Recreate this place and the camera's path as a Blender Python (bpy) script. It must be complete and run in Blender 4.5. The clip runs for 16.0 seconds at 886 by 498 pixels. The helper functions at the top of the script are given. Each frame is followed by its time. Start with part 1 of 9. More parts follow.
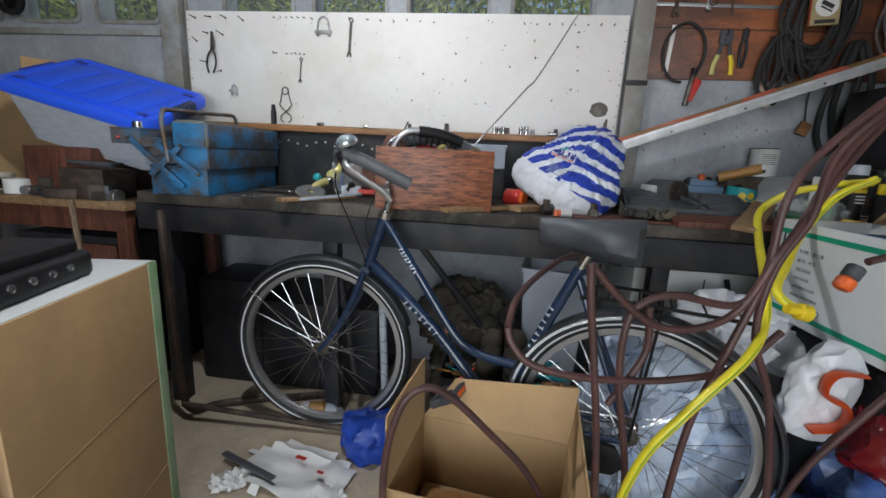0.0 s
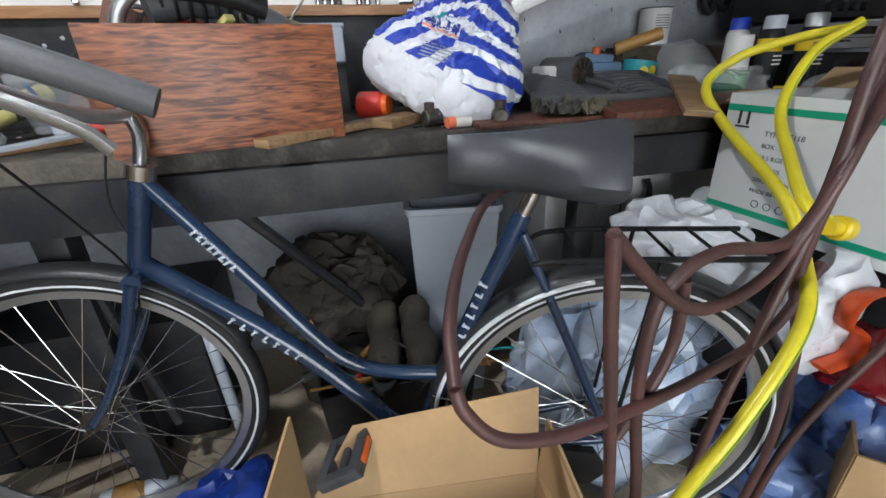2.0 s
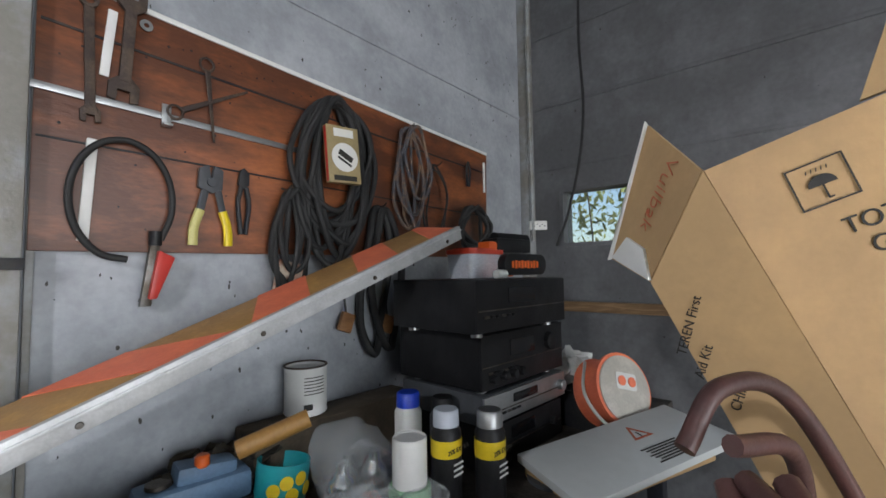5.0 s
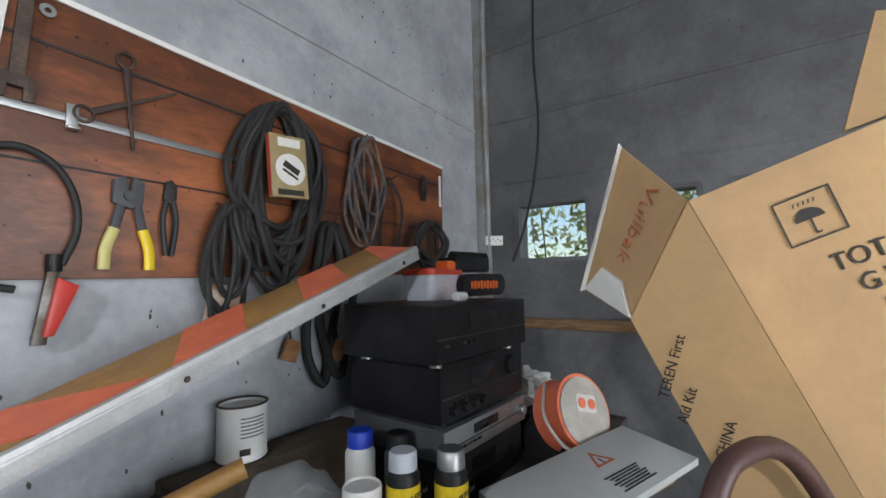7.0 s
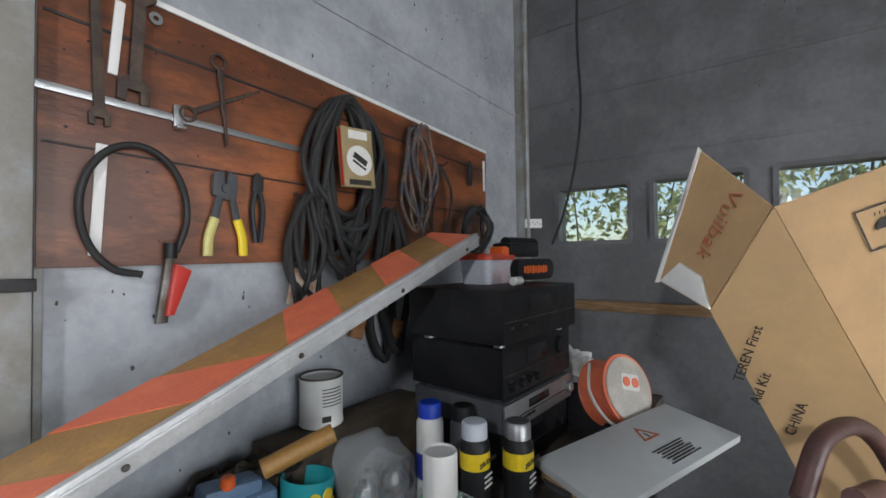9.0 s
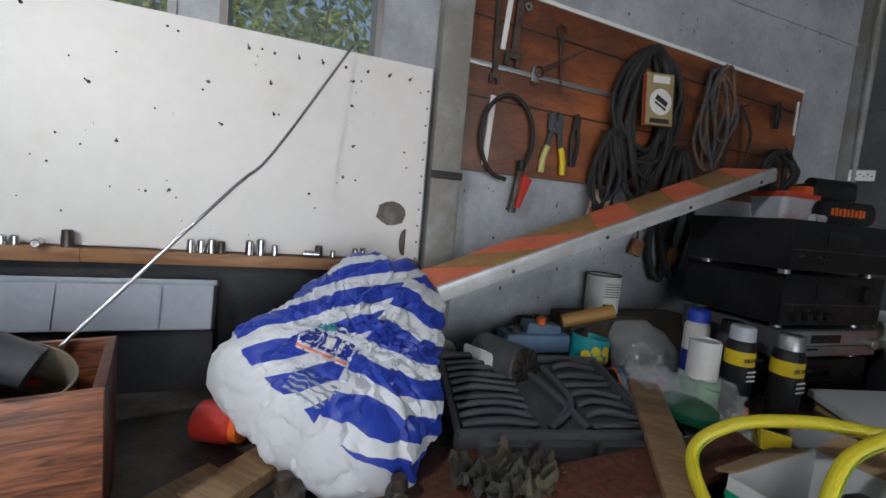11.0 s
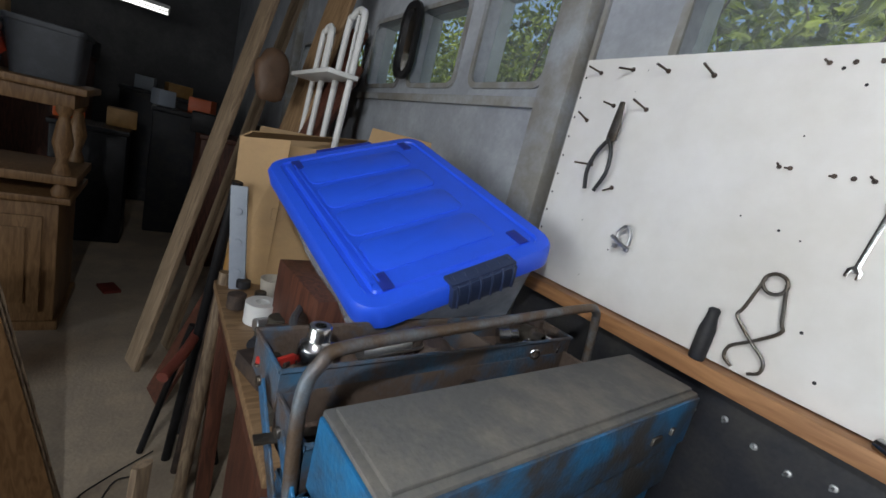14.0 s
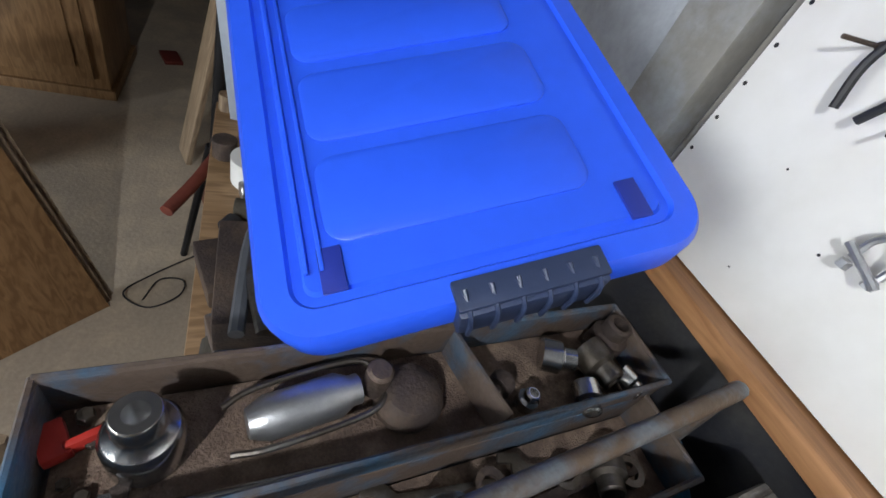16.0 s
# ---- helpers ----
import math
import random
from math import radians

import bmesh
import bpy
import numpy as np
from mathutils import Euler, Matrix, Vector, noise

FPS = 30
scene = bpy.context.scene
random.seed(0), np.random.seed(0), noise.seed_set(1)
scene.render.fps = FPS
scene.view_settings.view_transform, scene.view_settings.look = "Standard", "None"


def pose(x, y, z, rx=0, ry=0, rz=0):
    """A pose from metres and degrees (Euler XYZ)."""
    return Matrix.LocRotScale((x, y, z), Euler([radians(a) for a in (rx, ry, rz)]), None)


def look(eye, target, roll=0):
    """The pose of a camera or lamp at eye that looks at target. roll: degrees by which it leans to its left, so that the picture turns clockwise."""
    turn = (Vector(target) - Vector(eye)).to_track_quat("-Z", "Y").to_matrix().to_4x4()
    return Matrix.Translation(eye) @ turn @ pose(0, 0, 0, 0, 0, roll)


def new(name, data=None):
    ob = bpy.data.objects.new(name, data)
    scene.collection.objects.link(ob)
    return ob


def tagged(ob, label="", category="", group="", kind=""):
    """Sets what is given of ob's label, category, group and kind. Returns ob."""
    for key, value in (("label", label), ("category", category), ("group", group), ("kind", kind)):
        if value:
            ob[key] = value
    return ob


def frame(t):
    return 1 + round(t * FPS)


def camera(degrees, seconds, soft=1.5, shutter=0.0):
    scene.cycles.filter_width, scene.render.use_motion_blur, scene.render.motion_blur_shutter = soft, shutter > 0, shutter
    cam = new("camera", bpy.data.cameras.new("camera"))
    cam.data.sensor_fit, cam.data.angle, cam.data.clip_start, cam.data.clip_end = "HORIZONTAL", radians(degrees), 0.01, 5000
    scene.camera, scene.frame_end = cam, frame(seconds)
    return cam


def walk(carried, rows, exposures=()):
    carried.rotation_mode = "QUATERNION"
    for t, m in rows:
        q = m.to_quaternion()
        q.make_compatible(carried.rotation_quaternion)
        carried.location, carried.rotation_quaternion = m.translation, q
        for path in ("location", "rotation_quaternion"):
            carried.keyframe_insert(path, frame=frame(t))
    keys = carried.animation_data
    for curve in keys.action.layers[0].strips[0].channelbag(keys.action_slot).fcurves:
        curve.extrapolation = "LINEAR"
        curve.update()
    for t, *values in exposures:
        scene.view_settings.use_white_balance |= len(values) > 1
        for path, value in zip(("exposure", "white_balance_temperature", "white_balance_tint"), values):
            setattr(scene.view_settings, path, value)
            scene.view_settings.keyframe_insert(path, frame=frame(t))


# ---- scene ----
cam = camera(92.5, 16.0, soft=1.6)
ROWS = [  # seconds, x, y, z, yaw, pitch, roll
    (0.0, 0.035, -0.065, 1.107, 6.85, -12.56, 2.84),
    (0.5, 0.075, 0.091, 1.109, 3.81, -12.61, 1.30),
    (1.0, 0.125, 0.221, 1.094, 0.68, -14.48, 0.71),
    (1.5, 0.103, 0.354, 1.061, -7.19, -18.93, -0.87),
    (2.0, -0.012, 0.505, 1.059, -13.93, -24.27, -1.86),
    (2.5, -0.043, 0.603, 1.114, -16.64, -19.49, -2.81),
    (3.0, 0.053, 0.649, 1.250, -21.99, -9.09, -2.41),
    (3.5, 0.224, 0.772, 1.350, -27.66, -2.57, -1.19),
    (4.0, 0.340, 0.840, 1.420, -33.41, 1.26, 0.29),
    (4.5, 0.522, 0.946, 1.429, -43.62, 2.20, -1.00),
    (7.0, 0.614, 1.053, 1.464, -55.96, 4.41, -1.18),
    (7.5, 0.617, 1.069, 1.487, -56.76, 3.96, -2.44),
    (8.0, 0.572, 1.123, 1.494, -56.60, 4.35, -2.01),
    (10.5, 0.325, 0.973, 1.419, -34.73, -6.46, 2.64),
    (11.0, 0.197, 0.903, 1.358, -20.70, -5.16, 5.07),
    (11.5, 0.055, 0.883, 1.340, -8.74, -5.51, 5.99),
    (12.0, -0.092, 0.904, 1.364, 2.93, -6.67, 7.57),
    (12.5, -0.231, 0.975, 1.352, 13.27, -8.21, 9.06),
    (13.0, -0.480, 1.062, 1.367, 27.91, -9.81, 10.41),
    (13.5, -0.727, 1.105, 1.408, 43.36, -11.12, 11.47),
    (14.0, -0.796, 1.220, 1.436, 54.43, -11.90, 14.21),
    (14.5, -0.821, 1.281, 1.498, 61.26, -15.40, 18.28),
    (15.0, -0.942, 1.312, 1.496, 61.93, -24.47, 20.04),
    (15.5, -1.072, 1.410, 1.477, 59.91, -35.18, 20.87),
    (16.0, -1.165, 1.489, 1.495, 56.40, -40.38, 24.91),
]
EXPOSURES = [(0.0, -0.1), (1.5, 0.25), (2.5, 0.4), (3.5, 0.0), (4.5, 0.25), (7.0, 0.6), (8.0, 0.65), (10.5, -0.1), (11.5, -0.35), (12.5, -0.55), (13.5, -0.2), (14.5, 0.15), (15.2, 0.45), (16.0, 0.65)]
DOOR_W, TORCH_W = 108.0, 45.0
walk(cam, [(t, pose(x, y, z, 90 + pitch, 0, yaw) @ pose(0, 0, 0, 0, 0, roll)) for t, x, y, z, yaw, pitch, roll in ROWS],
     exposures=EXPOSURES)

# ---- light: sky, sun, daylight in the open garage door, the carried torch ----
world = bpy.data.worlds.new("world")
scene.world = world
world.use_nodes = True
sky = world.node_tree.nodes.new("ShaderNodeTexSky")
sky.sky_type, sky.sun_disc = "NISHITA", False
sky.sun_elevation, sky.sun_rotation = radians(55), radians(200)
back = world.node_tree.nodes["Background"]
world.node_tree.links.new(sky.outputs[0], back.inputs[0])
back.inputs[1].default_value = 0.15


def lamp(name, kind, energy, m, color=(1, 1, 1), **more):
    data = bpy.data.lights.new(name, kind)
    data.energy, data.color = energy, color
    ob = new(name, data)
    ob.matrix_world = m
    return ob


sun = lamp("sun", "SUN", 5.0, look((-2.0, -5.4, 8.2), (0, 0, 0)), (1.0, 0.95, 0.86))
sun.data.angle = radians(0.6)
door_light = lamp("door_daylight", "AREA", DOOR_W, look((0.0, -2.75, 1.25), (0.0, 2.0, 1.0)), (0.9, 0.95, 1.0))
door_light.data.shape, door_light.data.size, door_light.data.size_y = "RECTANGLE", 3.0, 2.0
torch = lamp("torch", "POINT", TORCH_W, pose(-0.55, 0.85, 1.97), (0.93, 0.96, 1.0))
torch.data.shadow_soft_size = 0.03

# ---- materials ----


def mat(name, col, rough=0.6, metal=0.0, var=0.18, scale=5.0, bump=0.15, col2=None, stain=0.45, coat=0.0, stretch=(1, 1, 1), fine=14.0, trans=0.0, island=0.0):
    """A painted, plastic, metal or card surface: two scales of variation in colour, gloss and relief."""
    m = bpy.data.materials.new(name)
    m.use_nodes = True
    n, l = m.node_tree.nodes, m.node_tree.links
    p = n["Principled BSDF"]
    co = n.new("ShaderNodeTexCoord")
    mp = n.new("ShaderNodeMapping")
    mp.inputs["Scale"].default_value = stretch
    l.new(co.outputs["Object"], mp.inputs["Vector"])
    big, small = n.new("ShaderNodeTexNoise"), n.new("ShaderNodeTexNoise")
    big.inputs["Scale"].default_value, big.inputs["Detail"].default_value, big.inputs["Roughness"].default_value = scale, 6, 0.65
    small.inputs["Scale"].default_value, small.inputs["Detail"].default_value = scale * fine, 4
    for tex in (big, small):
        l.new(mp.outputs[0], tex.inputs["Vector"])
    ramp = n.new("ShaderNodeValToRGB")
    ramp.color_ramp.elements[0].position, ramp.color_ramp.elements[1].position = stain, stain + 0.22
    dark = col2 if col2 else tuple(c * (1 - 1.6 * var) for c in col)
    ramp.color_ramp.elements[0].color, ramp.color_ramp.elements[1].color = (*dark, 1), (*col, 1)
    l.new(big.outputs[0], ramp.inputs[0])
    hsv = n.new("ShaderNodeHueSaturation")
    val = n.new("ShaderNodeMapRange")
    val.inputs[3].default_value, val.inputs[4].default_value = 1 - var, 1 + var
    l.new(small.outputs[0], val.inputs[0])
    l.new(val.outputs[0], hsv.inputs["Value"])
    l.new(ramp.outputs[0], hsv.inputs["Color"])
    out = hsv.outputs[0]
    if island:
        geo, h2, mr = n.new("ShaderNodeNewGeometry"), n.new("ShaderNodeHueSaturation"), n.new("ShaderNodeMapRange")
        mr.inputs[3].default_value, mr.inputs[4].default_value = 1 - island, 1 + island
        l.new(geo.outputs["Random Per Island"], mr.inputs[0])
        l.new(mr.outputs[0], h2.inputs["Value"])
        l.new(out, h2.inputs["Color"])
        out = h2.outputs[0]
    l.new(out, p.inputs["Base Color"])
    rr = n.new("ShaderNodeMapRange")
    rr.inputs[3].default_value, rr.inputs[4].default_value = min(1, rough + 0.14), max(0.04, rough - 0.14)
    l.new(big.outputs[0], rr.inputs[0])
    l.new(rr.outputs[0], p.inputs["Roughness"])
    p.inputs["Metallic"].default_value = metal
    p.inputs["Coat Weight"].default_value = coat
    if trans:
        p.inputs["Transmission Weight"].default_value = trans
        p.inputs["IOR"].default_value = 1.2
    if bump:
        b = n.new("ShaderNodeBump")
        b.inputs["Strength"].default_value, b.inputs["Distance"].default_value = bump, 0.004
        l.new(small.outputs[0], b.inputs["Height"])
        l.new(b.outputs[0], p.inputs["Normal"])
    return m


def let_through(m, share):
    """Thin leaves: part of the light passes to the other side."""
    n, l = m.node_tree.nodes, m.node_tree.links
    p = n["Principled BSDF"]
    p.inputs["Specular IOR Level"].default_value = 0.2
    tl, mix = n.new("ShaderNodeBsdfTranslucent"), n.new("ShaderNodeMixShader")
    mix.inputs[0].default_value = share
    l.new(p.inputs["Base Color"].links[0].from_socket, tl.inputs[0])
    l.new(p.outputs[0], mix.inputs[1])
    l.new(tl.outputs[0], mix.inputs[2])
    l.new(mix.outputs[0], n["Material Output"].inputs["Surface"])


def wood(name, light, dark, axis="X", scale=6.0, rough=0.55, rings=9.0, contrast=0.25):
    m = bpy.data.materials.new(name)
    m.use_nodes = True
    n, l = m.node_tree.nodes, m.node_tree.links
    p = n["Principled BSDF"]
    co, mp = n.new("ShaderNodeTexCoord"), n.new("ShaderNodeMapping")
    k = {"X": (0.12, 1, 1), "Y": (1, 0.12, 1), "Z": (1, 1, 0.12)}[axis]
    mp.inputs["Scale"].default_value = k
    l.new(co.outputs["Object"], mp.inputs["Vector"])
    a, b = n.new("ShaderNodeTexNoise"), n.new("ShaderNodeTexNoise")
    a.inputs["Scale"].default_value, a.inputs["Detail"].default_value, a.inputs["Distortion"].default_value = scale * rings, 5, 1.2
    b.inputs["Scale"].default_value, b.inputs["Detail"].default_value = scale * 0.8, 3
    l.new(mp.outputs[0], a.inputs["Vector"])
    l.new(mp.outputs[0], b.inputs["Vector"])
    ramp = n.new("ShaderNodeValToRGB")
    ramp.color_ramp.elements[0].position, ramp.color_ramp.elements[1].position = 0.5 - contrast / 2, 0.5 + contrast / 2
    ramp.color_ramp.elements[0].color, ramp.color_ramp.elements[1].color = (*dark, 1), (*light, 1)
    l.new(a.outputs[0], ramp.inputs[0])
    hsv, mr = n.new("ShaderNodeHueSaturation"), n.new("ShaderNodeMapRange")
    mr.inputs[3].default_value, mr.inputs[4].default_value = 0.65, 1.3
    l.new(b.outputs[0], mr.inputs[0])
    l.new(mr.outputs[0], hsv.inputs["Value"])
    l.new(ramp.outputs[0], hsv.inputs["Color"])
    l.new(hsv.outputs[0], p.inputs["Base Color"])
    p.inputs["Roughness"].default_value = rough
    bp = n.new("ShaderNodeBump")
    bp.inputs["Strength"].default_value, bp.inputs["Distance"].default_value = 0.25, 0.002
    l.new(a.outputs[0], bp.inputs["Height"])
    l.new(bp.outputs[0], p.inputs["Normal"])
    return m


def glassy(name, tint, clear, rough=0.15):
    """A thin see-through sheet: mostly clear, with a film of dust and a gloss."""
    m = bpy.data.materials.new(name)
    m.use_nodes = True
    n, l = m.node_tree.nodes, m.node_tree.links
    p = n["Principled BSDF"]
    p.inputs["Base Color"].default_value, p.inputs["Roughness"].default_value = (*tint, 1), rough
    tr, mix, noise_tex, mr = n.new("ShaderNodeBsdfTransparent"), n.new("ShaderNodeMixShader"), n.new("ShaderNodeTexNoise"), n.new("ShaderNodeMapRange")
    tr.inputs[0].default_value = (*(0.5 + 0.5 * c for c in tint), 1)
    noise_tex.inputs["Scale"].default_value, noise_tex.inputs["Detail"].default_value = 18, 5
    mr.inputs[3].default_value, mr.inputs[4].default_value = clear + 0.12, clear - 0.12
    l.new(noise_tex.outputs[0], mr.inputs[0])
    l.new(mr.outputs[0], mix.inputs[0])
    l.new(p.outputs[0], mix.inputs[1])
    l.new(tr.outputs[0], mix.inputs[2])
    l.new(mix.outputs[0], n["Material Output"].inputs[0])
    return m


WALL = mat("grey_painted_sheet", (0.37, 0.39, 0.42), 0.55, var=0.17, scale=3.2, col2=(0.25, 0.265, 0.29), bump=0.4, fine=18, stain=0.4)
# Darker grey: part of the torch's falloff is put into this colour.
WALL_E = mat("dimmed_grey_sheet", (0.165, 0.17, 0.18), 0.6, var=0.22, scale=2.2, col2=(0.1, 0.102, 0.108), bump=0.25, fine=22)
STEEL = mat("grey_painted_steel", (0.3, 0.32, 0.34), 0.5, var=0.15, scale=6, col2=(0.2, 0.19, 0.17), bump=0.2)
CONC = mat("concrete", (0.56, 0.45, 0.32), 0.85, var=0.2, scale=2.6, col2=(0.4, 0.33, 0.25), bump=0.4, fine=26)
ROOF = mat("dark_roof_sheet", (0.1, 0.1, 0.105), 0.7, var=0.2, scale=2)
BOARD = mat("white_hardboard", (0.71, 0.7, 0.68), 0.48, var=0.05, scale=2.2, col2=(0.62, 0.6, 0.56), stain=0.3, bump=0.06)
BLACK = mat("black_plastic", (0.018, 0.018, 0.02), 0.42, var=0.25, scale=12)
BLACKP = mat("worn_black_paint", (0.02, 0.021, 0.026), 0.48, var=0.3, scale=9, col2=(0.04, 0.038, 0.036), stain=0.34)
RUBBER = mat("black_rubber", (0.02, 0.02, 0.021), 0.7, var=0.2, scale=20)
BENCH = mat("greasy_bench_top", (0.115, 0.1, 0.085), 0.55, var=0.35, scale=5, col2=(0.03, 0.027, 0.024), stain=0.42, bump=0.5, fine=24)
TIMBER = wood("aged_pine", (0.36, 0.18, 0.075), (0.2, 0.09, 0.035), "X", contrast=0.4)
TIMBER_Z = wood("grey_plank", (0.3, 0.22, 0.14), (0.14, 0.095, 0.06), "Z", rings=14)
TIMBER_Y = wood("oak_board", (0.3, 0.19, 0.1), (0.18, 0.105, 0.05), "Y")
LAMINATE = wood("rosewood_laminate", (0.33, 0.115, 0.05), (0.07, 0.022, 0.014), "X", scale=11, rings=11, rough=0.4, contrast=0.3)
PEGWOOD = mat("brown_hardboard", (0.32, 0.1, 0.033), 0.45, var=0.28, scale=4.5, col2=(0.09, 0.03, 0.014), bump=0.2, stretch=(0.5, 1, 1.4), fine=20)
CARD = mat("cardboard", (0.5, 0.32, 0.15), 0.8, var=0.06, scale=3, col2=(0.4, 0.26, 0.13), bump=0.12, fine=30)
CARD_IN = mat("cardboard_inside", (0.4, 0.265, 0.14), 0.85, var=0.08, scale=4, bump=0.15)
WHITE = mat("white_paint", (0.72, 0.72, 0.7), 0.5, var=0.06, scale=4, bump=0.05)
WHITECARD = mat("white_coated_card", (0.6, 0.62, 0.62), 0.55, var=0.05, scale=3, bump=0.05)
GREEN = mat("green_print", (0.0, 0.3, 0.17), 0.5, var=0.1)
TAPEGREEN = mat("scuffed_green_tape", (0.16, 0.33, 0.14), 0.5, var=0.25, scale=14, col2=(0.3, 0.4, 0.25))
BLUELID = mat("blue_polypropylene", (0.025, 0.11, 0.85), 0.34, var=0.05, scale=3, bump=0.05)
BLUETOOL = mat("worn_blue_enamel", (0.015, 0.14, 0.31), 0.42, var=0.28, scale=11, col2=(0.05, 0.045, 0.04), stain=0.39, bump=0.3)
BLUEDIRTY = mat("grimy_blue_enamel", (0.03, 0.1, 0.18), 0.6, var=0.3, scale=10, col2=(0.085, 0.06, 0.045), stain=0.45, bump=0.4)
GRIT = mat("rusty_grit", (0.2, 0.14, 0.1), 0.9, var=0.35, scale=30, col2=(0.09, 0.06, 0.045), bump=0.7)
DUSTYLID = mat("dusty_grey_steel", (0.17, 0.155, 0.13), 0.7, var=0.2, scale=9, col2=(0.1, 0.1, 0.095), bump=0.35)
RUST = mat("rusty_steel", (0.12, 0.085, 0.062), 0.65, 0.5, var=0.3, scale=16, col2=(0.06, 0.045, 0.04), bump=0.4)
IRON = mat("dull_iron", (0.17, 0.165, 0.16), 0.45, 0.85, var=0.2, scale=18, col2=(0.09, 0.075, 0.06))
CHROME = mat("chrome", (0.6, 0.6, 0.6), 0.22, 1.0, var=0.08, scale=10, bump=0.03)
ALU = mat("aluminium", (0.45, 0.46, 0.47), 0.4, 0.9, var=0.1, scale=12)
BIKEBLUE = mat("dark_blue_lacquer", (0.014, 0.035, 0.08), 0.25, var=0.12, scale=9, coat=0.6, bump=0.02)
BIKEGREY = mat("grey_grip_rubber", (0.11, 0.115, 0.125), 0.55, var=0.15, scale=15)
HOSEBROWN = mat("brown_rubber_hose", (0.105, 0.045, 0.04), 0.45, var=0.18, scale=12, col2=(0.065, 0.032, 0.03))
HOSEYEL = mat("yellow_hose", (0.72, 0.62, 0.03), 0.38, var=0.08, scale=9)
ORANGE = mat("orange_plastic", (0.75, 0.13, 0.02), 0.4, var=0.08)
REDOR = mat("faded_orange_paint", (0.88, 0.22, 0.1), 0.5, var=0.12, scale=8, col2=(0.72, 0.17, 0.09))
OCHRE = mat("ochre_paint", (0.36, 0.19, 0.05), 0.5, var=0.2, scale=8)
YELLOW = mat("yellow_plastic", (0.75, 0.55, 0.02), 0.4, var=0.1)
PALEYEL = mat("pale_yellow_plastic", (0.6, 0.55, 0.2), 0.4, var=0.12, scale=12)
RED = mat("red_plastic", (0.5, 0.035, 0.025), 0.4, var=0.12)
BLUE = mat("blue_plastic", (0.02, 0.16, 0.5), 0.4, var=0.1)
NAVY = mat("navy_print", (0.018, 0.035, 0.3), 0.4, var=0.1, bump=0.05)
TEAL = mat("teal_plastic", (0.02, 0.32, 0.36), 0.4, var=0.1)
GREYPL = mat("grey_plastic", (0.32, 0.36, 0.42), 0.5, var=0.08, scale=5)
GREYBIN = mat("light_grey_plastic", (0.46, 0.5, 0.56), 0.5, var=0.06, scale=4)
DKGREY = mat("dark_grey_plastic", (0.085, 0.09, 0.1), 0.42, var=0.15, scale=9)
DARKFAB = mat("dark_cloth", (0.022, 0.02, 0.017), 0.9, var=0.3, scale=10, col2=(0.05, 0.042, 0.03), bump=0.5)
INK = mat("black_ink", (0.02, 0.018, 0.016), 0.7, var=0.1)
REDINK = mat("red_marker", (0.55, 0.13, 0.06), 0.7, var=0.1)
PAPER = mat("paper", (0.7, 0.7, 0.68), 0.75, var=0.05, scale=6, bump=0.05)
BAGWHITE = mat("white_polythene", (0.68, 0.7, 0.74), 0.3, var=0.07, scale=6, bump=0.2)
BAGBLUE = mat("blue_polythene", (0.03, 0.11, 0.42), 0.22, var=0.2, scale=6, col2=(0.16, 0.24, 0.45), bump=0.3)
BAGLTBLUE = mat("pale_blue_polythene", (0.28, 0.38, 0.55), 0.28, var=0.15, scale=5, col2=(0.45, 0.52, 0.62), bump=0.3)
MAHOG = wood("dark_red_wood", (0.13, 0.045, 0.025), (0.06, 0.02, 0.012), "Z")
CABWOOD = wood("honey_oak", (0.3, 0.17, 0.075), (0.19, 0.1, 0.04), "Z", rough=0.5)
LEAF = mat("leaves", (0.34, 0.4, 0.07), 0.7, var=0.35, scale=2, col2=(0.1, 0.14, 0.03), bump=0, island=0.75)
let_through(LEAF, 0.45)
DRYLEAF = mat("pale_dry_leaves", (0.5, 0.5, 0.25), 0.75, var=0.3, scale=2, col2=(0.24, 0.28, 0.1), bump=0, island=0.6)
let_through(DRYLEAF, 0.45)
BARK = mat("bark", (0.09, 0.07, 0.05), 0.9, var=0.3, scale=12, bump=0.6)
GRASS = mat("rough_ground", (0.1, 0.12, 0.05), 0.95, var=0.3, scale=2, col2=(0.12, 0.09, 0.06), bump=0.6)
PANE = glassy("dusty_window_pane", (0.72, 0.78, 0.76), 0.93)
CLEARPL = glassy("clear_plastic", (0.66, 0.7, 0.76), 0.55, 0.2)
CLEARBAG = glassy("clear_polythene", (0.75, 0.78, 0.8), 0.8, 0.12)

for m_ in (BLACKP, BLACK, BENCH, DKGREY):
    m_.node_tree.nodes["Principled BSDF"].inputs["Specular IOR Level"].default_value = 0.22
PLANK = wood("weathered_plank", (0.34, 0.25, 0.16), (0.16, 0.11, 0.07), "Y", scale=5, rings=10, contrast=0.4)

# ---- mesh helpers ----


def box(sx, sy, sz, at=(0, 0, 0), rot=(0, 0, 0), bev=0.004, seg=2):
    bm = bmesh.new()
    bmesh.ops.create_cube(bm, size=1.0)
    bmesh.ops.scale(bm, vec=(sx, sy, sz), verts=bm.verts)
    if bev:
        bmesh.ops.bevel(bm, geom=bm.edges[:], offset=min(bev, 0.45 * min(sx, sy, sz)), segments=seg, profile=0.6, affect="EDGES")
    bmesh.ops.transform(bm, matrix=pose(*at, *rot), verts=bm.verts)
    return bm


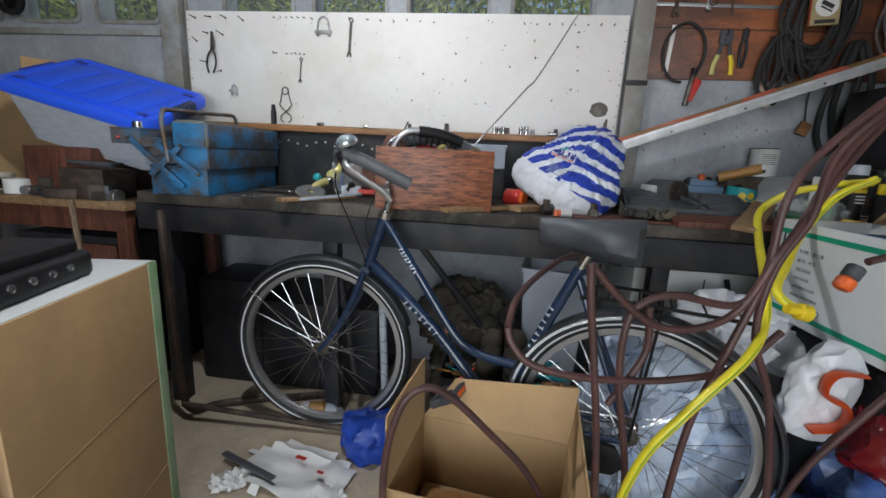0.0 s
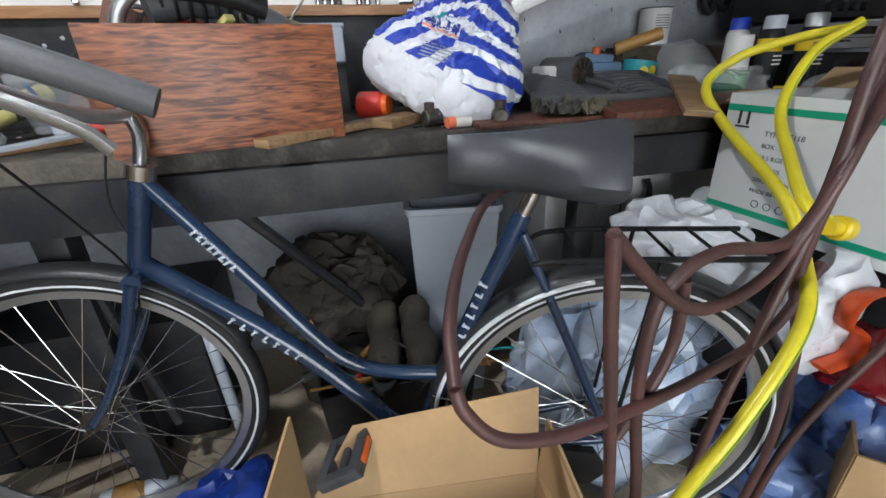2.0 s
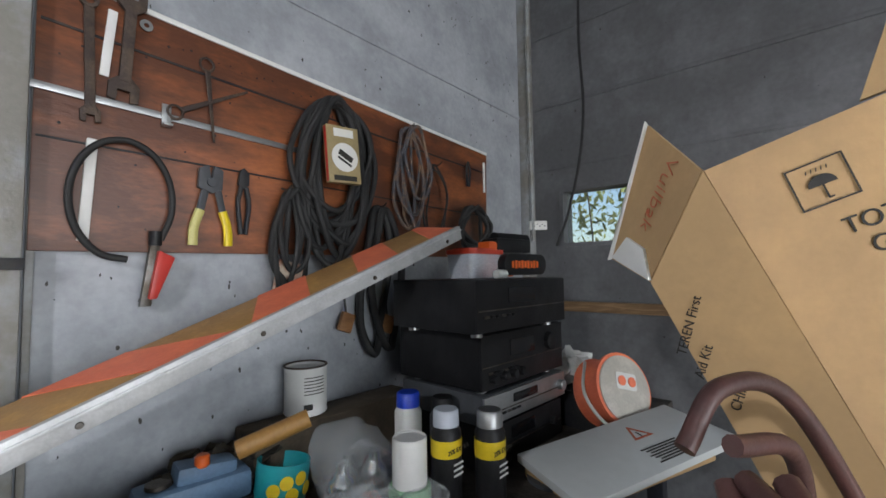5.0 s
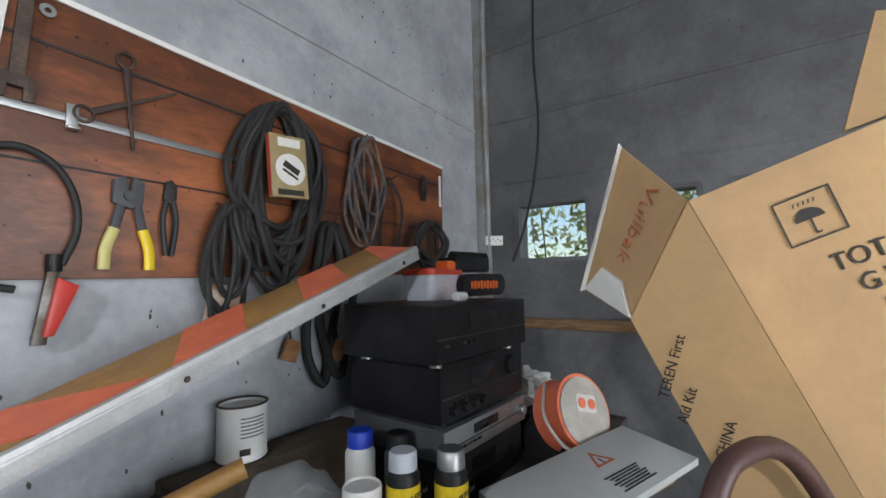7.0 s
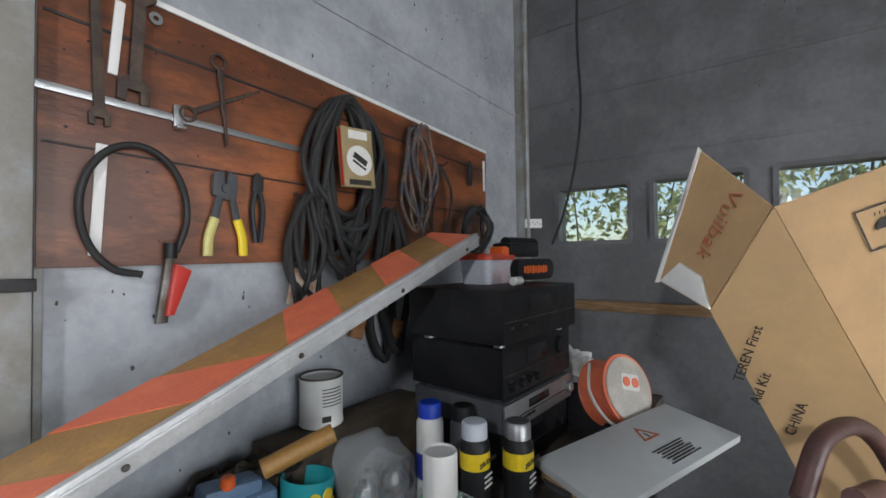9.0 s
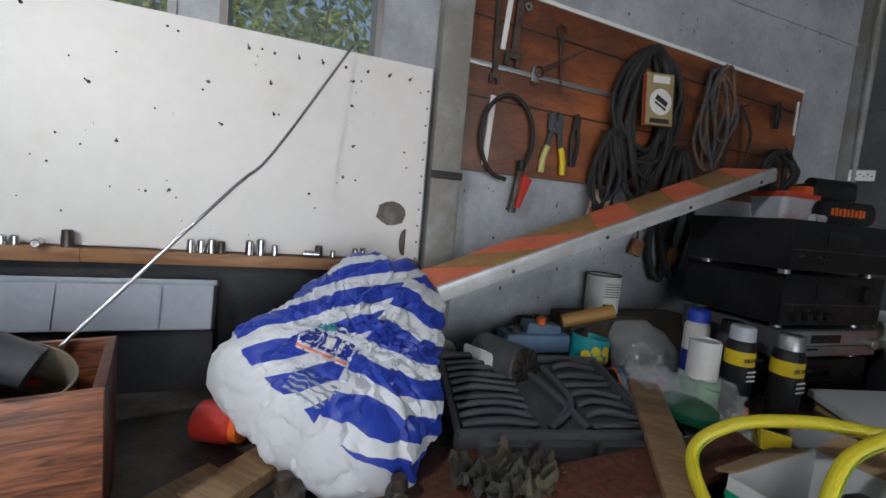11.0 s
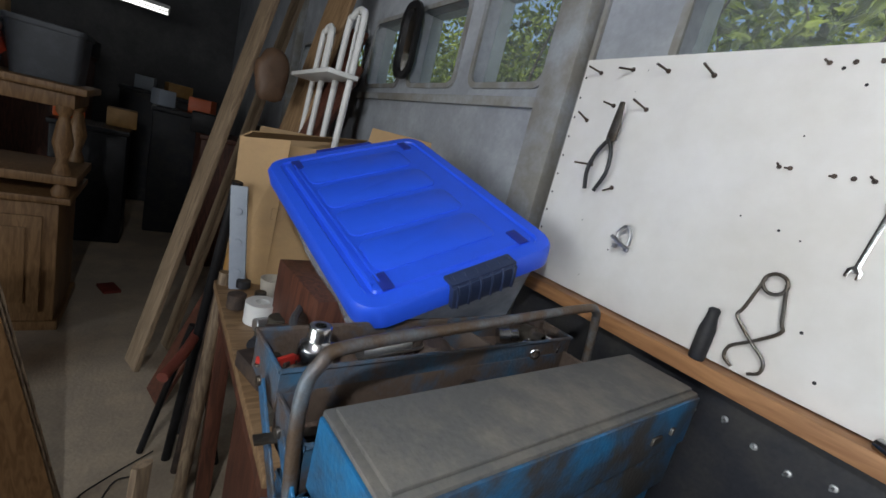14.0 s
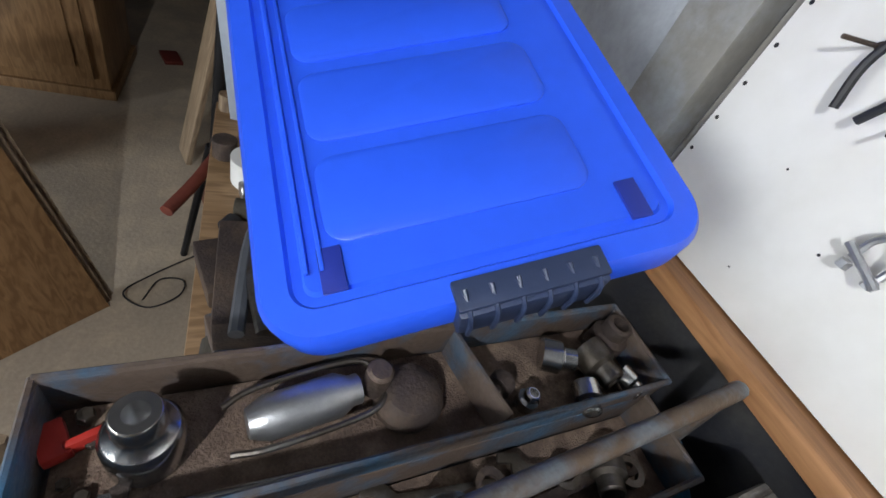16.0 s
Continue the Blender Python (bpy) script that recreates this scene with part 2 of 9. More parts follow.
def cyl(r, h, at=(0, 0, 0), rot=(0, 0, 0), seg=20, r2=None, bev=0.0):
    """A round bar from z = 0 to h, with eased rims."""
    r2 = r if r2 is None else r2
    b = min(bev, 0.4 * h, 0.4 * min(r, r2))
    prof = [(0, 0), (r - b, 0), (r, b), (r2, h - b), (r2 - b, h), (0, h)] if b else [(0, 0), (r, 0), (r2, h), (0, h)]
    return lathe(prof, at, rot, seg)


def lathe(prof, at=(0, 0, 0), rot=(0, 0, 0), seg=24):
    bm = bmesh.new()
    rings = []
    for r, z in prof:
        if r < 1e-6:
            rings.append([bm.verts.new((0, 0, z))])
        else:
            rings.append([bm.verts.new((r * math.cos(2 * math.pi * i / seg), r * math.sin(2 * math.pi * i / seg), z)) for i in range(seg)])
    for a, b in zip(rings, rings[1:]):
        for i in range(seg):
            j = (i + 1) % seg
            vs = [a[i % len(a)], a[j % len(a)], b[j % len(b)], b[i % len(b)]]
            vs = [v for k, v in enumerate(vs) if v not in vs[:k]]
            if len(vs) > 2:
                bm.faces.new(vs)
    bmesh.ops.recalc_face_normals(bm, faces=bm.faces)
    bmesh.ops.transform(bm, matrix=pose(*at, *rot), verts=bm.verts)
    return bm


def spline(pts, sub=6, closed=False):
    pts = [Vector(p) for p in pts]
    if sub <= 1 or len(pts) < 3:
        return pts
    out, n = [], len(pts)
    for i in range(n if closed else n - 1):
        p0 = pts[(i - 1) % n] if closed or i > 0 else pts[0] * 2 - pts[1]
        p1, p2 = pts[i], pts[(i + 1) % n]
        p3 = pts[(i + 2) % n] if closed or i + 2 < n else pts[-1] * 2 - pts[-2]
        for k in range(sub):
            t = k / sub
            out.append(0.5 * ((2 * p1) + (p2 - p0) * t + (2 * p0 - 5 * p1 + 4 * p2 - p3) * t * t + (3 * p1 - p0 - 3 * p2 + p3) * t ** 3))
    if not closed:
        out.append(pts[-1])
    return out


def tube(pts, r, sub=6, seg=8, closed=False, flat=1.0, r_end=None):
    """A round (or flattened) bar swept along a smooth line."""
    line = spline(pts, sub, closed)
    n = len(line)
    bm, rings = bmesh.new(), []
    up = Vector((0.13, 0.21, 0.97)).normalized()
    for i, p in enumerate(line):
        a, b = (line[(i - 1) % n], line[(i + 1) % n]) if closed else (line[max(i - 1, 0)], line[min(i + 1, n - 1)])
        d = (b - a).normalized() if (b - a).length > 1e-9 else Vector((0, 0, 1))
        side = d.cross(up)
        if side.length < 1e-3:
            side = d.cross(Vector((1, 0, 0)))
        side.normalize()
        up = side.cross(d).normalized()
        rr = r if r_end is None else r + (r_end - r) * i / max(1, n - 1)
        rings.append([bm.verts.new(p + rr * (math.cos(2 * math.pi * k / seg) * side + flat * math.sin(2 * math.pi * k / seg) * up)) for k in range(seg)])
    for i in range(n if closed else n - 1):
        a, b = rings[i], rings[(i + 1) % n]
        for k in range(seg):
            bm.faces.new((a[k], a[(k + 1) % seg], b[(k + 1) % seg], b[k]))
    if not closed:
        bm.faces.new(rings[0][::-1])
        bm.faces.new(rings[-1])
    bmesh.ops.recalc_face_normals(bm, faces=bm.faces)
    return bm


def prism(outline, h, at=(0, 0, 0), rot=(0, 0, 0), bev=0.0):
    """A flat outline (x, y) raised to the height h."""
    bm = bmesh.new()
    low = [bm.verts.new((x, y, 0)) for x, y in outline]
    face = bm.faces.new(low)
    ext = bmesh.ops.extrude_face_region(bm, geom=[face])
    bmesh.ops.translate(bm, vec=(0, 0, h), verts=[v for v in ext["geom"] if isinstance(v, bmesh.types.BMVert)])
    bmesh.ops.recalc_face_normals(bm, faces=bm.faces)
    if bev:
        bmesh.ops.bevel(bm, geom=bm.edges[:], offset=bev, segments=2, profile=0.6, affect="EDGES")
    bmesh.ops.transform(bm, matrix=pose(*at, *rot), verts=bm.verts)
    return bm


def rounded(w, h, r, n=5):
    """The outline of a rectangle with round corners, about its middle."""
    out = []
    for cx, cy, a in ((w / 2 - r, h / 2 - r, 0), (-w / 2 + r, h / 2 - r, 90), (-w / 2 + r, -h / 2 + r, 180), (w / 2 - r, -h / 2 + r, 270)):
        out += [(cx + r * math.cos(radians(a + 90 * k / n)), cy + r * math.sin(radians(a + 90 * k / n))) for k in range(n + 1)]
    return out


def ringed(outer, inner, h, at=(0, 0, 0), rot=(0, 0, 0)):
    """A flat frame between two outlines with the same number of points."""
    bm, n = bmesh.new(), len(outer)
    loops = [[bm.verts.new((x, y, z)) for x, y in o] for o, z in ((outer, 0), (outer, h), (inner, h), (inner, 0))]
    for a, b in zip(loops, loops[1:] + loops[:1]):
        for i in range(n):
            bm.faces.new((a[i], a[(i + 1) % n], b[(i + 1) % n], b[i]))
    bmesh.ops.recalc_face_normals(bm, faces=bm.faces)
    bmesh.ops.transform(bm, matrix=pose(*at, *rot), verts=bm.verts)
    return bm


def merged(*bms):
    out = bmesh.new()
    for b in bms:
        me = bpy.data.meshes.new("tmp")
        b.to_mesh(me)
        b.free()
        out.from_mesh(me)
        bpy.data.meshes.remove(me)
    return out


def roughen(bm, amount, scale, seed=0.0):
    """Pushes the points about, for cloth, dents and worn shapes."""
    for v in bm.verts:
        q = v.co * scale + Vector((seed, seed * 1.7, -seed))
        v.co += amount * Vector((noise.noise(q), noise.noise(q + Vector((7.1, 0, 3))), noise.noise(q + Vector((0, 9.3, 5)))))
    return bm


def mesh_of(name, bm, material):
    me = bpy.data.meshes.new(name)
    bm.to_mesh(me)
    bm.free()
    me.materials.append(material)
    me.shade_smooth()
    me.set_sharp_from_angle(angle=radians(38))
    return me


def part(name, bm, material, parent, label="", m=None):
    ob = new(name, mesh_of(name, bm, material))
    ob.parent = parent
    if m is not None:
        ob.matrix_basis = m
    if label:
        ob["label"] = label
    return ob


def thing(name, label, category, m=None, group=""):
    ob = new(name)
    ob.empty_display_size = 0.05
    if m is not None:
        ob.matrix_basis = m
    return tagged(ob, label, category, group)


def solid(name, bm, material, label, category, m=None, group="", kind=""):
    ob = new(name, mesh_of(name, bm, material))
    if m is not None:
        ob.matrix_basis = m
    return tagged(ob, label, category, group, kind)


def build(name, bm, material, label=""):
    return tagged(new(name, mesh_of(name, bm, material)), label, kind="structure")


def lettering(text, size, parent, m, material=INK, align="LEFT", name="lettering"):
    cu = bpy.data.curves.new(name, "FONT")
    cu.body, cu.size, cu.extrude, cu.align_x = text, size, 0.0006, align
    cu.materials.append(material)
    ob = new(name, cu)
    ob.parent = parent
    ob.matrix_basis = m
    return ob


def axes(origin, xdir, ydir):
    """A pose whose x runs along xdir and whose y lies towards ydir."""
    x = Vector(xdir).normalized()
    z = x.cross(Vector(ydir)).normalized()
    y = z.cross(x)
    m = Matrix((x, y, z)).transposed().to_4x4()
    m.translation = origin
    return m


def blob(rx, ry, rz, at=(0, 0, 0), sub=4, amount=0.03, scale=6.0, seed=0.0, crease=0.0):
    """A slumped, creased bag or cloth."""
    bm = bmesh.new()
    bmesh.ops.create_icosphere(bm, subdivisions=sub, radius=1.0)
    for v in bm.verts:
        v.co = Vector((math.copysign(abs(v.co.x) ** 0.8, v.co.x) * rx, math.copysign(abs(v.co.y) ** 0.8, v.co.y) * ry, math.copysign(abs(v.co.z) ** 0.85, v.co.z) * rz))
        q = v.co * scale + Vector((seed, 2 * seed, 3 * seed))
        k = noise.noise(q) * amount + crease * (abs(noise.noise(q * 2.3)) - 0.25)
        v.co += v.co.normalized() * k
        v.co += amount * 0.5 * Vector((noise.noise(q * 3), noise.noise(q * 3 + Vector((5, 1, 0))), noise.noise(q * 3 + Vector((0, 4, 9)))))
        v.co.z = max(v.co.z, -rz * 0.86)
        v.co += Vector(at)
    return bm


# ---- structure ----
NY, EX, WX, SY, TOP = 2.06, 2.46, -8.6, -2.9, 3.1
floor = build("floor", box(11.3, 5.2, 0.1, (-3.05, -0.4, -0.05), bev=0), CONC, "bare stained concrete garage floor")
ground = build("ground", box(400, 400, 0.1, (0, 0, -0.16), bev=0), GRASS, "rough green ground outside")
ceiling = build("ceiling", box(11.5, 5.4, 0.05, (-3.05, -0.4, TOP + 0.05), bev=0), ROOF, "dark roof sheeting")

WIN_N = [(-4.35, -4.0), (-3.89, -3.54), (-3.43, -3.08), (-2.97, -2.62), (-2.51, -2.16), (-2.05, -1.71), (-1.35, -1.005), (-0.89, -0.545), (-0.43, -0.068), (0.047, 0.395)]
ZN0, ZN1 = 1.69, 1.98
bits = [box(EX - WX + 0.1, 0.1, ZN0, ((EX + WX) / 2 + 0.05, NY + 0.05, ZN0 / 2), bev=0), box(EX - WX + 0.1, 0.1, TOP - ZN1, ((EX + WX) / 2 + 0.05, NY + 0.05, (TOP + ZN1) / 2), bev=0)]
edges = [WX] + [x for pair in WIN_N for x in pair] + [EX + 0.1]
for a, b in zip(edges[::2], edges[1::2]):
    bits.append(box(b - a, 0.1, ZN1 - ZN0, ((a + b) / 2, NY + 0.05, (ZN0 + ZN1) / 2), bev=0))
wall_north = build("wall_north", merged(*bits), WALL, "grey painted sheet wall with a band of small windows")

WIN_E = [(0.31, 0.625), (0.72, 1.036), (1.135, 1.45), (1.55, 1.865)]
ZE0, ZE1 = 1.56, 1.808
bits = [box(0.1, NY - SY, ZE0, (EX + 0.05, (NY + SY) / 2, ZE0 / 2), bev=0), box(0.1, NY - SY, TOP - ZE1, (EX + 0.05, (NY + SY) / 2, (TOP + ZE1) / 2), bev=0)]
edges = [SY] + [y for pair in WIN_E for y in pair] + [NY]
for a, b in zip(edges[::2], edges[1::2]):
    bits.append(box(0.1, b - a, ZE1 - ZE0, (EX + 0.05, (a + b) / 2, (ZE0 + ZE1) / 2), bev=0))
wall_east = build("wall_east", merged(*bits), WALL_E, "grey painted sheet wall with small windows, coloured darker for weak torchlight")
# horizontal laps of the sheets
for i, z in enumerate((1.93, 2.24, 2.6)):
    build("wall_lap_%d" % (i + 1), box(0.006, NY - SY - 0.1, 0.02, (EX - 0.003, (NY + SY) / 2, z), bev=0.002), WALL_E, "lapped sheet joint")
build("wall_lap_4", box(2.2, 0.006, 0.018, (1.6, NY - 0.003, 2.2), bev=0.002), WALL, "lapped sheet joint")
build("wall_west", box(0.1, NY - SY, TOP, (WX - 0.05, (NY + SY) / 2, TOP / 2), bev=0), ROOF, "dark end wall")
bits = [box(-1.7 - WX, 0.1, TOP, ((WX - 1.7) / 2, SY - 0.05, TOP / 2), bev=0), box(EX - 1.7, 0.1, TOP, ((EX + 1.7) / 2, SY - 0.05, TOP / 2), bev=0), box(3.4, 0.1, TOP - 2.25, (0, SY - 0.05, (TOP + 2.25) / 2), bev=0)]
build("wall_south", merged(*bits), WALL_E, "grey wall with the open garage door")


def window(i, m, w, h, corner=0.035, paint=STEEL, label="small round-cornered window with a dusty pane"):
    """A small rounded window: frame with a lip, and its pane. x across, y up, z into the room."""
    win = tagged(new("window_%d" % i), label, "window", kind="structure")
    win.matrix_basis = m
    part("window_frame", ringed(rounded(w + 0.03, h + 0.03, corner + 0.01), rounded(w - 0.006, h - 0.006, corner), 0.008), paint, win)
    pane = part("pane", prism(rounded(w + 0.01, h + 0.01, 0.03), 0.004, (0, 0, -0.05)), PANE, win)
    pane.visible_shadow = False
    return win


k = 0
for a, b in WIN_N:
    k += 1
    window(k, axes(((a + b) / 2, NY, (ZN0 + ZN1) / 2), (1, 0, 0), (0, 0, 1)), b - a, ZN1 - ZN0)
for a, b in WIN_E:
    k += 1
    window(k, axes((EX, (a + b) / 2, (ZE0 + ZE1) / 2), (0, -1, 0), (0, 0, 1)), b - a, ZE1 - ZE0, 0.012, WALL_E, "small square window with a dusty pane")

# steel posts against the wall
for i, (x, w) in enumerate(((0.605, 0.085), (-1.62, 0.1), (-4.5, 0.1))):
    bits = [box(w, 0.05, TOP, (x, NY - 0.025, TOP / 2), bev=0.006), box(0.012, 0.012, TOP, (x + w / 2 + 0.012, NY - 0.006, TOP / 2), bev=0.002)]
    build("post_%d" % (i + 1), merged(*bits), STEEL, "grey painted steel wall post")
build("post_4", merged(box(0.06, 0.05, TOP, (EX - 0.03, NY - 0.025, TOP / 2), bev=0.006)), STEEL, "grey painted corner post")
build("post_cap", box(0.09, 0.012, 0.02, (0.605, NY - 0.055, 1.455), bev=0.002), BLACKP, "dark bracket across the post")
build("rail_north", box(2.6, 0.02, 0.03, (-3.0, NY - 0.01, 1.635), bev=0.004), STEEL, "steel rail under the windows")
build("rail_east", box(0.03, 2.6, 0.045, (EX - 0.015, 0.6, 1.27), bev=0.004), TIMBER_Y, "timber rail on the end wall")
# conduits and cable in the corner
build("conduit", tube([(2.41, 2.0, 3.09), (2.4, 2.0, 2.6), (2.4, 2.0, 2.2), (2.405, 2.0, 1.9), (2.41, 2.0, 1.58)], 0.011, 5), STEEL, "grey painted conduit")
build("cable", tube([(2.43, 1.73, 3.09), (2.425, 1.75, 2.54), (2.43, 1.74, 2.2), (2.42, 1.76, 1.95), (2.415, 1.82, 1.7), (2.41, 1.88, 1.55)], 0.006, 6), RUBBER, "dark cable hanging down the corner")

# greenery outside


def leaves(name, n, lo, hi, size, seed, label, leaf=LEAF):
    rng = np.random.default_rng(seed)
    c = rng.uniform(lo, hi, (n, 3))
    clump = rng.uniform(lo, hi, (max(8, n // 60), 3))
    c = c * 0.35 + clump[rng.integers(0, len(clump), n)] * 0.65 + rng.normal(0, 0.1, (n, 3))
    d = rng.normal(size=(n, 3))
    d /= np.linalg.norm(d, axis=1)[:, None]
    s = np.cross(d, rng.normal(size=(n, 3)))
    s /= np.linalg.norm(s, axis=1)[:, None]
    ln = size * rng.uniform(0.5, 1.3, n)[:, None]
    nrm = np.cross(d, s)
    v = np.stack([c - d * ln, c + s * ln * 0.4 + nrm * ln * 0.1, c + d * ln, c - s * ln * 0.4 + nrm * ln * 0.1], 1).reshape(-1, 3)
    f = np.arange(4 * n).reshape(-1, 4)
    me = bpy.data.meshes.new(name)
    me.from_pydata(v.tolist(), [], f.tolist())
    me.materials.append(leaf)
    return tagged(new(name, me), label, "foliage", kind="stuff")


leaves("shrub_foliage", 20000, (-6.5, 2.9, 0.6), (2.2, 4.6, 3.3), 0.042, 3, "green sunlit shrub leaves behind the windows")
leaves("shrub_foliage", 6500, (3.1, -0.8, 0.5), (4.4, 3.0, 2.9), 0.042, 5, "pale dry shrub leaves behind the end wall", DRYLEAF)
leaves("shrub_foliage", 26000, (-16, 5.0, 0.2), (5, 7.5, 4.4), 0.1, 6, "far green shrub leaves")
rng = random.Random(4)
for i in range(16):
    x, y = rng.uniform(-4.6, 2.0), rng.uniform(2.9, 4.2)
    pts = [(x, y, -0.1), (x + rng.uniform(-.1, .1), y, 0.9), (x + rng.uniform(-.3, .3), y + rng.uniform(-.2, .2), 1.9), (x + rng.uniform(-.6, .6), y, 3.2)]
    solid("shrub_stem", tube(pts, rng.uniform(0.008, 0.022), 5, 6, r_end=0.005), BARK, "thin bare shrub stem outside the windows", "shrub", group="stems outside")

for i in range(7):
    x, y = rng.uniform(3.0, 3.6), rng.uniform(0.2, 2.3)
    pts = [(x, y, -0.1), (x, y + rng.uniform(-.06, .06), 0.9), (x + rng.uniform(-.1, .1), y + rng.uniform(-.12, .12), 1.7), (x, y + rng.uniform(-.3, .3), 2.8)]
    solid("shrub_stem", tube(pts, rng.uniform(0.006, 0.014), 5, 6, r_end=0.004), BARK, "thin bare shrub stem behind the end wall", "shrub", group="stems outside")

# ---- workbench and what is fixed to the wall ----
BZ = 0.912
bench = thing("workbench", "long dark greasy workbench along the wall", "workbench")
part("tabletop", box(3.82, 0.62, 0.045, (0.55, 1.74, BZ - 0.0225), bev=0.005), BENCH, bench, "greasy dark worktop with stains")
part("front_rail", box(3.8, 0.03, 0.1, (0.55, 1.425, BZ - 0.095), bev=0.004), BLACKP, bench, "dark painted front rail")
for x in (-1.27, -0.58, 0.62, 1.6, 2.36):
    part("leg", box(0.06, 0.06, BZ - 0.045, (x, 1.475, (BZ - 0.045) / 2), bev=0.006), BLACKP, bench)
part("brace", tube([(-0.3, 1.46, BZ - 0.06), (0.12, 1.62, 0.28)], 0.014, 1), BLACKP, bench, "thin black diagonal brace")
part("brace", tube([(-0.58, 1.46, BZ - 0.06), (-0.5, 1.5, 0.2)], 0.012, 1), BLACKP, bench)
part("back_panel", box(2.02, 0.022, 0.275, (-0.53, 2.026, BZ + 0.1375), bev=0.003), BLACKP, bench, "black painted upstand with pin holes")

for i in range(22):
    x = -1.07 + 0.048 * i
    part("pin", merged(cyl(0.0022, 0.012, (x, 2.016, 1.128 + 0.012 * math.sin(i * 1.7)), (90 + 12 * math.sin(i * 2.3), 0, 10 * math.cos(i)), 6), lathe([(0, 0), (0.006, 0.0), (0.005, 0.002), (0, 0.003)], (x, 2.0155, 1.128 + 0.012 * math.sin(i * 1.7)), (90, 0, 0), 8)), ALU, bench, "bright pin" if i == 0 else "")
ledge = thing("timber_ledge", "narrow bare pine ledge under the white board", "shelf")
part("board", box(1.34, 0.05, 0.03, (-0.87, 2.012, 1.1985), bev=0.003), TIMBER, ledge)
part("board", box(0.74, 0.05, 0.028, (0.17, 2.014, 1.1985), bev=0.003), TIMBER, ledge)

board = thing("tool_board", "large white hardboard tool panel full of nail holes", "board")
part("panel", box(2.085, 0.012, 0.515, (-0.495, 2.028, 1.4735), bev=0.002), BOARD, board)
part("batten", box(2.05, 0.026, 0.04, (-0.5, 2.047, 1.69), bev=0.002), TIMBER, board)
rng = random.Random(11)
nails = [(-1.49, 1.70), (-1.41, 1.705), (-1.33, 1.70), (-1.24, 1.69), (-1.43, 1.63), (-1.35, 1.625), (-1.49, 1.595), (-1.44, 1.5), (-1.37, 1.46), (-0.71, 1.705), (-0.89, 1.70)]
nails += [(-0.62 + 0.062 * i, 1.7 - 0.004 * (i % 3)) for i in range(6)] + [(-1.08 + 0.03 * i, 1.705) for i in range(6)] + [(-1.02 + 0.022 * i, 1.545) for i in range(5)] + [(-1.09, 1.548), (-1.075, 1.548)]
nails += [(0.1 + 0.055 * i, 1.69) for i in range(8)] + [(0.15, 1.62), (0.16, 1.55), (0.34, 1.6), (0.35, 1.5), (0.33, 1.42), (0.34, 1.66), (-0.15, 1.445), (-0.2, 1.56), (0.02, 1.6), (0.05, 1.51), (-0.35, 1.47), (-0.4, 1.35), (0.25, 1.37), (-0.05, 1.35)]
for i, (x, z) in enumerate(nails):
    big = i < 9
    ln, r = (0.045, 0.0022) if big else (0.016, 0.0016)
    bm = merged(cyl(r, ln, rot=(90 + rng.uniform(-14, 14), 0, rng.uniform(-16, 16)), seg=8), lathe([(0, 0), (r * 2.2, 0), (r * 2.2, 0.002), (0, 0.0025)], (0, 0, 0), (90, 0, 0), 10))
    bmesh.ops.translate(bm, vec=(x, 2.022, z), verts=bm.verts)
    part("nail", bm, RUST, board, "rusty nail" if i == 0 else "")
holes = [bm_ for bm_ in (lathe([(0, 0), (rng.uniform(0.001, 0.003), 0.0006), (0, 0.0012)], (rng.uniform(-1.45, 0.53), 2.0212, rng.uniform(1.25, 1.72)), (90, 0, 0), 8) for _ in range(70))]
holes += [lathe([(0, 0), (0.0028, 0.0006), (0, 0.0012)], (-1.528, 2.0212, 1.24 + 0.045 * i), (90, 0, 0), 8) for i in range(11)]
holes += [lathe([(0, 0), (0.0028, 0.0006), (0, 0.0012)], (0.538, 2.0212, 1.22 + 0.045 * i), (90, 0, 0), 8) for i in range(11)]
part("nail_hole", merged(*holes), BLACKP, board, "dark nail holes")["kind"] = "stuff"
scorch = mat("scorched_hardboard", (0.2, 0.18, 0.16), 0.6, var=0.3, scale=20, col2=(0.09, 0.08, 0.07))
part("scorch_mark", merged(prism([(0.04 * math.cos(a * 0.5) * (1 + 0.12 * math.sin(3 * a)), 0.033 * math.sin(a * 0.5)) for a in range(13)][:-1], 0.0012, (0.463, 2.0222, 1.338), (90, 0, 0)), prism([(0.019 * math.cos(a * 0.5), 0.037 * math.sin(a * 0.5)) for a in range(13)][:-1], 0.0012, (0.505, 2.0222, 1.262), (90, 0, 25))), scorch, board, "dark scorch marks")

# chipped paint on the sheets
rng = random.Random(61)
chips = []
for i in range(170):
    x, z, r = rng.uniform(0.66, 2.38), rng.choice((rng.uniform(1.0, 1.47), rng.uniform(1.99, 2.7))), rng.uniform(0.001, 0.0042)
    chips.append(prism([(r * math.cos(a * 1.05) * rng.uniform(0.4, 1.3), r * math.sin(a * 1.05) * rng.uniform(0.5, 2.2)) for a in range(6)], 0.0008, (x, NY - 0.0004, z), (90, 0, 0)))
for i in range(60):
    y, z, r = rng.uniform(0.9, 1.95), rng.uniform(1.0, 2.7), rng.uniform(0.001, 0.004)
    chips.append(prism([(r * math.cos(a * 1.05) * rng.uniform(0.4, 1.3), r * math.sin(a * 1.05) * rng.uniform(0.5, 2.2)) for a in range(6)], 0.0008, (EX - 0.0004, y, z), (90, 0, -90)))
tagged(new("paint_chips", mesh_of("paint_chips", merged(*chips), mat("bare_dark_steel", (0.06, 0.055, 0.05), 0.7, var=0.2))), "small dark chips in the grey wall paint", "chips", kind="stuff")

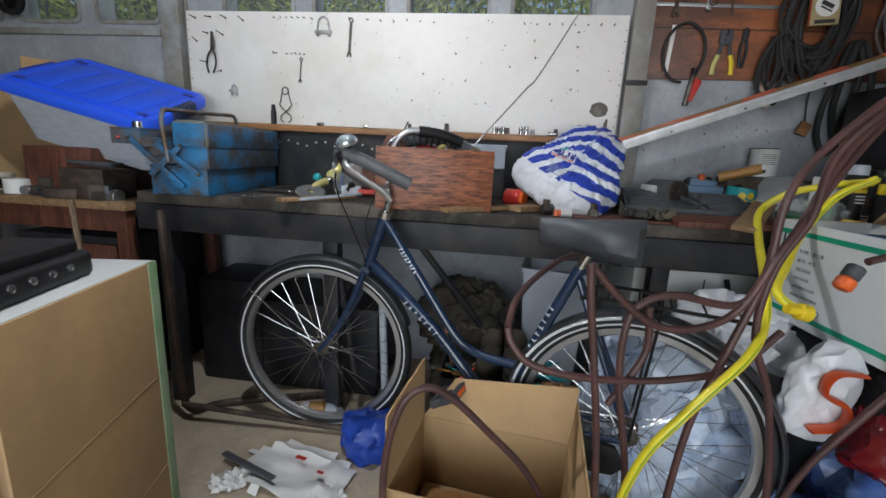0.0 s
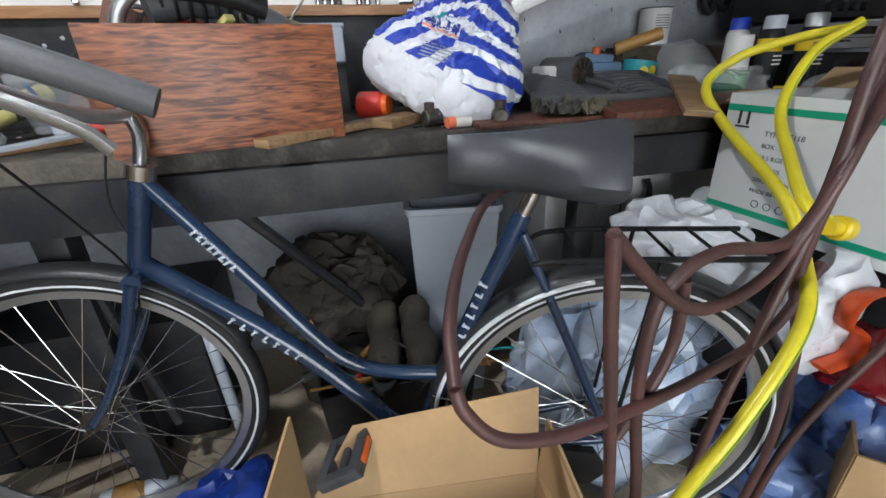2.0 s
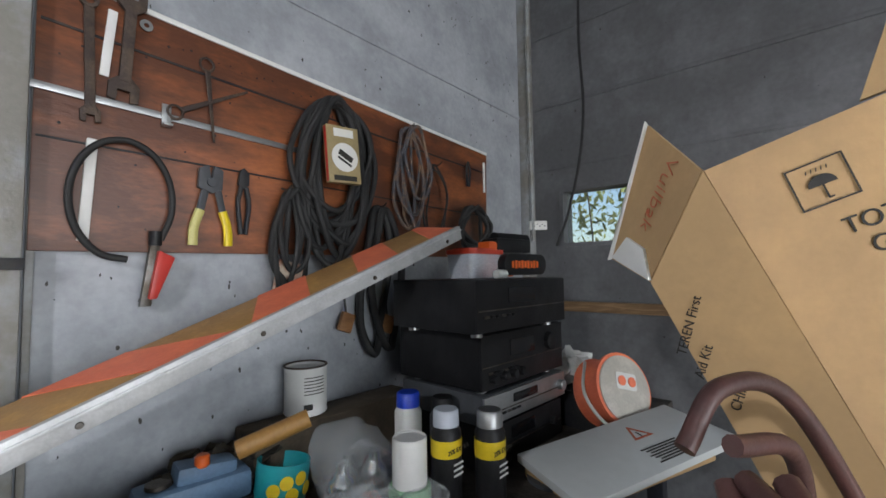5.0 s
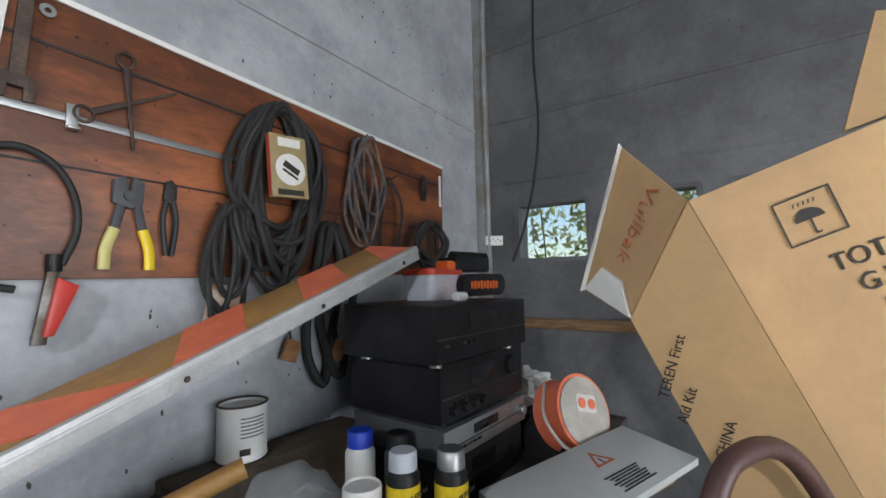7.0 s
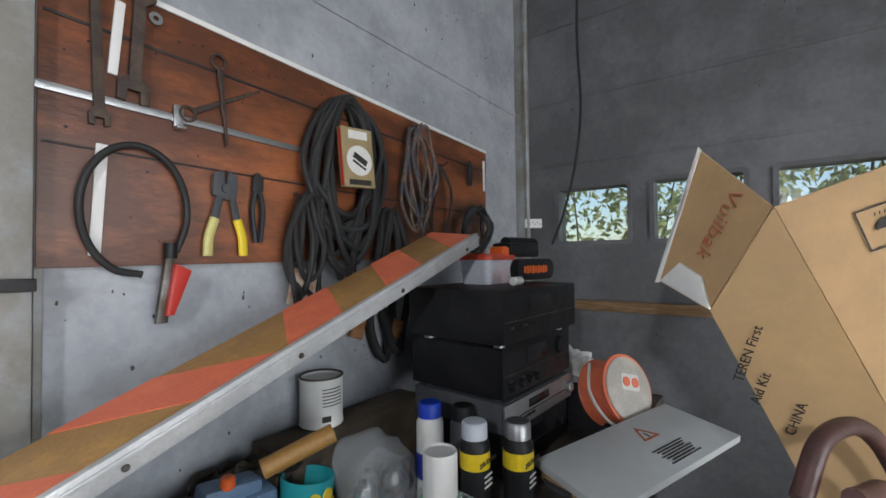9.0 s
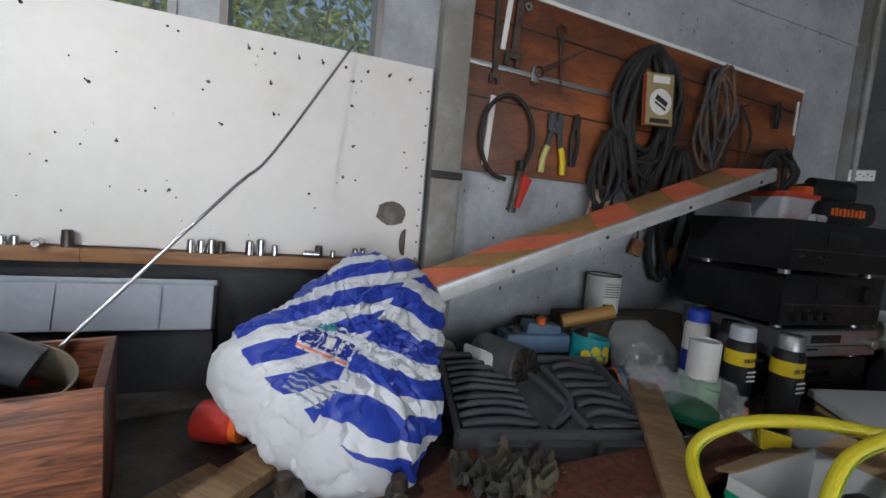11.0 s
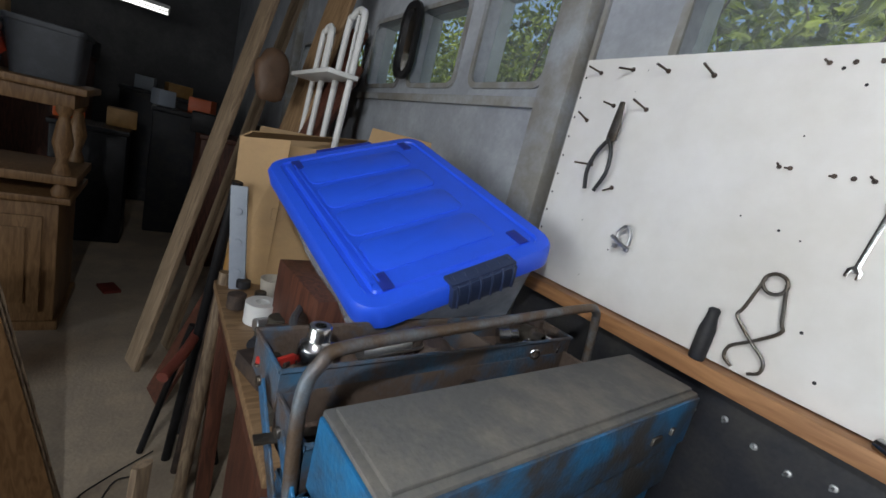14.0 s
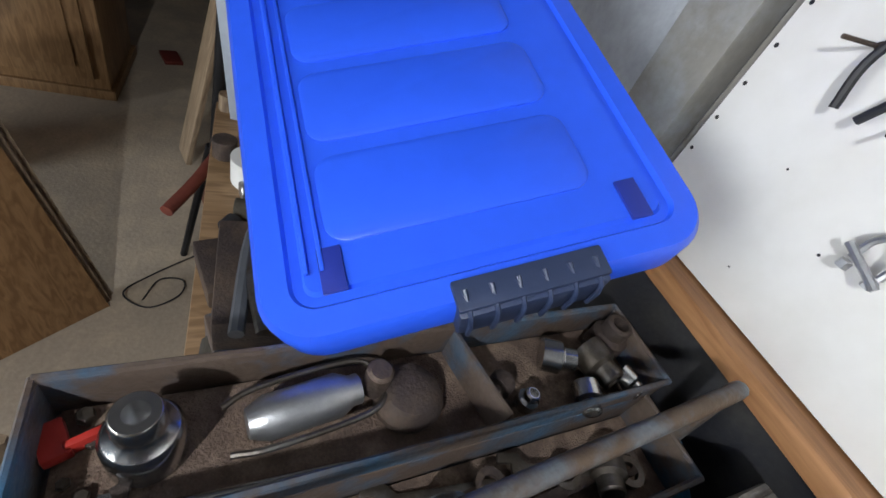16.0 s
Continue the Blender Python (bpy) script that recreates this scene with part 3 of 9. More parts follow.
# brown pegboard
peg = thing("wall_panel", "brown hardboard panel hung with old tools", "board")
PZ0, PZ1 = 1.475, 2.0
outline = [(0.655, PZ0 + 0.005), (2.075, PZ0 + 0.02), (2.088, 1.943), (0.655, PZ1)]
part("panel", prism([(x, z) for x, z in outline], 0.012, (0, NY - 0.004, 0), (90, 0, 0), bev=0.002), PEGWOOD, peg, "brown stained hardboard sheet")
part("white_edge", box(1.43, 0.006, 0.012, (1.367, NY - 0.02, 1.974), (0, 2.3, 0), bev=0.002), WHITE, peg, "flaking white painted edge")
part("white_edge", box(0.012, 0.006, 0.13, (2.06, NY - 0.02, 1.84), bev=0.002), WHITE, peg)
part("white_edge", box(0.018, 0.006, 0.2, (0.735, NY - 0.02, 1.6), (0, 3, 0), bev=0.002), WHITE, peg)
part("white_edge", box(0.016, 0.006, 0.14, (0.76, NY - 0.02, 1.9), (0, 5, 0), bev=0.002), WHITE, peg)
part("seam", box(1.4, 0.004, 0.005, (1.36, NY - 0.018, 1.885), (0, 2, 0), bev=0.001), BLACKP, peg, "dark board joint")
part("seam", box(1.4, 0.004, 0.004, (1.36, NY - 0.018, 1.68), (0, 0.8, 0), bev=0.001), BLACKP, peg)
part("nail_hole", merged(*[lathe([(0, 0), (rng.uniform(0.0015, 0.0032), 0.0006), (0, 0.0012)], (0.86 + 0.028 * i + rng.uniform(-0.008, 0.008), NY - 0.0165, 1.945 - 0.0006 * i + rng.uniform(-0.012, 0.004)), (90, 0, 0), 8) for i in range(16)] + [lathe([(0, 0), (rng.uniform(0.001, 0.003), 0.0006), (0, 0.0012)], (rng.uniform(0.68, 2.05), NY - 0.0165, rng.uniform(1.5, 1.9)), (90, 0, 0), 8) for i in range(50)]), BLACKP, peg, "dark nail holes")["kind"] = "stuff"
part("metal_strip", box(0.56, 0.005, 0.014, (0.92, NY - 0.021, 1.776), (0, 1.2, 0), bev=0.001), ALU, peg, "pale metal strip")
part("bracket", merged(box(0.018, 0.006, 0.05, (0.862, NY - 0.026, 1.778), bev=0.002), box(0.018, 0.018, 0.005, (0.862, NY - 0.034, 1.756), bev=0.001)), ALU, peg, "small galvanised bracket")

# ---- cantilever toolbox, storage box and things at the end of the bench ----


def tray(w, l, h, t=0.004):
    """An open sheet-metal tray: w in x, l in y, from z = 0."""
    return merged(box(w, l, t, (0, 0, t / 2), bev=0), box(t, l, h, (-w / 2 + t / 2, 0, h / 2), bev=0.001), box(t, l, h, (w / 2 - t / 2, 0, h / 2), bev=0.001),
                  box(w - 2 * t, t, h, (0, -l / 2 + t / 2, h / 2), bev=0.001), box(w - 2 * t, t, h, (0, l / 2 - t / 2, h / 2), bev=0.001),
                  tube([(-w / 2, -l / 2, h), (w / 2, -l / 2, h)], 0.003, 1, 6), tube([(-w / 2, l / 2, h), (w / 2, l / 2, h)], 0.003, 1, 6),
                  tube([(-w / 2, -l / 2, h), (-w / 2, l / 2, h)], 0.0035, 1, 6), tube([(w / 2, -l / 2, h), (w / 2, l / 2, h)], 0.0035, 1, 6))


tb = thing("toolbox", "worn blue steel cantilever toolbox standing open on the bench", "toolbox", pose(-1.155, 1.66, BZ, 0, 0, 4))
part("base", tray(0.215, 0.56, 0.105), BLUETOOL, tb, m=pose(0.005, 0, 0))
right = part("lower_tray", tray(0.118, 0.57, 0.085), BLUETOOL, tb, m=pose(0.062, 0, 0.1))
lid = part("lid", merged(box(0.128, 0.578, 0.085, (0.062, 0, 0.222), bev=0.004), box(0.11, 0.56, 0.006, (0.062, 0, 0.2675), bev=0.002)), DUSTYLID, tb, "dusty closed lid half")
part("lid_side", merged(box(0.004, 0.574, 0.08, (0.128, 0, 0.22), bev=0.001), box(0.118, 0.004, 0.08, (0.062, -0.291, 0.22), bev=0.001), box(0.005, 0.57, 0.085, (0.1225, 0, 0.142), bev=0.001)), BLUETOOL, tb)
part("latch", box(0.006, 0.028, 0.012, (0.131, 0.17, 0.212), bev=0.002), IRON, tb, "scuffed steel catch")
part("latch", box(0.006, 0.01, 0.012, (0.132, 0.215, 0.217), bev=0.002), IRON, tb)
part("middle_tray", tray(0.1, 0.575, 0.06), BLUEDIRTY, tb, m=pose(-0.075, 0.0, 0.142))
up = part("upper_tray", tray(0.112, 0.59, 0.055), BLUEDIRTY, tb, "grimy upper tray of loose tools", m=pose(-0.178, 0.005, 0.178, 0, 0, 0))
part("tray_floor", roughen(box(0.1, 0.57, 0.006, (-0.178, 0.005, 0.189), bev=0), 0.001, 40), GRIT, tb, "rusty grit on the tray floor")
part("tray_floor", box(0.088, 0.56, 0.006, (-0.075, 0, 0.152), bev=0), GRIT, tb)
part("divider", box(0.1, 0.005, 0.05, (-0.178, 0.06, 0.211), (0, 0, 12), bev=0.001), BLUEDIRTY, tb)
part("handle", tube([(-0.02, -0.295, 0.12), (-0.03, -0.3, 0.25), (-0.035, -0.285, 0.293), (-0.045, -0.24, 0.306), (-0.06, 0.0, 0.315), (-0.07, 0.22, 0.325), (-0.074, 0.265, 0.318), (-0.078, 0.288, 0.285), (-0.07, 0.295, 0.15)], 0.008, 6, 10), mat("worn_blue_grey_tube", (0.14, 0.17, 0.2), 0.5, 0.4, var=0.25, scale=14, col2=(0.11, 0.075, 0.05), bump=0.3), tb, "bent tubular carrying handle with worn paint")
for y in (-0.298, 0.298):
    for a, b in (((0.09, 0.08), (-0.07, 0.19)), ((0.03, 0.03), (-0.16, 0.2)), ((-0.09, 0.07), (0.03, 0.18))):
        v = Vector((b[0] - a[0], 0, b[1] - a[1]))
        part("strut", box(v.length, 0.004, 0.02, ((a[0] + b[0]) / 2, y, (a[1] + b[1]) / 2), (0, -math.degrees(math.atan2(v.z, v.x)), 0), bev=0.0015), BLUETOOL, tb, "flat blue hinge arm" if y < 0 and a[0] == 0.09 else "")
    for x, z in ((0.09, 0.08), (-0.07, 0.19), (-0.16, 0.2), (0.03, 0.18)):
        part("rivet", lathe([(0, 0), (0.007, 0), (0.006, 0.004), (0, 0.005)], (x, y + (0.002 if y > 0 else -0.002), z), (90 if y < 0 else -90, 0, 0), 12), IRON, tb)

TB = Matrix(tb.matrix_basis)


def in_tray(x, y, z, rx=0, ry=0, rz=0):
    return TB @ pose(x - (0.02 if x < -0.1 else 0.017), y, z, rx, ry, rz)


def socket(r, h, neck=0.7):
    return lathe([(0, 0), (r, 0), (r, h * 0.52), (r * neck, h * 0.62), (r * neck, h - 0.002), (r * neck - 0.002, h), (r * 0.45, h), (r * 0.45, h * 0.7), (0, h * 0.7)], seg=20)


ut, mt = 0.193, 0.156
ws_ = thing("wheel_socket", "large worn chrome socket standing in the tray", "socket", in_tray(-0.162, -0.222, ut), "sockets in the toolbox")
part("skirt", lathe([(0, 0), (0.025, 0), (0.0265, 0.002), (0.0265, 0.036), (0.024, 0.04), (0, 0.04)], seg=32), CHROME, ws_)
part("drive_end", lathe([(0.0235, 0.04), (0.018, 0.046), (0.0165, 0.05), (0.0165, 0.066), (0.015, 0.068), (0.0085, 0.068), (0.0085, 0.05), (0, 0.05)], seg=28), CHROME, ws_)
solid("extension_bar", tube([(0, 0, 0), (0, 0.17, 0)], 0.0055, 1, 10), CHROME, "chrome extension bar lying in the tray", "tool", in_tray(-0.118, -0.25, ut + 0.006, 0, 0, -2))
gp = thing("gear_puller", "old steel puller with a wire cage in the tray", "tool", in_tray(-0.165, -0.11, ut + 0.022, 0, 0, 8))
part("barrel", lathe([(0, -0.045), (0.012, -0.045), (0.019, -0.03), (0.02, 0.03), (0.014, 0.042), (0.014, 0.05), (0, 0.05)], rot=(90, 0, 180), seg=20), ALU, gp)
part("cage", merged(tube([(0.02, -0.06, 0.0), (0.027, -0.03, 0.004), (0.027, 0.05, 0.004), (0.012, 0.075, 0)], 0.0028, 5), tube([(-0.02, -0.06, 0.0), (-0.027, -0.03, 0.004), (-0.027, 0.05, 0.004), (-0.012, 0.075, 0)], 0.0028, 5)), IRON, gp)
part("collar", cyl(0.013, 0.035, (0, 0.068, -0.01), (0, 0, 0), 16, bev=0.003), RUST, gp)
rng = random.Random(21)
for i, (x, y, r, h, rx, rz) in enumerate([(-0.155, 0.1, 0.014, 0.03, 90, 30), (-0.175, 0.16, 0.019, 0.042, 78, 150), (-0.13, 0.2, 0.016, 0.036, 90, 70), (-0.17, 0.225, 0.022, 0.05, 84, 100), (-0.135, 0.26, 0.016, 0.034, 90, 110), (-0.18, 0.275, 0.024, 0.05, 0, 0), (-0.13, 0.12, 0.012, 0.026, 0, 0)]):
    solid("socket", socket(r, h), rng.choice((IRON, RUST, IRON, CHROME)), "grimy steel socket lying in the open toolbox tray", "socket", in_tray(x, y, ut + (r if rx > 45 else 0), rx, 0, rz), group="sockets in the toolbox")
solid("cast_lump", roughen(lathe([(0, 0), (0.034, 0), (0.036, 0.012), (0.026, 0.026), (0.012, 0.03), (0, 0.03)], seg=22), 0.002, 40), RUST, "rusty round cast cap in the tray", "cap", in_tray(-0.16, -0.01, ut))
solid("spacer_clip", merged(box(0.03, 0.018, 0.012, (0, 0, 0.006), bev=0.002), box(0.006, 0.03, 0.016, (0.01, 0.02, 0.008), bev=0.002)), RED, "small red plastic clip in the tray", "clip", in_tray(-0.18, -0.28, ut, 0, 0, 20))
for i in range(22):
    x, y = rng.uniform(-0.2, -0.115), rng.choice((rng.uniform(-0.295, -0.2), rng.uniform(-0.05, 0.28)))
    solid("loose_nut", cyl(rng.uniform(0.004, 0.008), rng.uniform(0.004, 0.009), seg=6, bev=0.001), rng.choice((IRON, RUST, CHROME)), "small loose rusty nut in the toolbox", "nut", in_tray(x, y, ut, 0, 0, rng.uniform(0, 60)), group="nuts in the toolbox")


def spanner(length, w=0.012, head=0.017, thick=0.006, ring_end=True):
    """A flat spanner lying along y, with an open jaw at one end and a ring at the other."""
    h = length / 2
    jaw = [(-w / 2, -h + head), (-head, -h + head * 0.4), (-head, -h - head * 0.9), (-head * 0.45, -h - head), (-head * 0.4, -h - 0.1 * head), (head * 0.4, -h - 0.1 * head), (head * 0.45, -h - head), (head, -h - head * 0.9), (head, -h + head * 0.4), (w / 2, -h + head)]
    bits = [prism(jaw + [(w / 2, h - head * 0.6), (-w / 2, h - head * 0.6)], thick, bev=0.001)]
    if ring_end:
        o = [(head * math.cos(i * math.pi / 9), h + head * math.sin(i * math.pi / 9)) for i in range(18)]
        n = [(head * 0.58 * math.cos(i * math.pi / 9), h + head * 0.58 * math.sin(i * math.pi / 9)) for i in range(18)]
        bits.append(ringed(o, n, thick * 1.2))
    return merged(*bits)


for x, y, ln, rz, mtl in ((-0.06, -0.06, 0.24, 6, RUST), (-0.075, 0.05, 0.2, -8, IRON), (-0.045, 0.12, 0.22, 4, RUST), (-0.06, 0.16, 0.14, -16, IRON)):
    solid("spanner", spanner(ln), mtl, "rusty flat spanner lying in the middle tray", "spanner", in_tray(x, y, mt + 0.008 * rng.random(), 3, 0, rz), group="spanners in the toolbox")
solid("socket", socket(0.026, 0.045), CHROME, "large chrome socket in the middle tray", "socket", in_tray(-0.065, 0.0, mt + 0.02, 70, 0, 80), group="sockets in the toolbox")
solid("socket", socket(0.015, 0.03), CHROME, "small chrome socket in the middle tray", "socket", in_tray(-0.05, 0.06, mt + 0.018, 80, 0, 110), group="sockets in the toolbox")
solid("socket", socket(0.02, 0.04), IRON, "dull socket in the middle tray", "socket", in_tray(-0.06, 0.2, mt + 0.02, 80, 0, 60), group="sockets in the toolbox")
knife = thing("file", "old flat file with a yellow wooden handle in the middle tray", "file", in_tray(-0.06, -0.18, mt + 0.012, 0, 0, -6))
part("handle", lathe([(0, 0), (0.009, 0.004), (0.012, 0.03), (0.009, 0.09), (0, 0.095)], (0, 0, 0), (-90, 0, 0), 14), OCHRE, knife)
part("blade", box(0.016, 0.14, 0.004, (0, -0.07, 0), bev=0.001), IRON, knife)
rasp = thing("wire_brush", "small wire brush with a red handle in the middle tray", "brush", in_tray(-0.04, -0.17, mt + 0.01, 0, 0, 4))
part("handle", box(0.022, 0.14, 0.012, (0, 0, 0.006), bev=0.003), RED, rasp)
part("bristles", merged(*[cyl(0.0012, 0.018, (0.006 * (i % 3 - 1), -0.06 + 0.008 * (i // 3), 0.01), seg=5) for i in range(27)]), IRON, rasp)

# storage box with the blue lid: x along its length away from the toolbox
LID = axes((-1.66, 1.675, 1.32), (-0.497, -0.05, 0.125), (0.01, -0.286, -0.115))
sb = thing("storage_box", "clear plastic storage box with a bright blue clip-on lid", "storage box", LID)
L2, W2 = 0.625, 0.44


def lid_mesh():
    """A shallow rounded lid with raised panels, a groove and a turned-down rim."""
    bits = []
    o = rounded(L2, W2, 0.055, 8)
    i1 = rounded(L2 - 0.03, W2 - 0.03, 0.045, 8)
    bm, loops = bmesh.new(), []
    prof = [(1.0, -0.042, 0.0), (1.0, -0.008, 0.0), (0.985, 0.0, 0.006), (0.93, 0.001, 0.03), (0.925, -0.004, 0.033), (0.90, -0.004, 0.042), (0.895, 0.001, 0.045)]
    for s, z, inset in prof:
        out = rounded(L2 - 2 * inset, W2 - 2 * inset, max(0.012, 0.055 - inset), 8)
        loops.append([bm.verts.new((x, y, z)) for x, y in out])
    n = len(o)
    for a, b in zip(loops, loops[1:]):
        for k in range(n):
            bm.faces.new((a[k], a[(k + 1) % n], b[(k + 1) % n], b[k]))
    bm.faces.new(loops[-1])
    bmesh.ops.recalc_face_normals(bm, faces=bm.faces)
    return bm


part("lid", lid_mesh(), BLUELID, sb, "bright blue plastic lid with raised panels")
for x in (-0.175, -0.055, 0.065, 0.185):
    prof = [(0.0, 0.0), (0.0, 0.003), (0.004, 0.005)]
    bm, loops = bmesh.new(), []
    for inset, z in prof:
        loops.append([bm.verts.new((x + px, 0.015 + py, z)) for px, py in rounded(0.1 - 2 * inset, 0.27 - 2 * inset, 0.022 - inset, 6)])
    n = len(loops[0])
    for a, b in zip(loops, loops[1:]):
        for k in range(n):
            bm.faces.new((a[k], a[(k + 1) % n], b[(k + 1) % n], b[k]))
    bm.faces.new(loops[-1])
    bmesh.ops.recalc_face_normals(bm, faces=bm.faces)
    part("raised_panel", bm, BLUELID, sb)
part("rib", box(0.5, 0.004, 0.006, (0.0, 0.158, 0.003), bev=0.0015), BLUELID, sb)
part("rib", box(0.5, 0.004, 0.006, (0.0, 0.172, 0.003), bev=0.0015), BLUELID, sb)
for x, y in ((-0.25, 0.15), (-0.25, -0.15), (0.25, 0.15), (0.25, -0.15)):
    part("slot", box(0.045, 0.022, 0.004, (x, y, 0.0025), bev=0.001), NAVY, sb, "dark slot in the lid" if x < 0 and y > 0 else "")
CLIPM = mat("dark_blue_grey_plastic", (0.03, 0.045, 0.1), 0.4, var=0.1)
clip = part("clip", merged(box(0.016, 0.146, 0.05, (-L2 / 2 - 0.004, -0.02, -0.024), bev=0.005), box(0.03, 0.146, 0.008, (-L2 / 2 + 0.008, -0.02, 0.003), bev=0.003)), CLIPM, sb, "dark ribbed closing clip")
for i in range(6):
    part("clip_rib", tube([(-L2 / 2 + 0.012, -0.082 + 0.025 * i, 0.008), (-L2 / 2 - 0.013, -0.082 + 0.025 * i, -0.004), (-L2 / 2 - 0.014, -0.082 + 0.025 * i, -0.045)], 0.0028, 3, 6), CLIPM, clip)
part("clip", box(0.016, 0.16, 0.05, (L2 / 2 + 0.004, 0, -0.024), bev=0.005), NAVY, sb)


def tub(w, d, h, taper, r=0.04, t=0.004):
    """A thin-walled tub that narrows downwards, open at the top."""
    bm, loops = bmesh.new(), []
    for z, k in ((0, 0), (-h, 1), (-h + t, 1), (0, 0)):
        i = taper * k + (t if len(loops) > 1 else 0)
        loops.append([bm.verts.new((x, y, z)) for x, y in rounded(w - 2 * i, d - 2 * i, r, 6)])
    n = len(loops[0])
    for a, b in ((0, 1), (2, 3)):
        for k in range(n):
            bm.faces.new((loops[a][k], loops[a][(k + 1) % n], loops[b][(k + 1) % n], loops[b][k]))
    bm.faces.new(loops[1])
    bm.faces.new(loops[2])
    for k in range(n):
        bm.faces.new((loops[0][k], loops[0][(k + 1) % n], loops[3][(k + 1) % n], loops[3][k]))
    bmesh.ops.recalc_face_normals(bm, faces=bm.faces)
    return bm


bd = part("body", tub(L2 - 0.03, W2 - 0.03, 0.22, 0.035), CLEARPL, sb, "cloudy clear plastic tub", m=pose(0, 0, -0.03))
bd.visible_shadow = False
# ---- bicycle ----
BASE = Vector((-0.06, 1.22, 0.0))
UN = Matrix.Translation(-BASE)
bike = thing("bicycle", "dark blue ladies' town bicycle with worn chrome", "bicycle", Matrix.Translation(BASE))
FH, RH, BB = Vector((-0.593, 1.40, 0.357)), Vector((0.46, 1.075, 0.357)), Vector((0.085, 1.18, 0.29))
AL = Vector((0.953, -0.302, 0))  # along the frame, rearwards
SIDE = Vector((-0.302, -0.953, 0))  # towards the near side


def ring_mesh(prof, seg=64):
    """A ring swept round z from a closed (r, z) profile."""
    bm, loops = bmesh.new(), []
    for i in range(seg):
        a = 2 * math.pi * i / seg
        loops.append([bm.verts.new((r * math.cos(a), r * math.sin(a), z)) for r, z in prof])
    n = len(prof)
    for i in range(seg):
        a, b = loops[i], loops[(i + 1) % seg]
        for k in range(n):
            bm.faces.new((a[k], a[(k + 1) % n], b[(k + 1) % n], b[k]))
    bmesh.ops.recalc_face_normals(bm, faces=bm.faces)
    return bm


def circle(r0, z0, r, n=10, a=1.0):
    return [(r0 + r * math.cos(2 * math.pi * i / n), z0 + a * r * math.sin(2 * math.pi * i / n)) for i in range(n)]


tyre_me = mesh_of("tyre", ring_mesh(circle(0.331, 0, 0.0215, 12)), RUBBER)
line_me = mesh_of("reflective_line", merged(ring_mesh(circle(0.328, 0.0195, 0.0035, 6)), ring_mesh(circle(0.328, -0.0195, 0.0035, 6))), mat("reflective_white", (0.75, 0.77, 0.8), 0.4, var=0.05))
rim_me = mesh_of("rim", ring_mesh([(0.313, -0.012), (0.316, 0.0), (0.313, 0.012), (0.296, 0.011), (0.291, 0.0), (0.296, -0.011)]), ALU)
spoke_me = mesh_of("spoke", tube([(0, 0, 0), (0, 0, 1)], 0.0011, 1, 5), CHROME)
hub_me = mesh_of("hub", merged(cyl(0.014, 0.07, (0, 0, -0.035), seg=16), lathe([(0.014, 0), (0.027, 0.001), (0.027, 0.005), (0.014, 0.006)], (0, 0, 0.026), seg=20), lathe([(0.014, 0), (0.027, 0.001), (0.027, 0.005), (0.014, 0.006)], (0, 0, -0.032), seg=20), cyl(0.005, 0.14, (0, 0, -0.07), seg=10), cyl(0.009, 0.008, (0, 0, 0.052), seg=6), cyl(0.009, 0.008, (0, 0, -0.06), seg=6)), IRON)


def wheel(centre, along, side):
    m = axes(centre - BASE, along, side.cross(along))
    w = new("wheel", rim_me.copy())
    w.name, w.parent, w.matrix_basis = "wheel", bike, m
    w["label"] = "spoked wheel with a white reflective ring"
    for nm, me in (("tyre", tyre_me), ("reflective_line", line_me), ("hub", hub_me)):
        o = new(nm, me)
        o.parent = w
    for i in range(32):
        z = 0.03 if i % 2 else -0.03
        a = 2 * math.pi * i / 32
        b = a + (0.95 if (i // 2) % 2 else -0.95)
        p = Vector((0.025 * math.cos(b), 0.025 * math.sin(b), z))
        q = Vector((0.294 * math.cos(a), 0.294 * math.sin(a), 0))
        o = new("spoke", spoke_me)
        o.parent = w
        d = q - p
        o.matrix_basis = Matrix.Translation(p) @ d.to_track_quat("Z", "Y").to_matrix().to_4x4() @ Matrix.Diagonal((1, 1, d.length, 1))
    return w


wheel(FH, Vector((1, 0, 0)), Vector((0, -1, 0)))
wheel(RH, AL, SIDE)
HT, HL = Vector((-0.333, 1.325, 0.9)), Vector((-0.4, 1.345, 0.7))
SC = Vector((0.283, 1.128, 0.815))


def pipe(name, pts, r, material=BIKEBLUE, label="", sub=6, seg=14, r_end=None, flat=1.0):
    return part(name, tube([Vector(p) for p in pts], r, sub, seg, r_end=r_end, flat=flat), material, bike, label, UN)


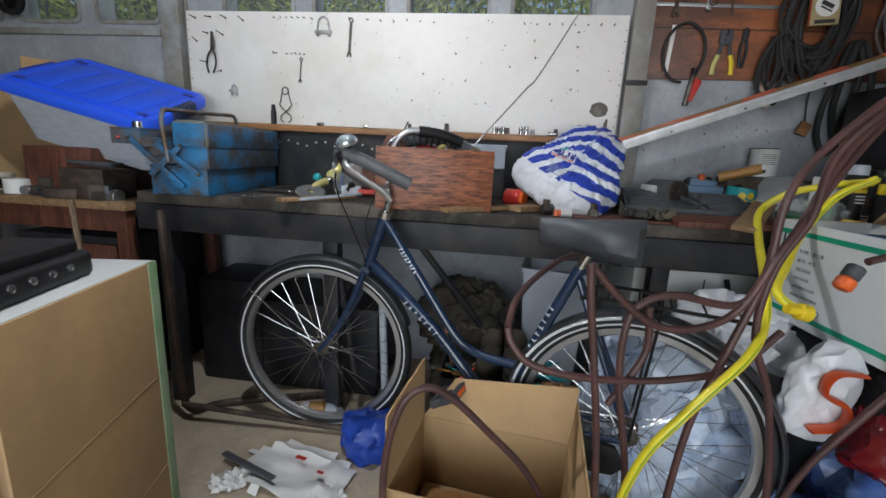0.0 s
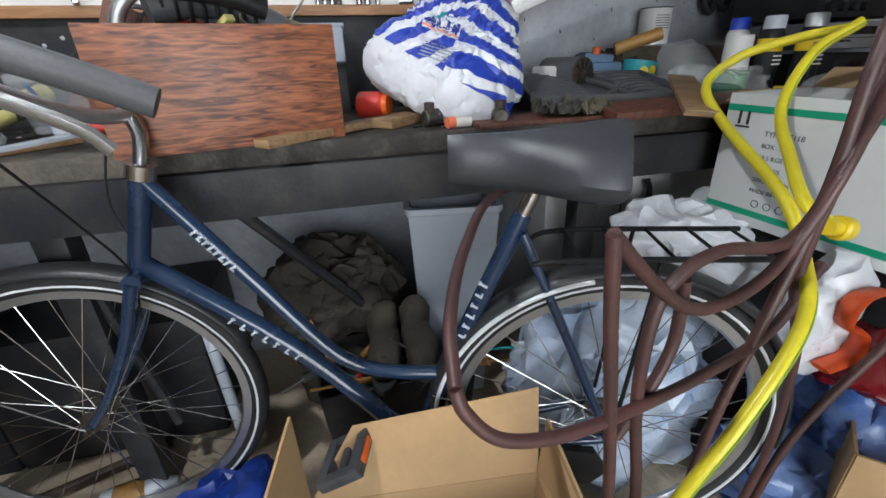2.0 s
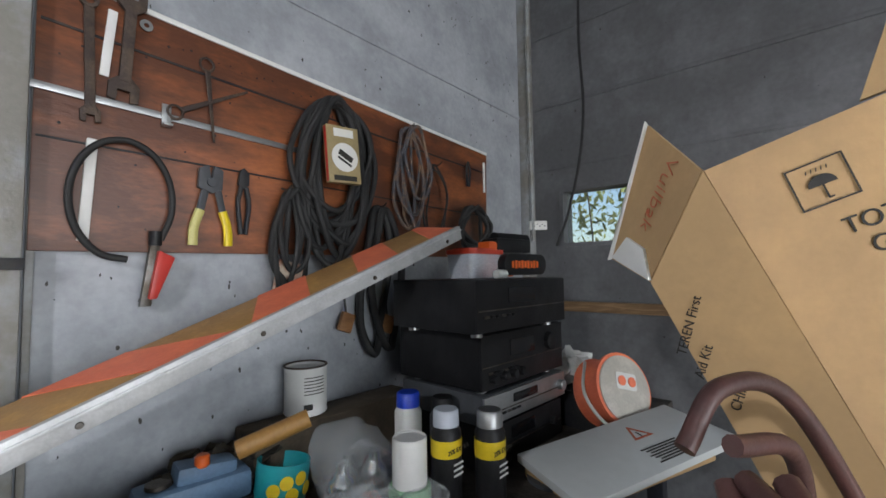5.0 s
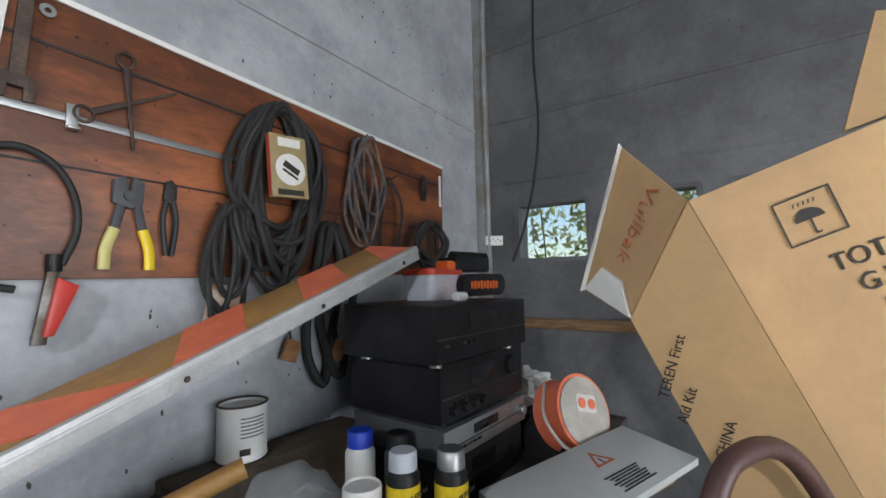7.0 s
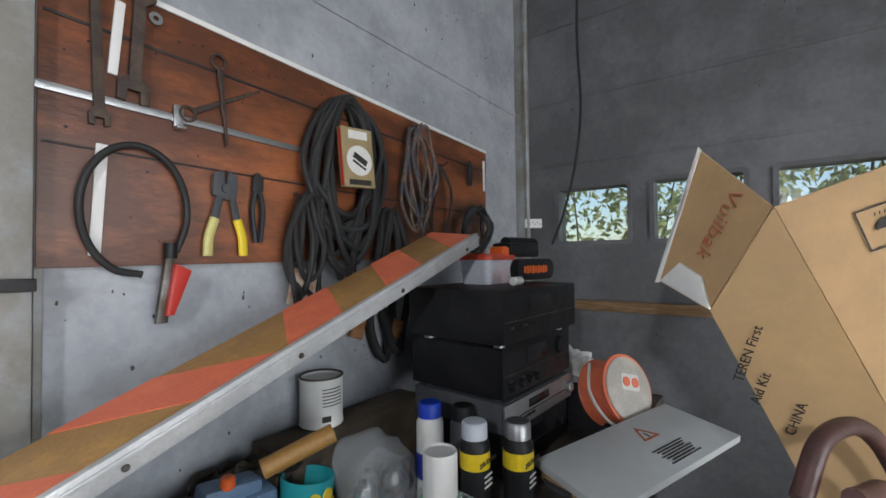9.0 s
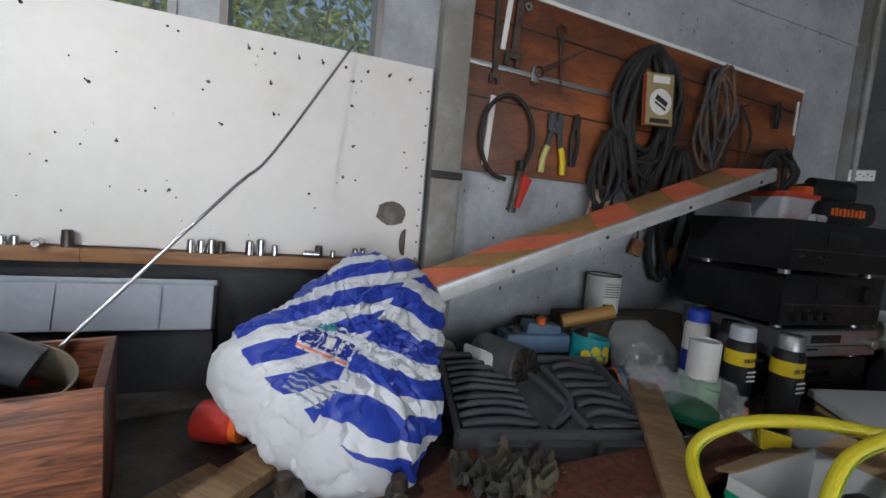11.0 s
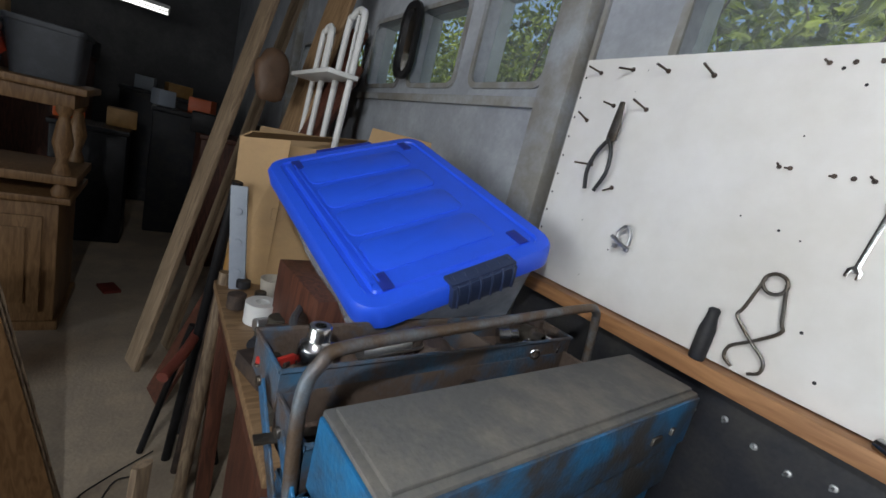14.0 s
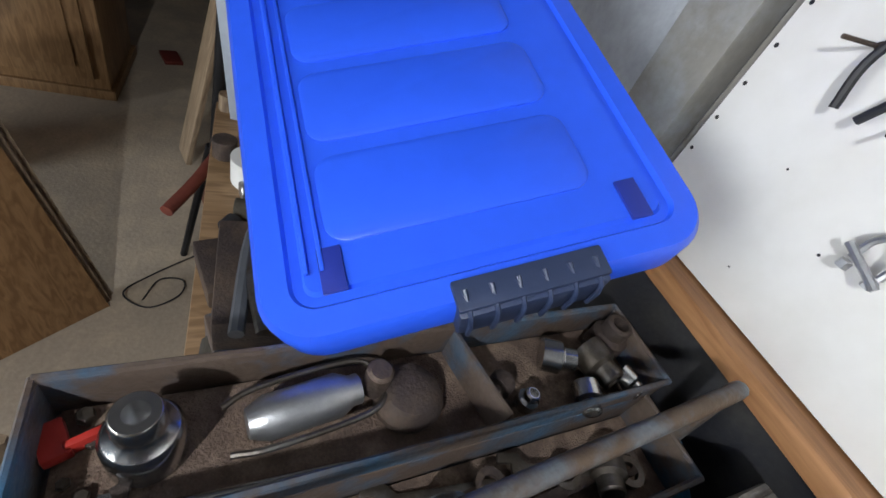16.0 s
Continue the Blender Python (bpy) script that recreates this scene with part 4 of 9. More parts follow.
pipe("head_tube", [HL, HT], 0.019, sub=1)
pipe("top_tube", [HT + Vector((0.0, 0, -0.02)), (-0.19, 1.284, 0.685), (-0.08, 1.245, 0.54), (-0.02, 1.226, 0.492), (0.05, 1.2, 0.477), (0.145, 1.172, 0.475)], 0.0145)
pipe("down_tube", [HL + Vector((0.005, 0, 0.03)), (-0.138, 1.265, 0.53), BB], 0.0185, sub=4)
pipe("seat_tube", [BB, (0.157, 1.163, 0.5), SC], 0.0165, sub=4)
pipe("seat_post", [SC, SC + Vector((0.026, -0.009, 0.065))], 0.0135, CHROME, "chrome seat post", sub=1)
for s in (-1, 1):
    off = SIDE * 0.055 * s
    pipe("seat_stay", [SC + SIDE * 0.016 * s + Vector((0, 0, -0.03)), RH + off], 0.0085, sub=1)
    pipe("chain_stay", [BB + SIDE * 0.02 * s, RH + off], 0.0095, sub=1)
    fo = Vector((0, 0.05 * s, 0))
    pipe("fork_blade", [HL + fo * 0.7 + Vector((0, 0, 0.0)), (-0.46, 1.375 + fo.y, 0.56), (-0.535, 1.39 + fo.y, 0.43), FH + fo], 0.0125, BIKEBLUE, sub=6, r_end=0.008)
pipe("fork_crown", [HL + Vector((0, -0.04, 0)), HL + Vector((0, 0.04, 0))], 0.017, sub=1)
# fenders
for c, al, sd, a0, a1, nm in ((FH, Vector((1, 0, 0)), Vector((0, -1, 0)), 20, 150, "front_fender"), (RH, AL, SIDE, -8, 175, "rear_fender")):
    bm, loops = bmesh.new(), []
    n = 34
    for i in range(n + 1):
        a = radians(a0 + (a1 - a0) * i / n)
        row = []
        for k in range(9):
            b = radians(-95 + 190 * k / 8)
            r, z = 0.351 + 0.016 * math.cos(b), 0.031 * math.sin(b)
            for dr in ((0,),):
                row.append(bm.verts.new(c + (al * math.cos(a) + Vector((0, 0, 1)) * math.sin(a)) * r + sd * z))
        loops.append(row)
    for p, q in zip(loops, loops[1:]):
        for k in range(8):
            bm.faces.new((p[k], p[k + 1], q[k + 1], q[k]))
    bmesh.ops.recalc_face_normals(bm, faces=bm.faces)
    fender = part(nm, bm, mat(nm + "_grey", (0.03, 0.032, 0.036), 0.35, var=0.15, scale=12), bike, "dark grey plastic mudguard", UN)
    fender.modifiers.new("thick", "SOLIDIFY").thickness = 0.002
    pipe("fender_stay", [c + sd * 0.06, c + (al * math.cos(radians(a1 - 8)) + Vector((0, 0, math.sin(radians(a1 - 8))))) * 0.36 + sd * 0.03], 0.002, CHROME, sub=1, seg=6)
# reflective strip on the rear mudguard
pipe("reflector_strip", [RH + (AL * math.cos(radians(a)) + Vector((0, 0, math.sin(radians(a))))) * 0.349 + SIDE * 0.034 for a in range(100, 176, 6)], 0.0045, line_me.materials[0], "pale reflective strip", sub=2, seg=6)
# handlebar, grips, bell, brake lever
stem = Vector((-0.325, 1.345, 0.955))
pipe("stem", [HT, stem, (-0.34, 1.36, 0.99)], 0.0125, CHROME, "chrome handlebar stem", sub=3)
pipe("headset", [HT + Vector((-0.004, 0.001, -0.012)), HT + Vector((0.004, -0.001, 0.012))], 0.024, CHROME, sub=1)
pipe("handlebar", [(-0.37, 1.072, 1.098), (-0.415, 1.1, 1.095), (-0.425, 1.18, 1.05), (-0.38, 1.28, 1.0), (-0.34, 1.35, 0.99), (-0.33, 1.385, 1.04), (-0.328, 1.39, 1.11), (-0.312, 1.39, 1.15), (-0.275, 1.4, 1.178), (-0.23, 1.415, 1.18)], 0.0115, ALU, "dull chrome swept handlebar")
pipe("grip", [(-0.385, 1.078, 1.1), (-0.3, 1.084, 1.065), (-0.205, 1.098, 1.02)], 0.0185, BIKEGREY, "grey rubber grip", sub=4)
pipe("grip", [(-0.245, 1.41, 1.18), (-0.17, 1.435, 1.172), (-0.1, 1.46, 1.15)], 0.0185, BLACK, "black rubber grip", sub=4)
part("bell", lathe([(0, 0), (0.028, 0), (0.03, 0.006), (0.028, 0.016), (0.018, 0.027), (0.006, 0.031), (0, 0.031)], (-0.376, 1.075, 1.118), (12, -18, 0), 24), mat("pale_blue_chrome", (0.55, 0.62, 0.68), 0.25, 0.8, var=0.05), bike, "polished domed bell", UN)
pipe("bell_clamp", [(-0.374, 1.076, 1.1), (-0.376, 1.075, 1.12)], 0.01, BLACK, sub=1)
pipe("brake_lever", [(-0.385, 1.07, 1.085), (-0.37, 1.05, 1.06), (-0.32, 1.05, 1.03), (-0.27, 1.055, 1.0), (-0.25, 1.06, 0.975)], 0.0065, ALU, "bare alloy brake lever", seg=8, flat=1.5)
pipe("brake_bracket", [(-0.4, 1.08, 1.095), (-0.375, 1.062, 1.06)], 0.012, BLACK, sub=1)
pipe("gear_shifter", [(-0.395, 1.085, 1.07), (-0.405, 1.07, 1.045)], 0.009, PALEYEL, sub=1)
pipe("brake_cable", [(-0.4, 1.08, 1.08), (-0.44, 1.15, 1.0), (-0.42, 1.25, 0.85), (-0.4, 1.32, 0.72), (-0.43, 1.36, 0.6)], 0.0025, BLACK, seg=6)
pipe("brake_cable", [(-0.28, 1.4, 1.21), (-0.36, 1.41, 1.05), (-0.42, 1.38, 0.85), (-0.37, 1.33, 0.74)], 0.0025, BLACK, seg=6)
# saddle
bm = bmesh.new()
rows = []
for i in range(19):
    t = i / 18
    half = 0.022 + 0.088 * (1 / (1 + math.exp(-(t - 0.55) * 11)))
    if t > 0.9:
        half *= math.sqrt(max(0.05, 1 - ((t - 0.9) / 0.115) ** 2))
    if t < 0.06:
        half *= 0.45 + 9 * t
    top = 0.012 * math.sin(t * 3.1) + 0.03 * t ** 2 - 0.008
    row = []
    for k in range(14):
        a = 2 * math.pi * k / 14
        cx, cz = math.cos(a), math.sin(a)
        row.append(bm.verts.new((t * 0.275 - 0.16, half * cx, top + (0.042 * cz if cz > 0 else (0.035 + 0.05 * t) * cz))))
    rows.append(row)
for p, q in zip(rows, rows[1:]):
    for k in range(14):
        bm.faces.new((p[k], p[(k + 1) % 14], q[(k + 1) % 14], q[k]))
bm.faces.new(rows[0])
bm.faces.new(rows[-1])
bmesh.ops.recalc_face_normals(bm, faces=bm.faces)
part("saddle", bm, mat("grey_vinyl", (0.055, 0.06, 0.07), 0.42, var=0.15, scale=9, bump=0.1), bike, "broad grey vinyl saddle", axes(SC - BASE + Vector((0.035, -0.01, 0.09)), AL, SIDE.cross(Vector((0, 0, 1))) + Vector((-0.302, -0.953, 0)) * 2))
for s in (-1, 1):
    pipe("saddle_spring", [SC + Vector((0.02, 0, 0.055)) + SIDE * 0.02 * s, SC + Vector((0.1, -0.03, 0.035)) + SIDE * 0.04 * s, SC + Vector((0.11, -0.035, 0.075)) + SIDE * 0.045 * s], 0.007, BLACK, sub=3, seg=8)
# crank, pedal, chain guard, rack, stand
guard = [(0.0 - 0.09 * math.cos(radians(a)), 0.09 * math.sin(radians(a))) for a in range(-90, 91, 15)]
gm = axes(BB - BASE + SIDE * 0.045, AL, Vector((0, 0, 1)))
part("chain_guard", prism([(-0.02 + x, y) for x, y in guard] + [(0.36, 0.05), (0.39, 0.0), (0.36, -0.035)], 0.02, bev=0.004), BLACK, bike, "black plastic chain guard", gm)
crank_end = BB + SIDE * 0.085 - AL * 0.11 + Vector((0, 0, 0.115))
pipe("crank", [BB + SIDE * 0.07, crank_end], 0.009, ALU, sub=1, seg=10)
pedal = part("pedal", merged(box(0.095, 0.02, 0.026, (0, 0.034, 0), bev=0.004), box(0.095, 0.02, 0.026, (0, -0.034, 0), bev=0.004), box(0.02, 0.088, 0.022, (0.04, 0, 0), bev=0.004), box(0.02, 0.088, 0.022, (-0.04, 0, 0), bev=0.004), cyl(0.008, 0.1, (-0.05, 0, 0), (0, 90, 0), 10)), DKGREY, bike, "grey plastic pedal with a reflector", axes(crank_end - BASE + SIDE * 0.055, SIDE, AL + Vector((0, 0, 0.6))))
part("reflector", box(0.05, 0.004, 0.012, (0, 0.046, 0), bev=0.001), ORANGE, pedal)
other = BB - SIDE * 0.085 + AL * 0.11 + Vector((0, 0, -0.115))
pipe("crank", [BB - SIDE * 0.07, other], 0.009, ALU, sub=1, seg=10)
for s in (-1, 1):
    pipe("rack_rail", [RH + Vector((0, 0, 0.385)) - AL * 0.17 + SIDE * 0.05 * s, RH + Vector((0, 0, 0.4)) - AL * 0.1 + SIDE * 0.065 * s, RH + Vector((0, 0, 0.4)) + AL * 0.22 + SIDE * 0.065 * s], 0.005, BLACK, sub=4, seg=8)
    pipe("rack_leg", [RH + SIDE * 0.062 * s, RH + Vector((0, 0, 0.4)) + AL * 0.03 + SIDE * 0.065 * s], 0.004, BLACK, sub=1, seg=8)
for i in range(5):
    pipe("rack_bar", [RH + Vector((0, 0, 0.402)) + AL * (0.075 * i - 0.1) + SIDE * 0.065, RH + Vector((0, 0, 0.402)) + AL * (0.075 * i - 0.1) - SIDE * 0.065], 0.003, BLACK, sub=1, seg=6)
pipe("stand", [RH + SIDE * 0.05 - AL * 0.08 + Vector((0, 0, -0.06)), RH + SIDE * 0.17 - AL * 0.02 + Vector((0, 0, -0.352))], 0.007, ALU, sub=1, seg=8)
# pale lettering drawn as bars along the tubes
palemark = mat("pale_decal", (0.55, 0.6, 0.66), 0.35, var=0.08)
for p0, p1, r, n in (((-0.25, 1.298, 0.615), (-0.12, 1.26, 0.515), 0.0185, 7), ((0.17, 1.158, 0.545), (0.222, 1.141, 0.7), 0.0165, 7), ((-0.27, 1.305, 0.795), (-0.21, 1.288, 0.715), 0.0145, 8)):
    p0, p1 = Vector(p0), Vector(p1)
    d = (p1 - p0).normalized()
    across = d.cross(SIDE).normalized()
    for i in range(n):
        c = p0.lerp(p1, (i + 0.5) / n) + SIDE * (r - 0.001)
        h = 0.0075 if i % 3 else 0.009
        part("decal_mark", merged(box(0.0045, 2 * h, 0.003, (0, 0, 0), (0, 0, 14), bev=0.0008), box(0.009, 0.0035, 0.003, (0.002, h * (0.7 if i % 2 else -0.7), 0), bev=0.0008)), palemark, bike, "pale decal stroke" if i == 0 else "", axes(c - BASE, d, across))

# ---- things on the bench ----
# laminate box with parts in it
wb = thing("wooden_box", "open rosewood-grain laminate box full of old parts", "box", pose(-0.207, 1.512, BZ, 0, 0, 14))
bw, bd_, bh, bt = 0.41, 0.2, 0.213, 0.012
part("front_panel", box(bw, bt, bh, (0, -bd_ / 2, bh / 2), bev=0.002), LAMINATE, wb)
part("back_panel", box(bw, bt, bh, (0, bd_ / 2, bh / 2), bev=0.002), LAMINATE, wb)
part("side_panel", box(bt, bd_ - bt, bh, (bw / 2 - bt / 2, 0, bh / 2), bev=0.002), MAHOG, wb, "dark end panel")
part("side_panel", box(bt, bd_ - bt, bh, (-bw / 2 + bt / 2, 0, bh / 2), bev=0.002), MAHOG, wb)
part("bottom", box(bw - 2 * bt, bd_ - bt, 0.01, (0, 0, 0.007), bev=0), MAHOG, wb)
WBM = Matrix(wb.matrix_basis)
cuff = thing("vacuum_hose", "black corrugated vacuum hose lying across the wooden box", "hose", WBM @ pose(0.0, 0.0, 0.21))
part("hose", tube([(-0.1, -0.02, 0.03), (-0.02, 0.0, 0.045), (0.06, 0.01, 0.035), (0.13, 0.0, 0.0)], 0.026, 8, 16), DKGREY, cuff)
for i in range(8):
    part("rib", ring_mesh(circle(0.026, 0, 0.004, 8), 20), BLACK, cuff, m=axes((-0.075 + 0.022 * i, -0.012 + 0.003 * i, 0.042 - 0.0006 * i * i), (0, 1, 0), (0, 0, 1)))
tin = thing("dented_tin", "dusty beige half-open tin in the wooden box", "tin", WBM @ pose(0.1, -0.01, 0.14, 20, 8, 0))
part("shell", roughen(lathe([(0, 0), (0.062, 0), (0.064, 0.004), (0.064, 0.085), (0.061, 0.085), (0.06, 0.006), (0, 0.006)], seg=28), 0.004, 14), mat("dusty_beige_tin", (0.2, 0.175, 0.13), 0.6, var=0.2, scale=10), tin)
solid("metal_hoop", tube([(0.05 * math.cos(a), 0.01 * math.sin(a * 2), 0.05 * math.sin(a)) for a in [i * 0.5 for i in range(7)]], 0.005, 5), ALU, "bent bare metal hoop in the wooden box", "hoop", WBM @ pose(-0.12, 0.03, 0.2))
solid("metal_hoop", tube([(0.065 * math.cos(a), 0, 0.065 * math.sin(a)) for a in [i * 0.5 for i in range(7)]], 0.004, 5), IRON, "thin dull metal hoop in the wooden box", "hoop", WBM @ pose(-0.07, 0.06, 0.19, 0, 0, 20))
solid("wood_offcut", box(0.11, 0.02, 0.16, bev=0.003), MAHOG, "dark brown board offcut in the wooden box", "board", WBM @ pose(-0.15, 0.06, 0.17, 12, 24, 10))
solid("screwdriver", merged(tube([(0, 0, 0), (0.1, 0, 0)], 0.012, 1, 12), tube([(0.1, 0, 0), (0.2, 0, 0)], 0.004, 1, 8)), RED, "screwdriver with a red handle in the wooden box", "screwdriver", WBM @ pose(-0.06, 0.045, 0.225, 0, 12, -8))
solid("lump_of_iron", roughen(box(0.15, 0.12, 0.1, bev=0.02), 0.012, 18), RUST, "rusty iron casting in the wooden box", "casting", WBM @ pose(-0.02, 0.0, 0.1))
solid("lump_of_iron", roughen(box(0.12, 0.14, 0.11, bev=0.03), 0.012, 15, 3), BLACKP, "dark oily casting in the wooden box", "casting", WBM @ pose(0.08, 0.01, 0.075))
solid("yellow_plug", merged(cyl(0.01, 0.035, seg=12, bev=0.003), box(0.022, 0.012, 0.02, (0, 0, 0.04), bev=0.003)), PALEYEL, "small pale yellow plug in the wooden box", "plug", WBM @ pose(0.0, -0.05, 0.2, 60, 0, 40))

# thin rod leaning on the white board, out of the box
rod = thing("metal_rod", "thin bent steel rod leaning against the white board", "rod", pose(-0.09, 1.63, 1.12))
part("rod", tube([(0, 0, 0), (0.2, 0.1, 0.245), (0.26, 0.2, 0.325), (0.425, 0.38, 0.625)], 0.0028, 4, 8), ALU, rod)

# long grey plastic bin under the ledge
gb = thing("parts_bin", "long pale grey plastic drawer bin under the ledge", "bin", pose(-0.22, 1.955, 1.1, -14, 0, 0))
part("body", merged(box(0.56, 0.06, 0.105, (0, 0, 0), bev=0.008), box(0.57, 0.066, 0.012, (0, 0, 0.05), bev=0.004)), GREYPL, gb)
for x in (-0.18, 0.0, 0.18):
    part("front_rib", box(0.006, 0.006, 0.09, (x, -0.032, -0.004), bev=0.002), GREYPL, gb)
solid("bin_prop", box(0.56, 0.07, 0.135, bev=0.004), BLACKP, "black wooden block under the grey bin", "block", pose(-0.22, 1.975, BZ + 0.0675))

# supermarket bag
bag = thing("carrier_bag", "crumpled white and blue striped plastic carrier bag, full", "bag", pose(0.31, 1.69, BZ))
LOBES = [(Vector(d).normalized(), a) for d, a in (((-1, -0.05, -0.05), 0.085), ((0.8, -0.42, -0.36), 0.068), ((0.15, -0.8, -0.6), 0.105), ((0.27, 0.75, 0.6), 0.115), ((0.82, 0.37, 0.44), 0.1), ((-0.5, 0.7, 0.1), 0.03), ((-0.5, -0.65, -0.5), 0.045))]


def bag_point(d, lift=0.0):
    """The slumped, creased sack's skin in the direction d from its middle."""
    r = 0.132 + sum(a * math.exp(6.5 * (d.dot(k) - 1)) for k, a in LOBES)
    q = d * 2.1 + Vector((0.4, 1.7, 0.2))
    w = q + 0.35 * Vector((noise.noise(q * 1.7), noise.noise(q * 1.7 + Vector((7, 0, 0))), noise.noise(q * 1.7 + Vector((0, 7, 0)))))
    top = 0.45 + 0.55 * min(1.0, max(0.0, d.z + 0.6 + 0.5 * d.x))
    r += top * (0.03 * (abs(noise.noise(w * 1.3)) - 0.22) - 0.016 * (1 - abs(noise.noise(w * 2.9))) ** 5 + 0.012 * abs(noise.noise(w * 5.0)) + 0.005 * noise.noise(w * 11))
    p = d * (r + lift) + Vector((0, 0, 0.148))
    p.z = max(p.z, 0.003 + 0.3 * lift)
    return p


def striped_polythene():
    """White polythene with printed blue bands over its upper part, in two slants either side of a fold."""
    m = mat("striped_polythene", (0.66, 0.68, 0.72), 0.38, var=0.06, scale=6, bump=0.2)
    n, l = m.node_tree.nodes, m.node_tree.links

    def op(kind, a, b=0.0, c=None):
        x = n.new("ShaderNodeMath")
        x.operation = kind
        for k, v in enumerate((a, b) if c is None else (a, b, c)):
            if isinstance(v, (int, float)):
                x.inputs[k].default_value = v
            else:
                l.new(v, x.inputs[k])
        return x.outputs[0]

    def along(v, d):
        x = n.new("ShaderNodeVectorMath")
        x.operation = "DOT_PRODUCT"
        l.new(v, x.inputs[0])
        x.inputs[1].default_value = d
        return x.outputs["Value"]

    co, nz = n.new("ShaderNodeTexCoord"), n.new("ShaderNodeTexNoise")
    nz.inputs["Scale"].default_value, nz.inputs["Detail"].default_value = 9.0, 2
    l.new(co.outputs["Object"], nz.inputs["Vector"])
    wob = op("MULTIPLY", op("SUBTRACT", nz.outputs[0], 0.5), 0.055)
    across = op("ADD", along(co.outputs["Object"], (0.876, -0.482, 0.0)), wob)
    height = op("SUBTRACT", along(co.outputs["Object"], (0.13, 0.25, 0.96)), 0.142)
    wa = op("ADD", op("MULTIPLY", across, -0.42), op("ADD", op("MULTIPLY", height, 0.92), wob))
    wb_ = op("ADD", op("MULTIPLY", across, 0.3), op("ADD", op("MULTIPLY", height, 0.95), op("MULTIPLY", wob, -1.4)))
    side = op("GREATER_THAN", op("ADD", across, op("MULTIPLY", height, -0.3)), 0.055)
    s = op("ADD", op("MULTIPLY", wa, op("SUBTRACT", 1.0, side)), op("MULTIPLY", op("ADD", wb_, 0.013), side))
    band = op("GREATER_THAN", op("FRACT", op("ADD", op("MULTIPLY", s, 17.0), 20.0)), 0.42)
    limit = op("ADD", op("MULTIPLY", across, -0.55), op("ADD", op("MULTIPLY", wob, 1.2), -0.06))
    upper = op("GREATER_THAN", height, limit)
    mask = op("MULTIPLY", band, upper)
    mix = n.new("ShaderNodeMix")
    mix.data_type = "RGBA"
    p = n["Principled BSDF"]
    l.new(p.inputs["Base Color"].links[0].from_socket, mix.inputs[6])
    mix.inputs[7].default_value = (0.02, 0.05, 0.36, 1)
    l.new(mask, mix.inputs[0])
    l.new(mix.outputs[2], p.inputs["Base Color"])
    return m


bm = bmesh.new()
bmesh.ops.create_icosphere(bm, subdivisions=6, radius=1.0)
for v in bm.verts:
    v.co = bag_point(v.co.normalized())
part("sack", bm, striped_polythene(), bag, "white polythene with blue bands")


def bag_patch(at, x0, x1, y0, y1, lift, nx=16, ny=10):
    """A printed patch lying on the skin about the direction at."""
    at = Vector(at).normalized()
    ex = Vector((0.86, -0.4, -0.3))
    ex = (ex - at * ex.dot(at)).normalized()
    ey = at.cross(ex)
    bm = bmesh.new()
    g = [[bm.verts.new(bag_point((at + ex * (x0 + (x1 - x0) * i / nx) + ey * (y0 + (y1 - y0) * j / ny)).normalized(), lift)) for j in range(ny + 1)] for i in range(nx + 1)]
    for i in range(nx):
        for j in range(ny):
            bm.faces.new((g[i][j], g[i + 1][j], g[i + 1][j + 1], g[i][j + 1]))
    return bm


AT = (-0.26, -0.8, 0.54)
part("printed_badge", bag_patch(AT, -0.3, 0.34, -0.2, 0.24, 0.002), BAGWHITE, bag, "printed badge with a white ground")
part("printed_badge", bag_patch(AT, -0.26, 0.3, -0.12, 0.1, 0.0035), NAVY, bag, "blue badge band")
part("printed_badge", bag_patch(AT, -0.28, 0.0, 0.13, 0.22, 0.0035), TEAL, bag, "light blue badge corner")
part("printed_badge", bag_patch(AT, -0.28, 0.32, -0.18, -0.15, 0.0035, 16, 3), REDOR, bag, "red badge line")
for k, (a, b) in enumerate(((-0.16, -0.12), (-0.06, 0.06), (0.12, 0.17))):
    part("printed_badge", bag_patch(AT, a, b, -0.08, 0.06, 0.005, 4, 5), WHITE, bag)
for k in range(5):
    part("print_line", bag_patch((-0.42, -0.85, 0.02), -0.25, 0.3 - 0.03 * k, 0.16 - 0.05 * k, 0.18 - 0.05 * k, 0.002, 16, 2), GREYPL, bag, "pale grey line of print" if k == 0 else "")

# moulded tool-case insert
tt = thing("tool_case", "dark grey moulded tool case insert with empty recesses", "tool case", axes((0.75, 1.685, 0.968), (0.968, -0.2, 0.0), (0.2, 0.94, 0.15)))
part("shell", merged(box(0.42, 0.3, 0.012, (0, 0, -0.022), bev=0.003), box(0.42, 0.014, 0.055, (0, -0.15, -0.012), bev=0.004), box(0.42, 0.014, 0.05, (0, 0.15, -0.012), bev=0.004), box(0.014, 0.3, 0.05, (-0.21, 0, -0.012), bev=0.004), box(0.014, 0.3, 0.05, (0.21, 0, -0.012), bev=0.004)), DKGREY, tt)
for x in (-0.12, 0.0, 0.12):
    part("hinge_block", box(0.1, 0.02, 0.03, (x, -0.164, -0.014), bev=0.004), DKGREY, tt)
rng = random.Random(5)
for i in range(9):
    y = -0.115 + 0.029 * i
    part("recess_wall", tube([(-0.195, y, 0.0), (-0.15, y + rng.uniform(-.006, .006), 0.008), (-0.1, y + rng.uniform(-.008, .008), 0.008), (-0.045, y, 0.002)], 0.0075, 4, 8), DKGREY, tt)
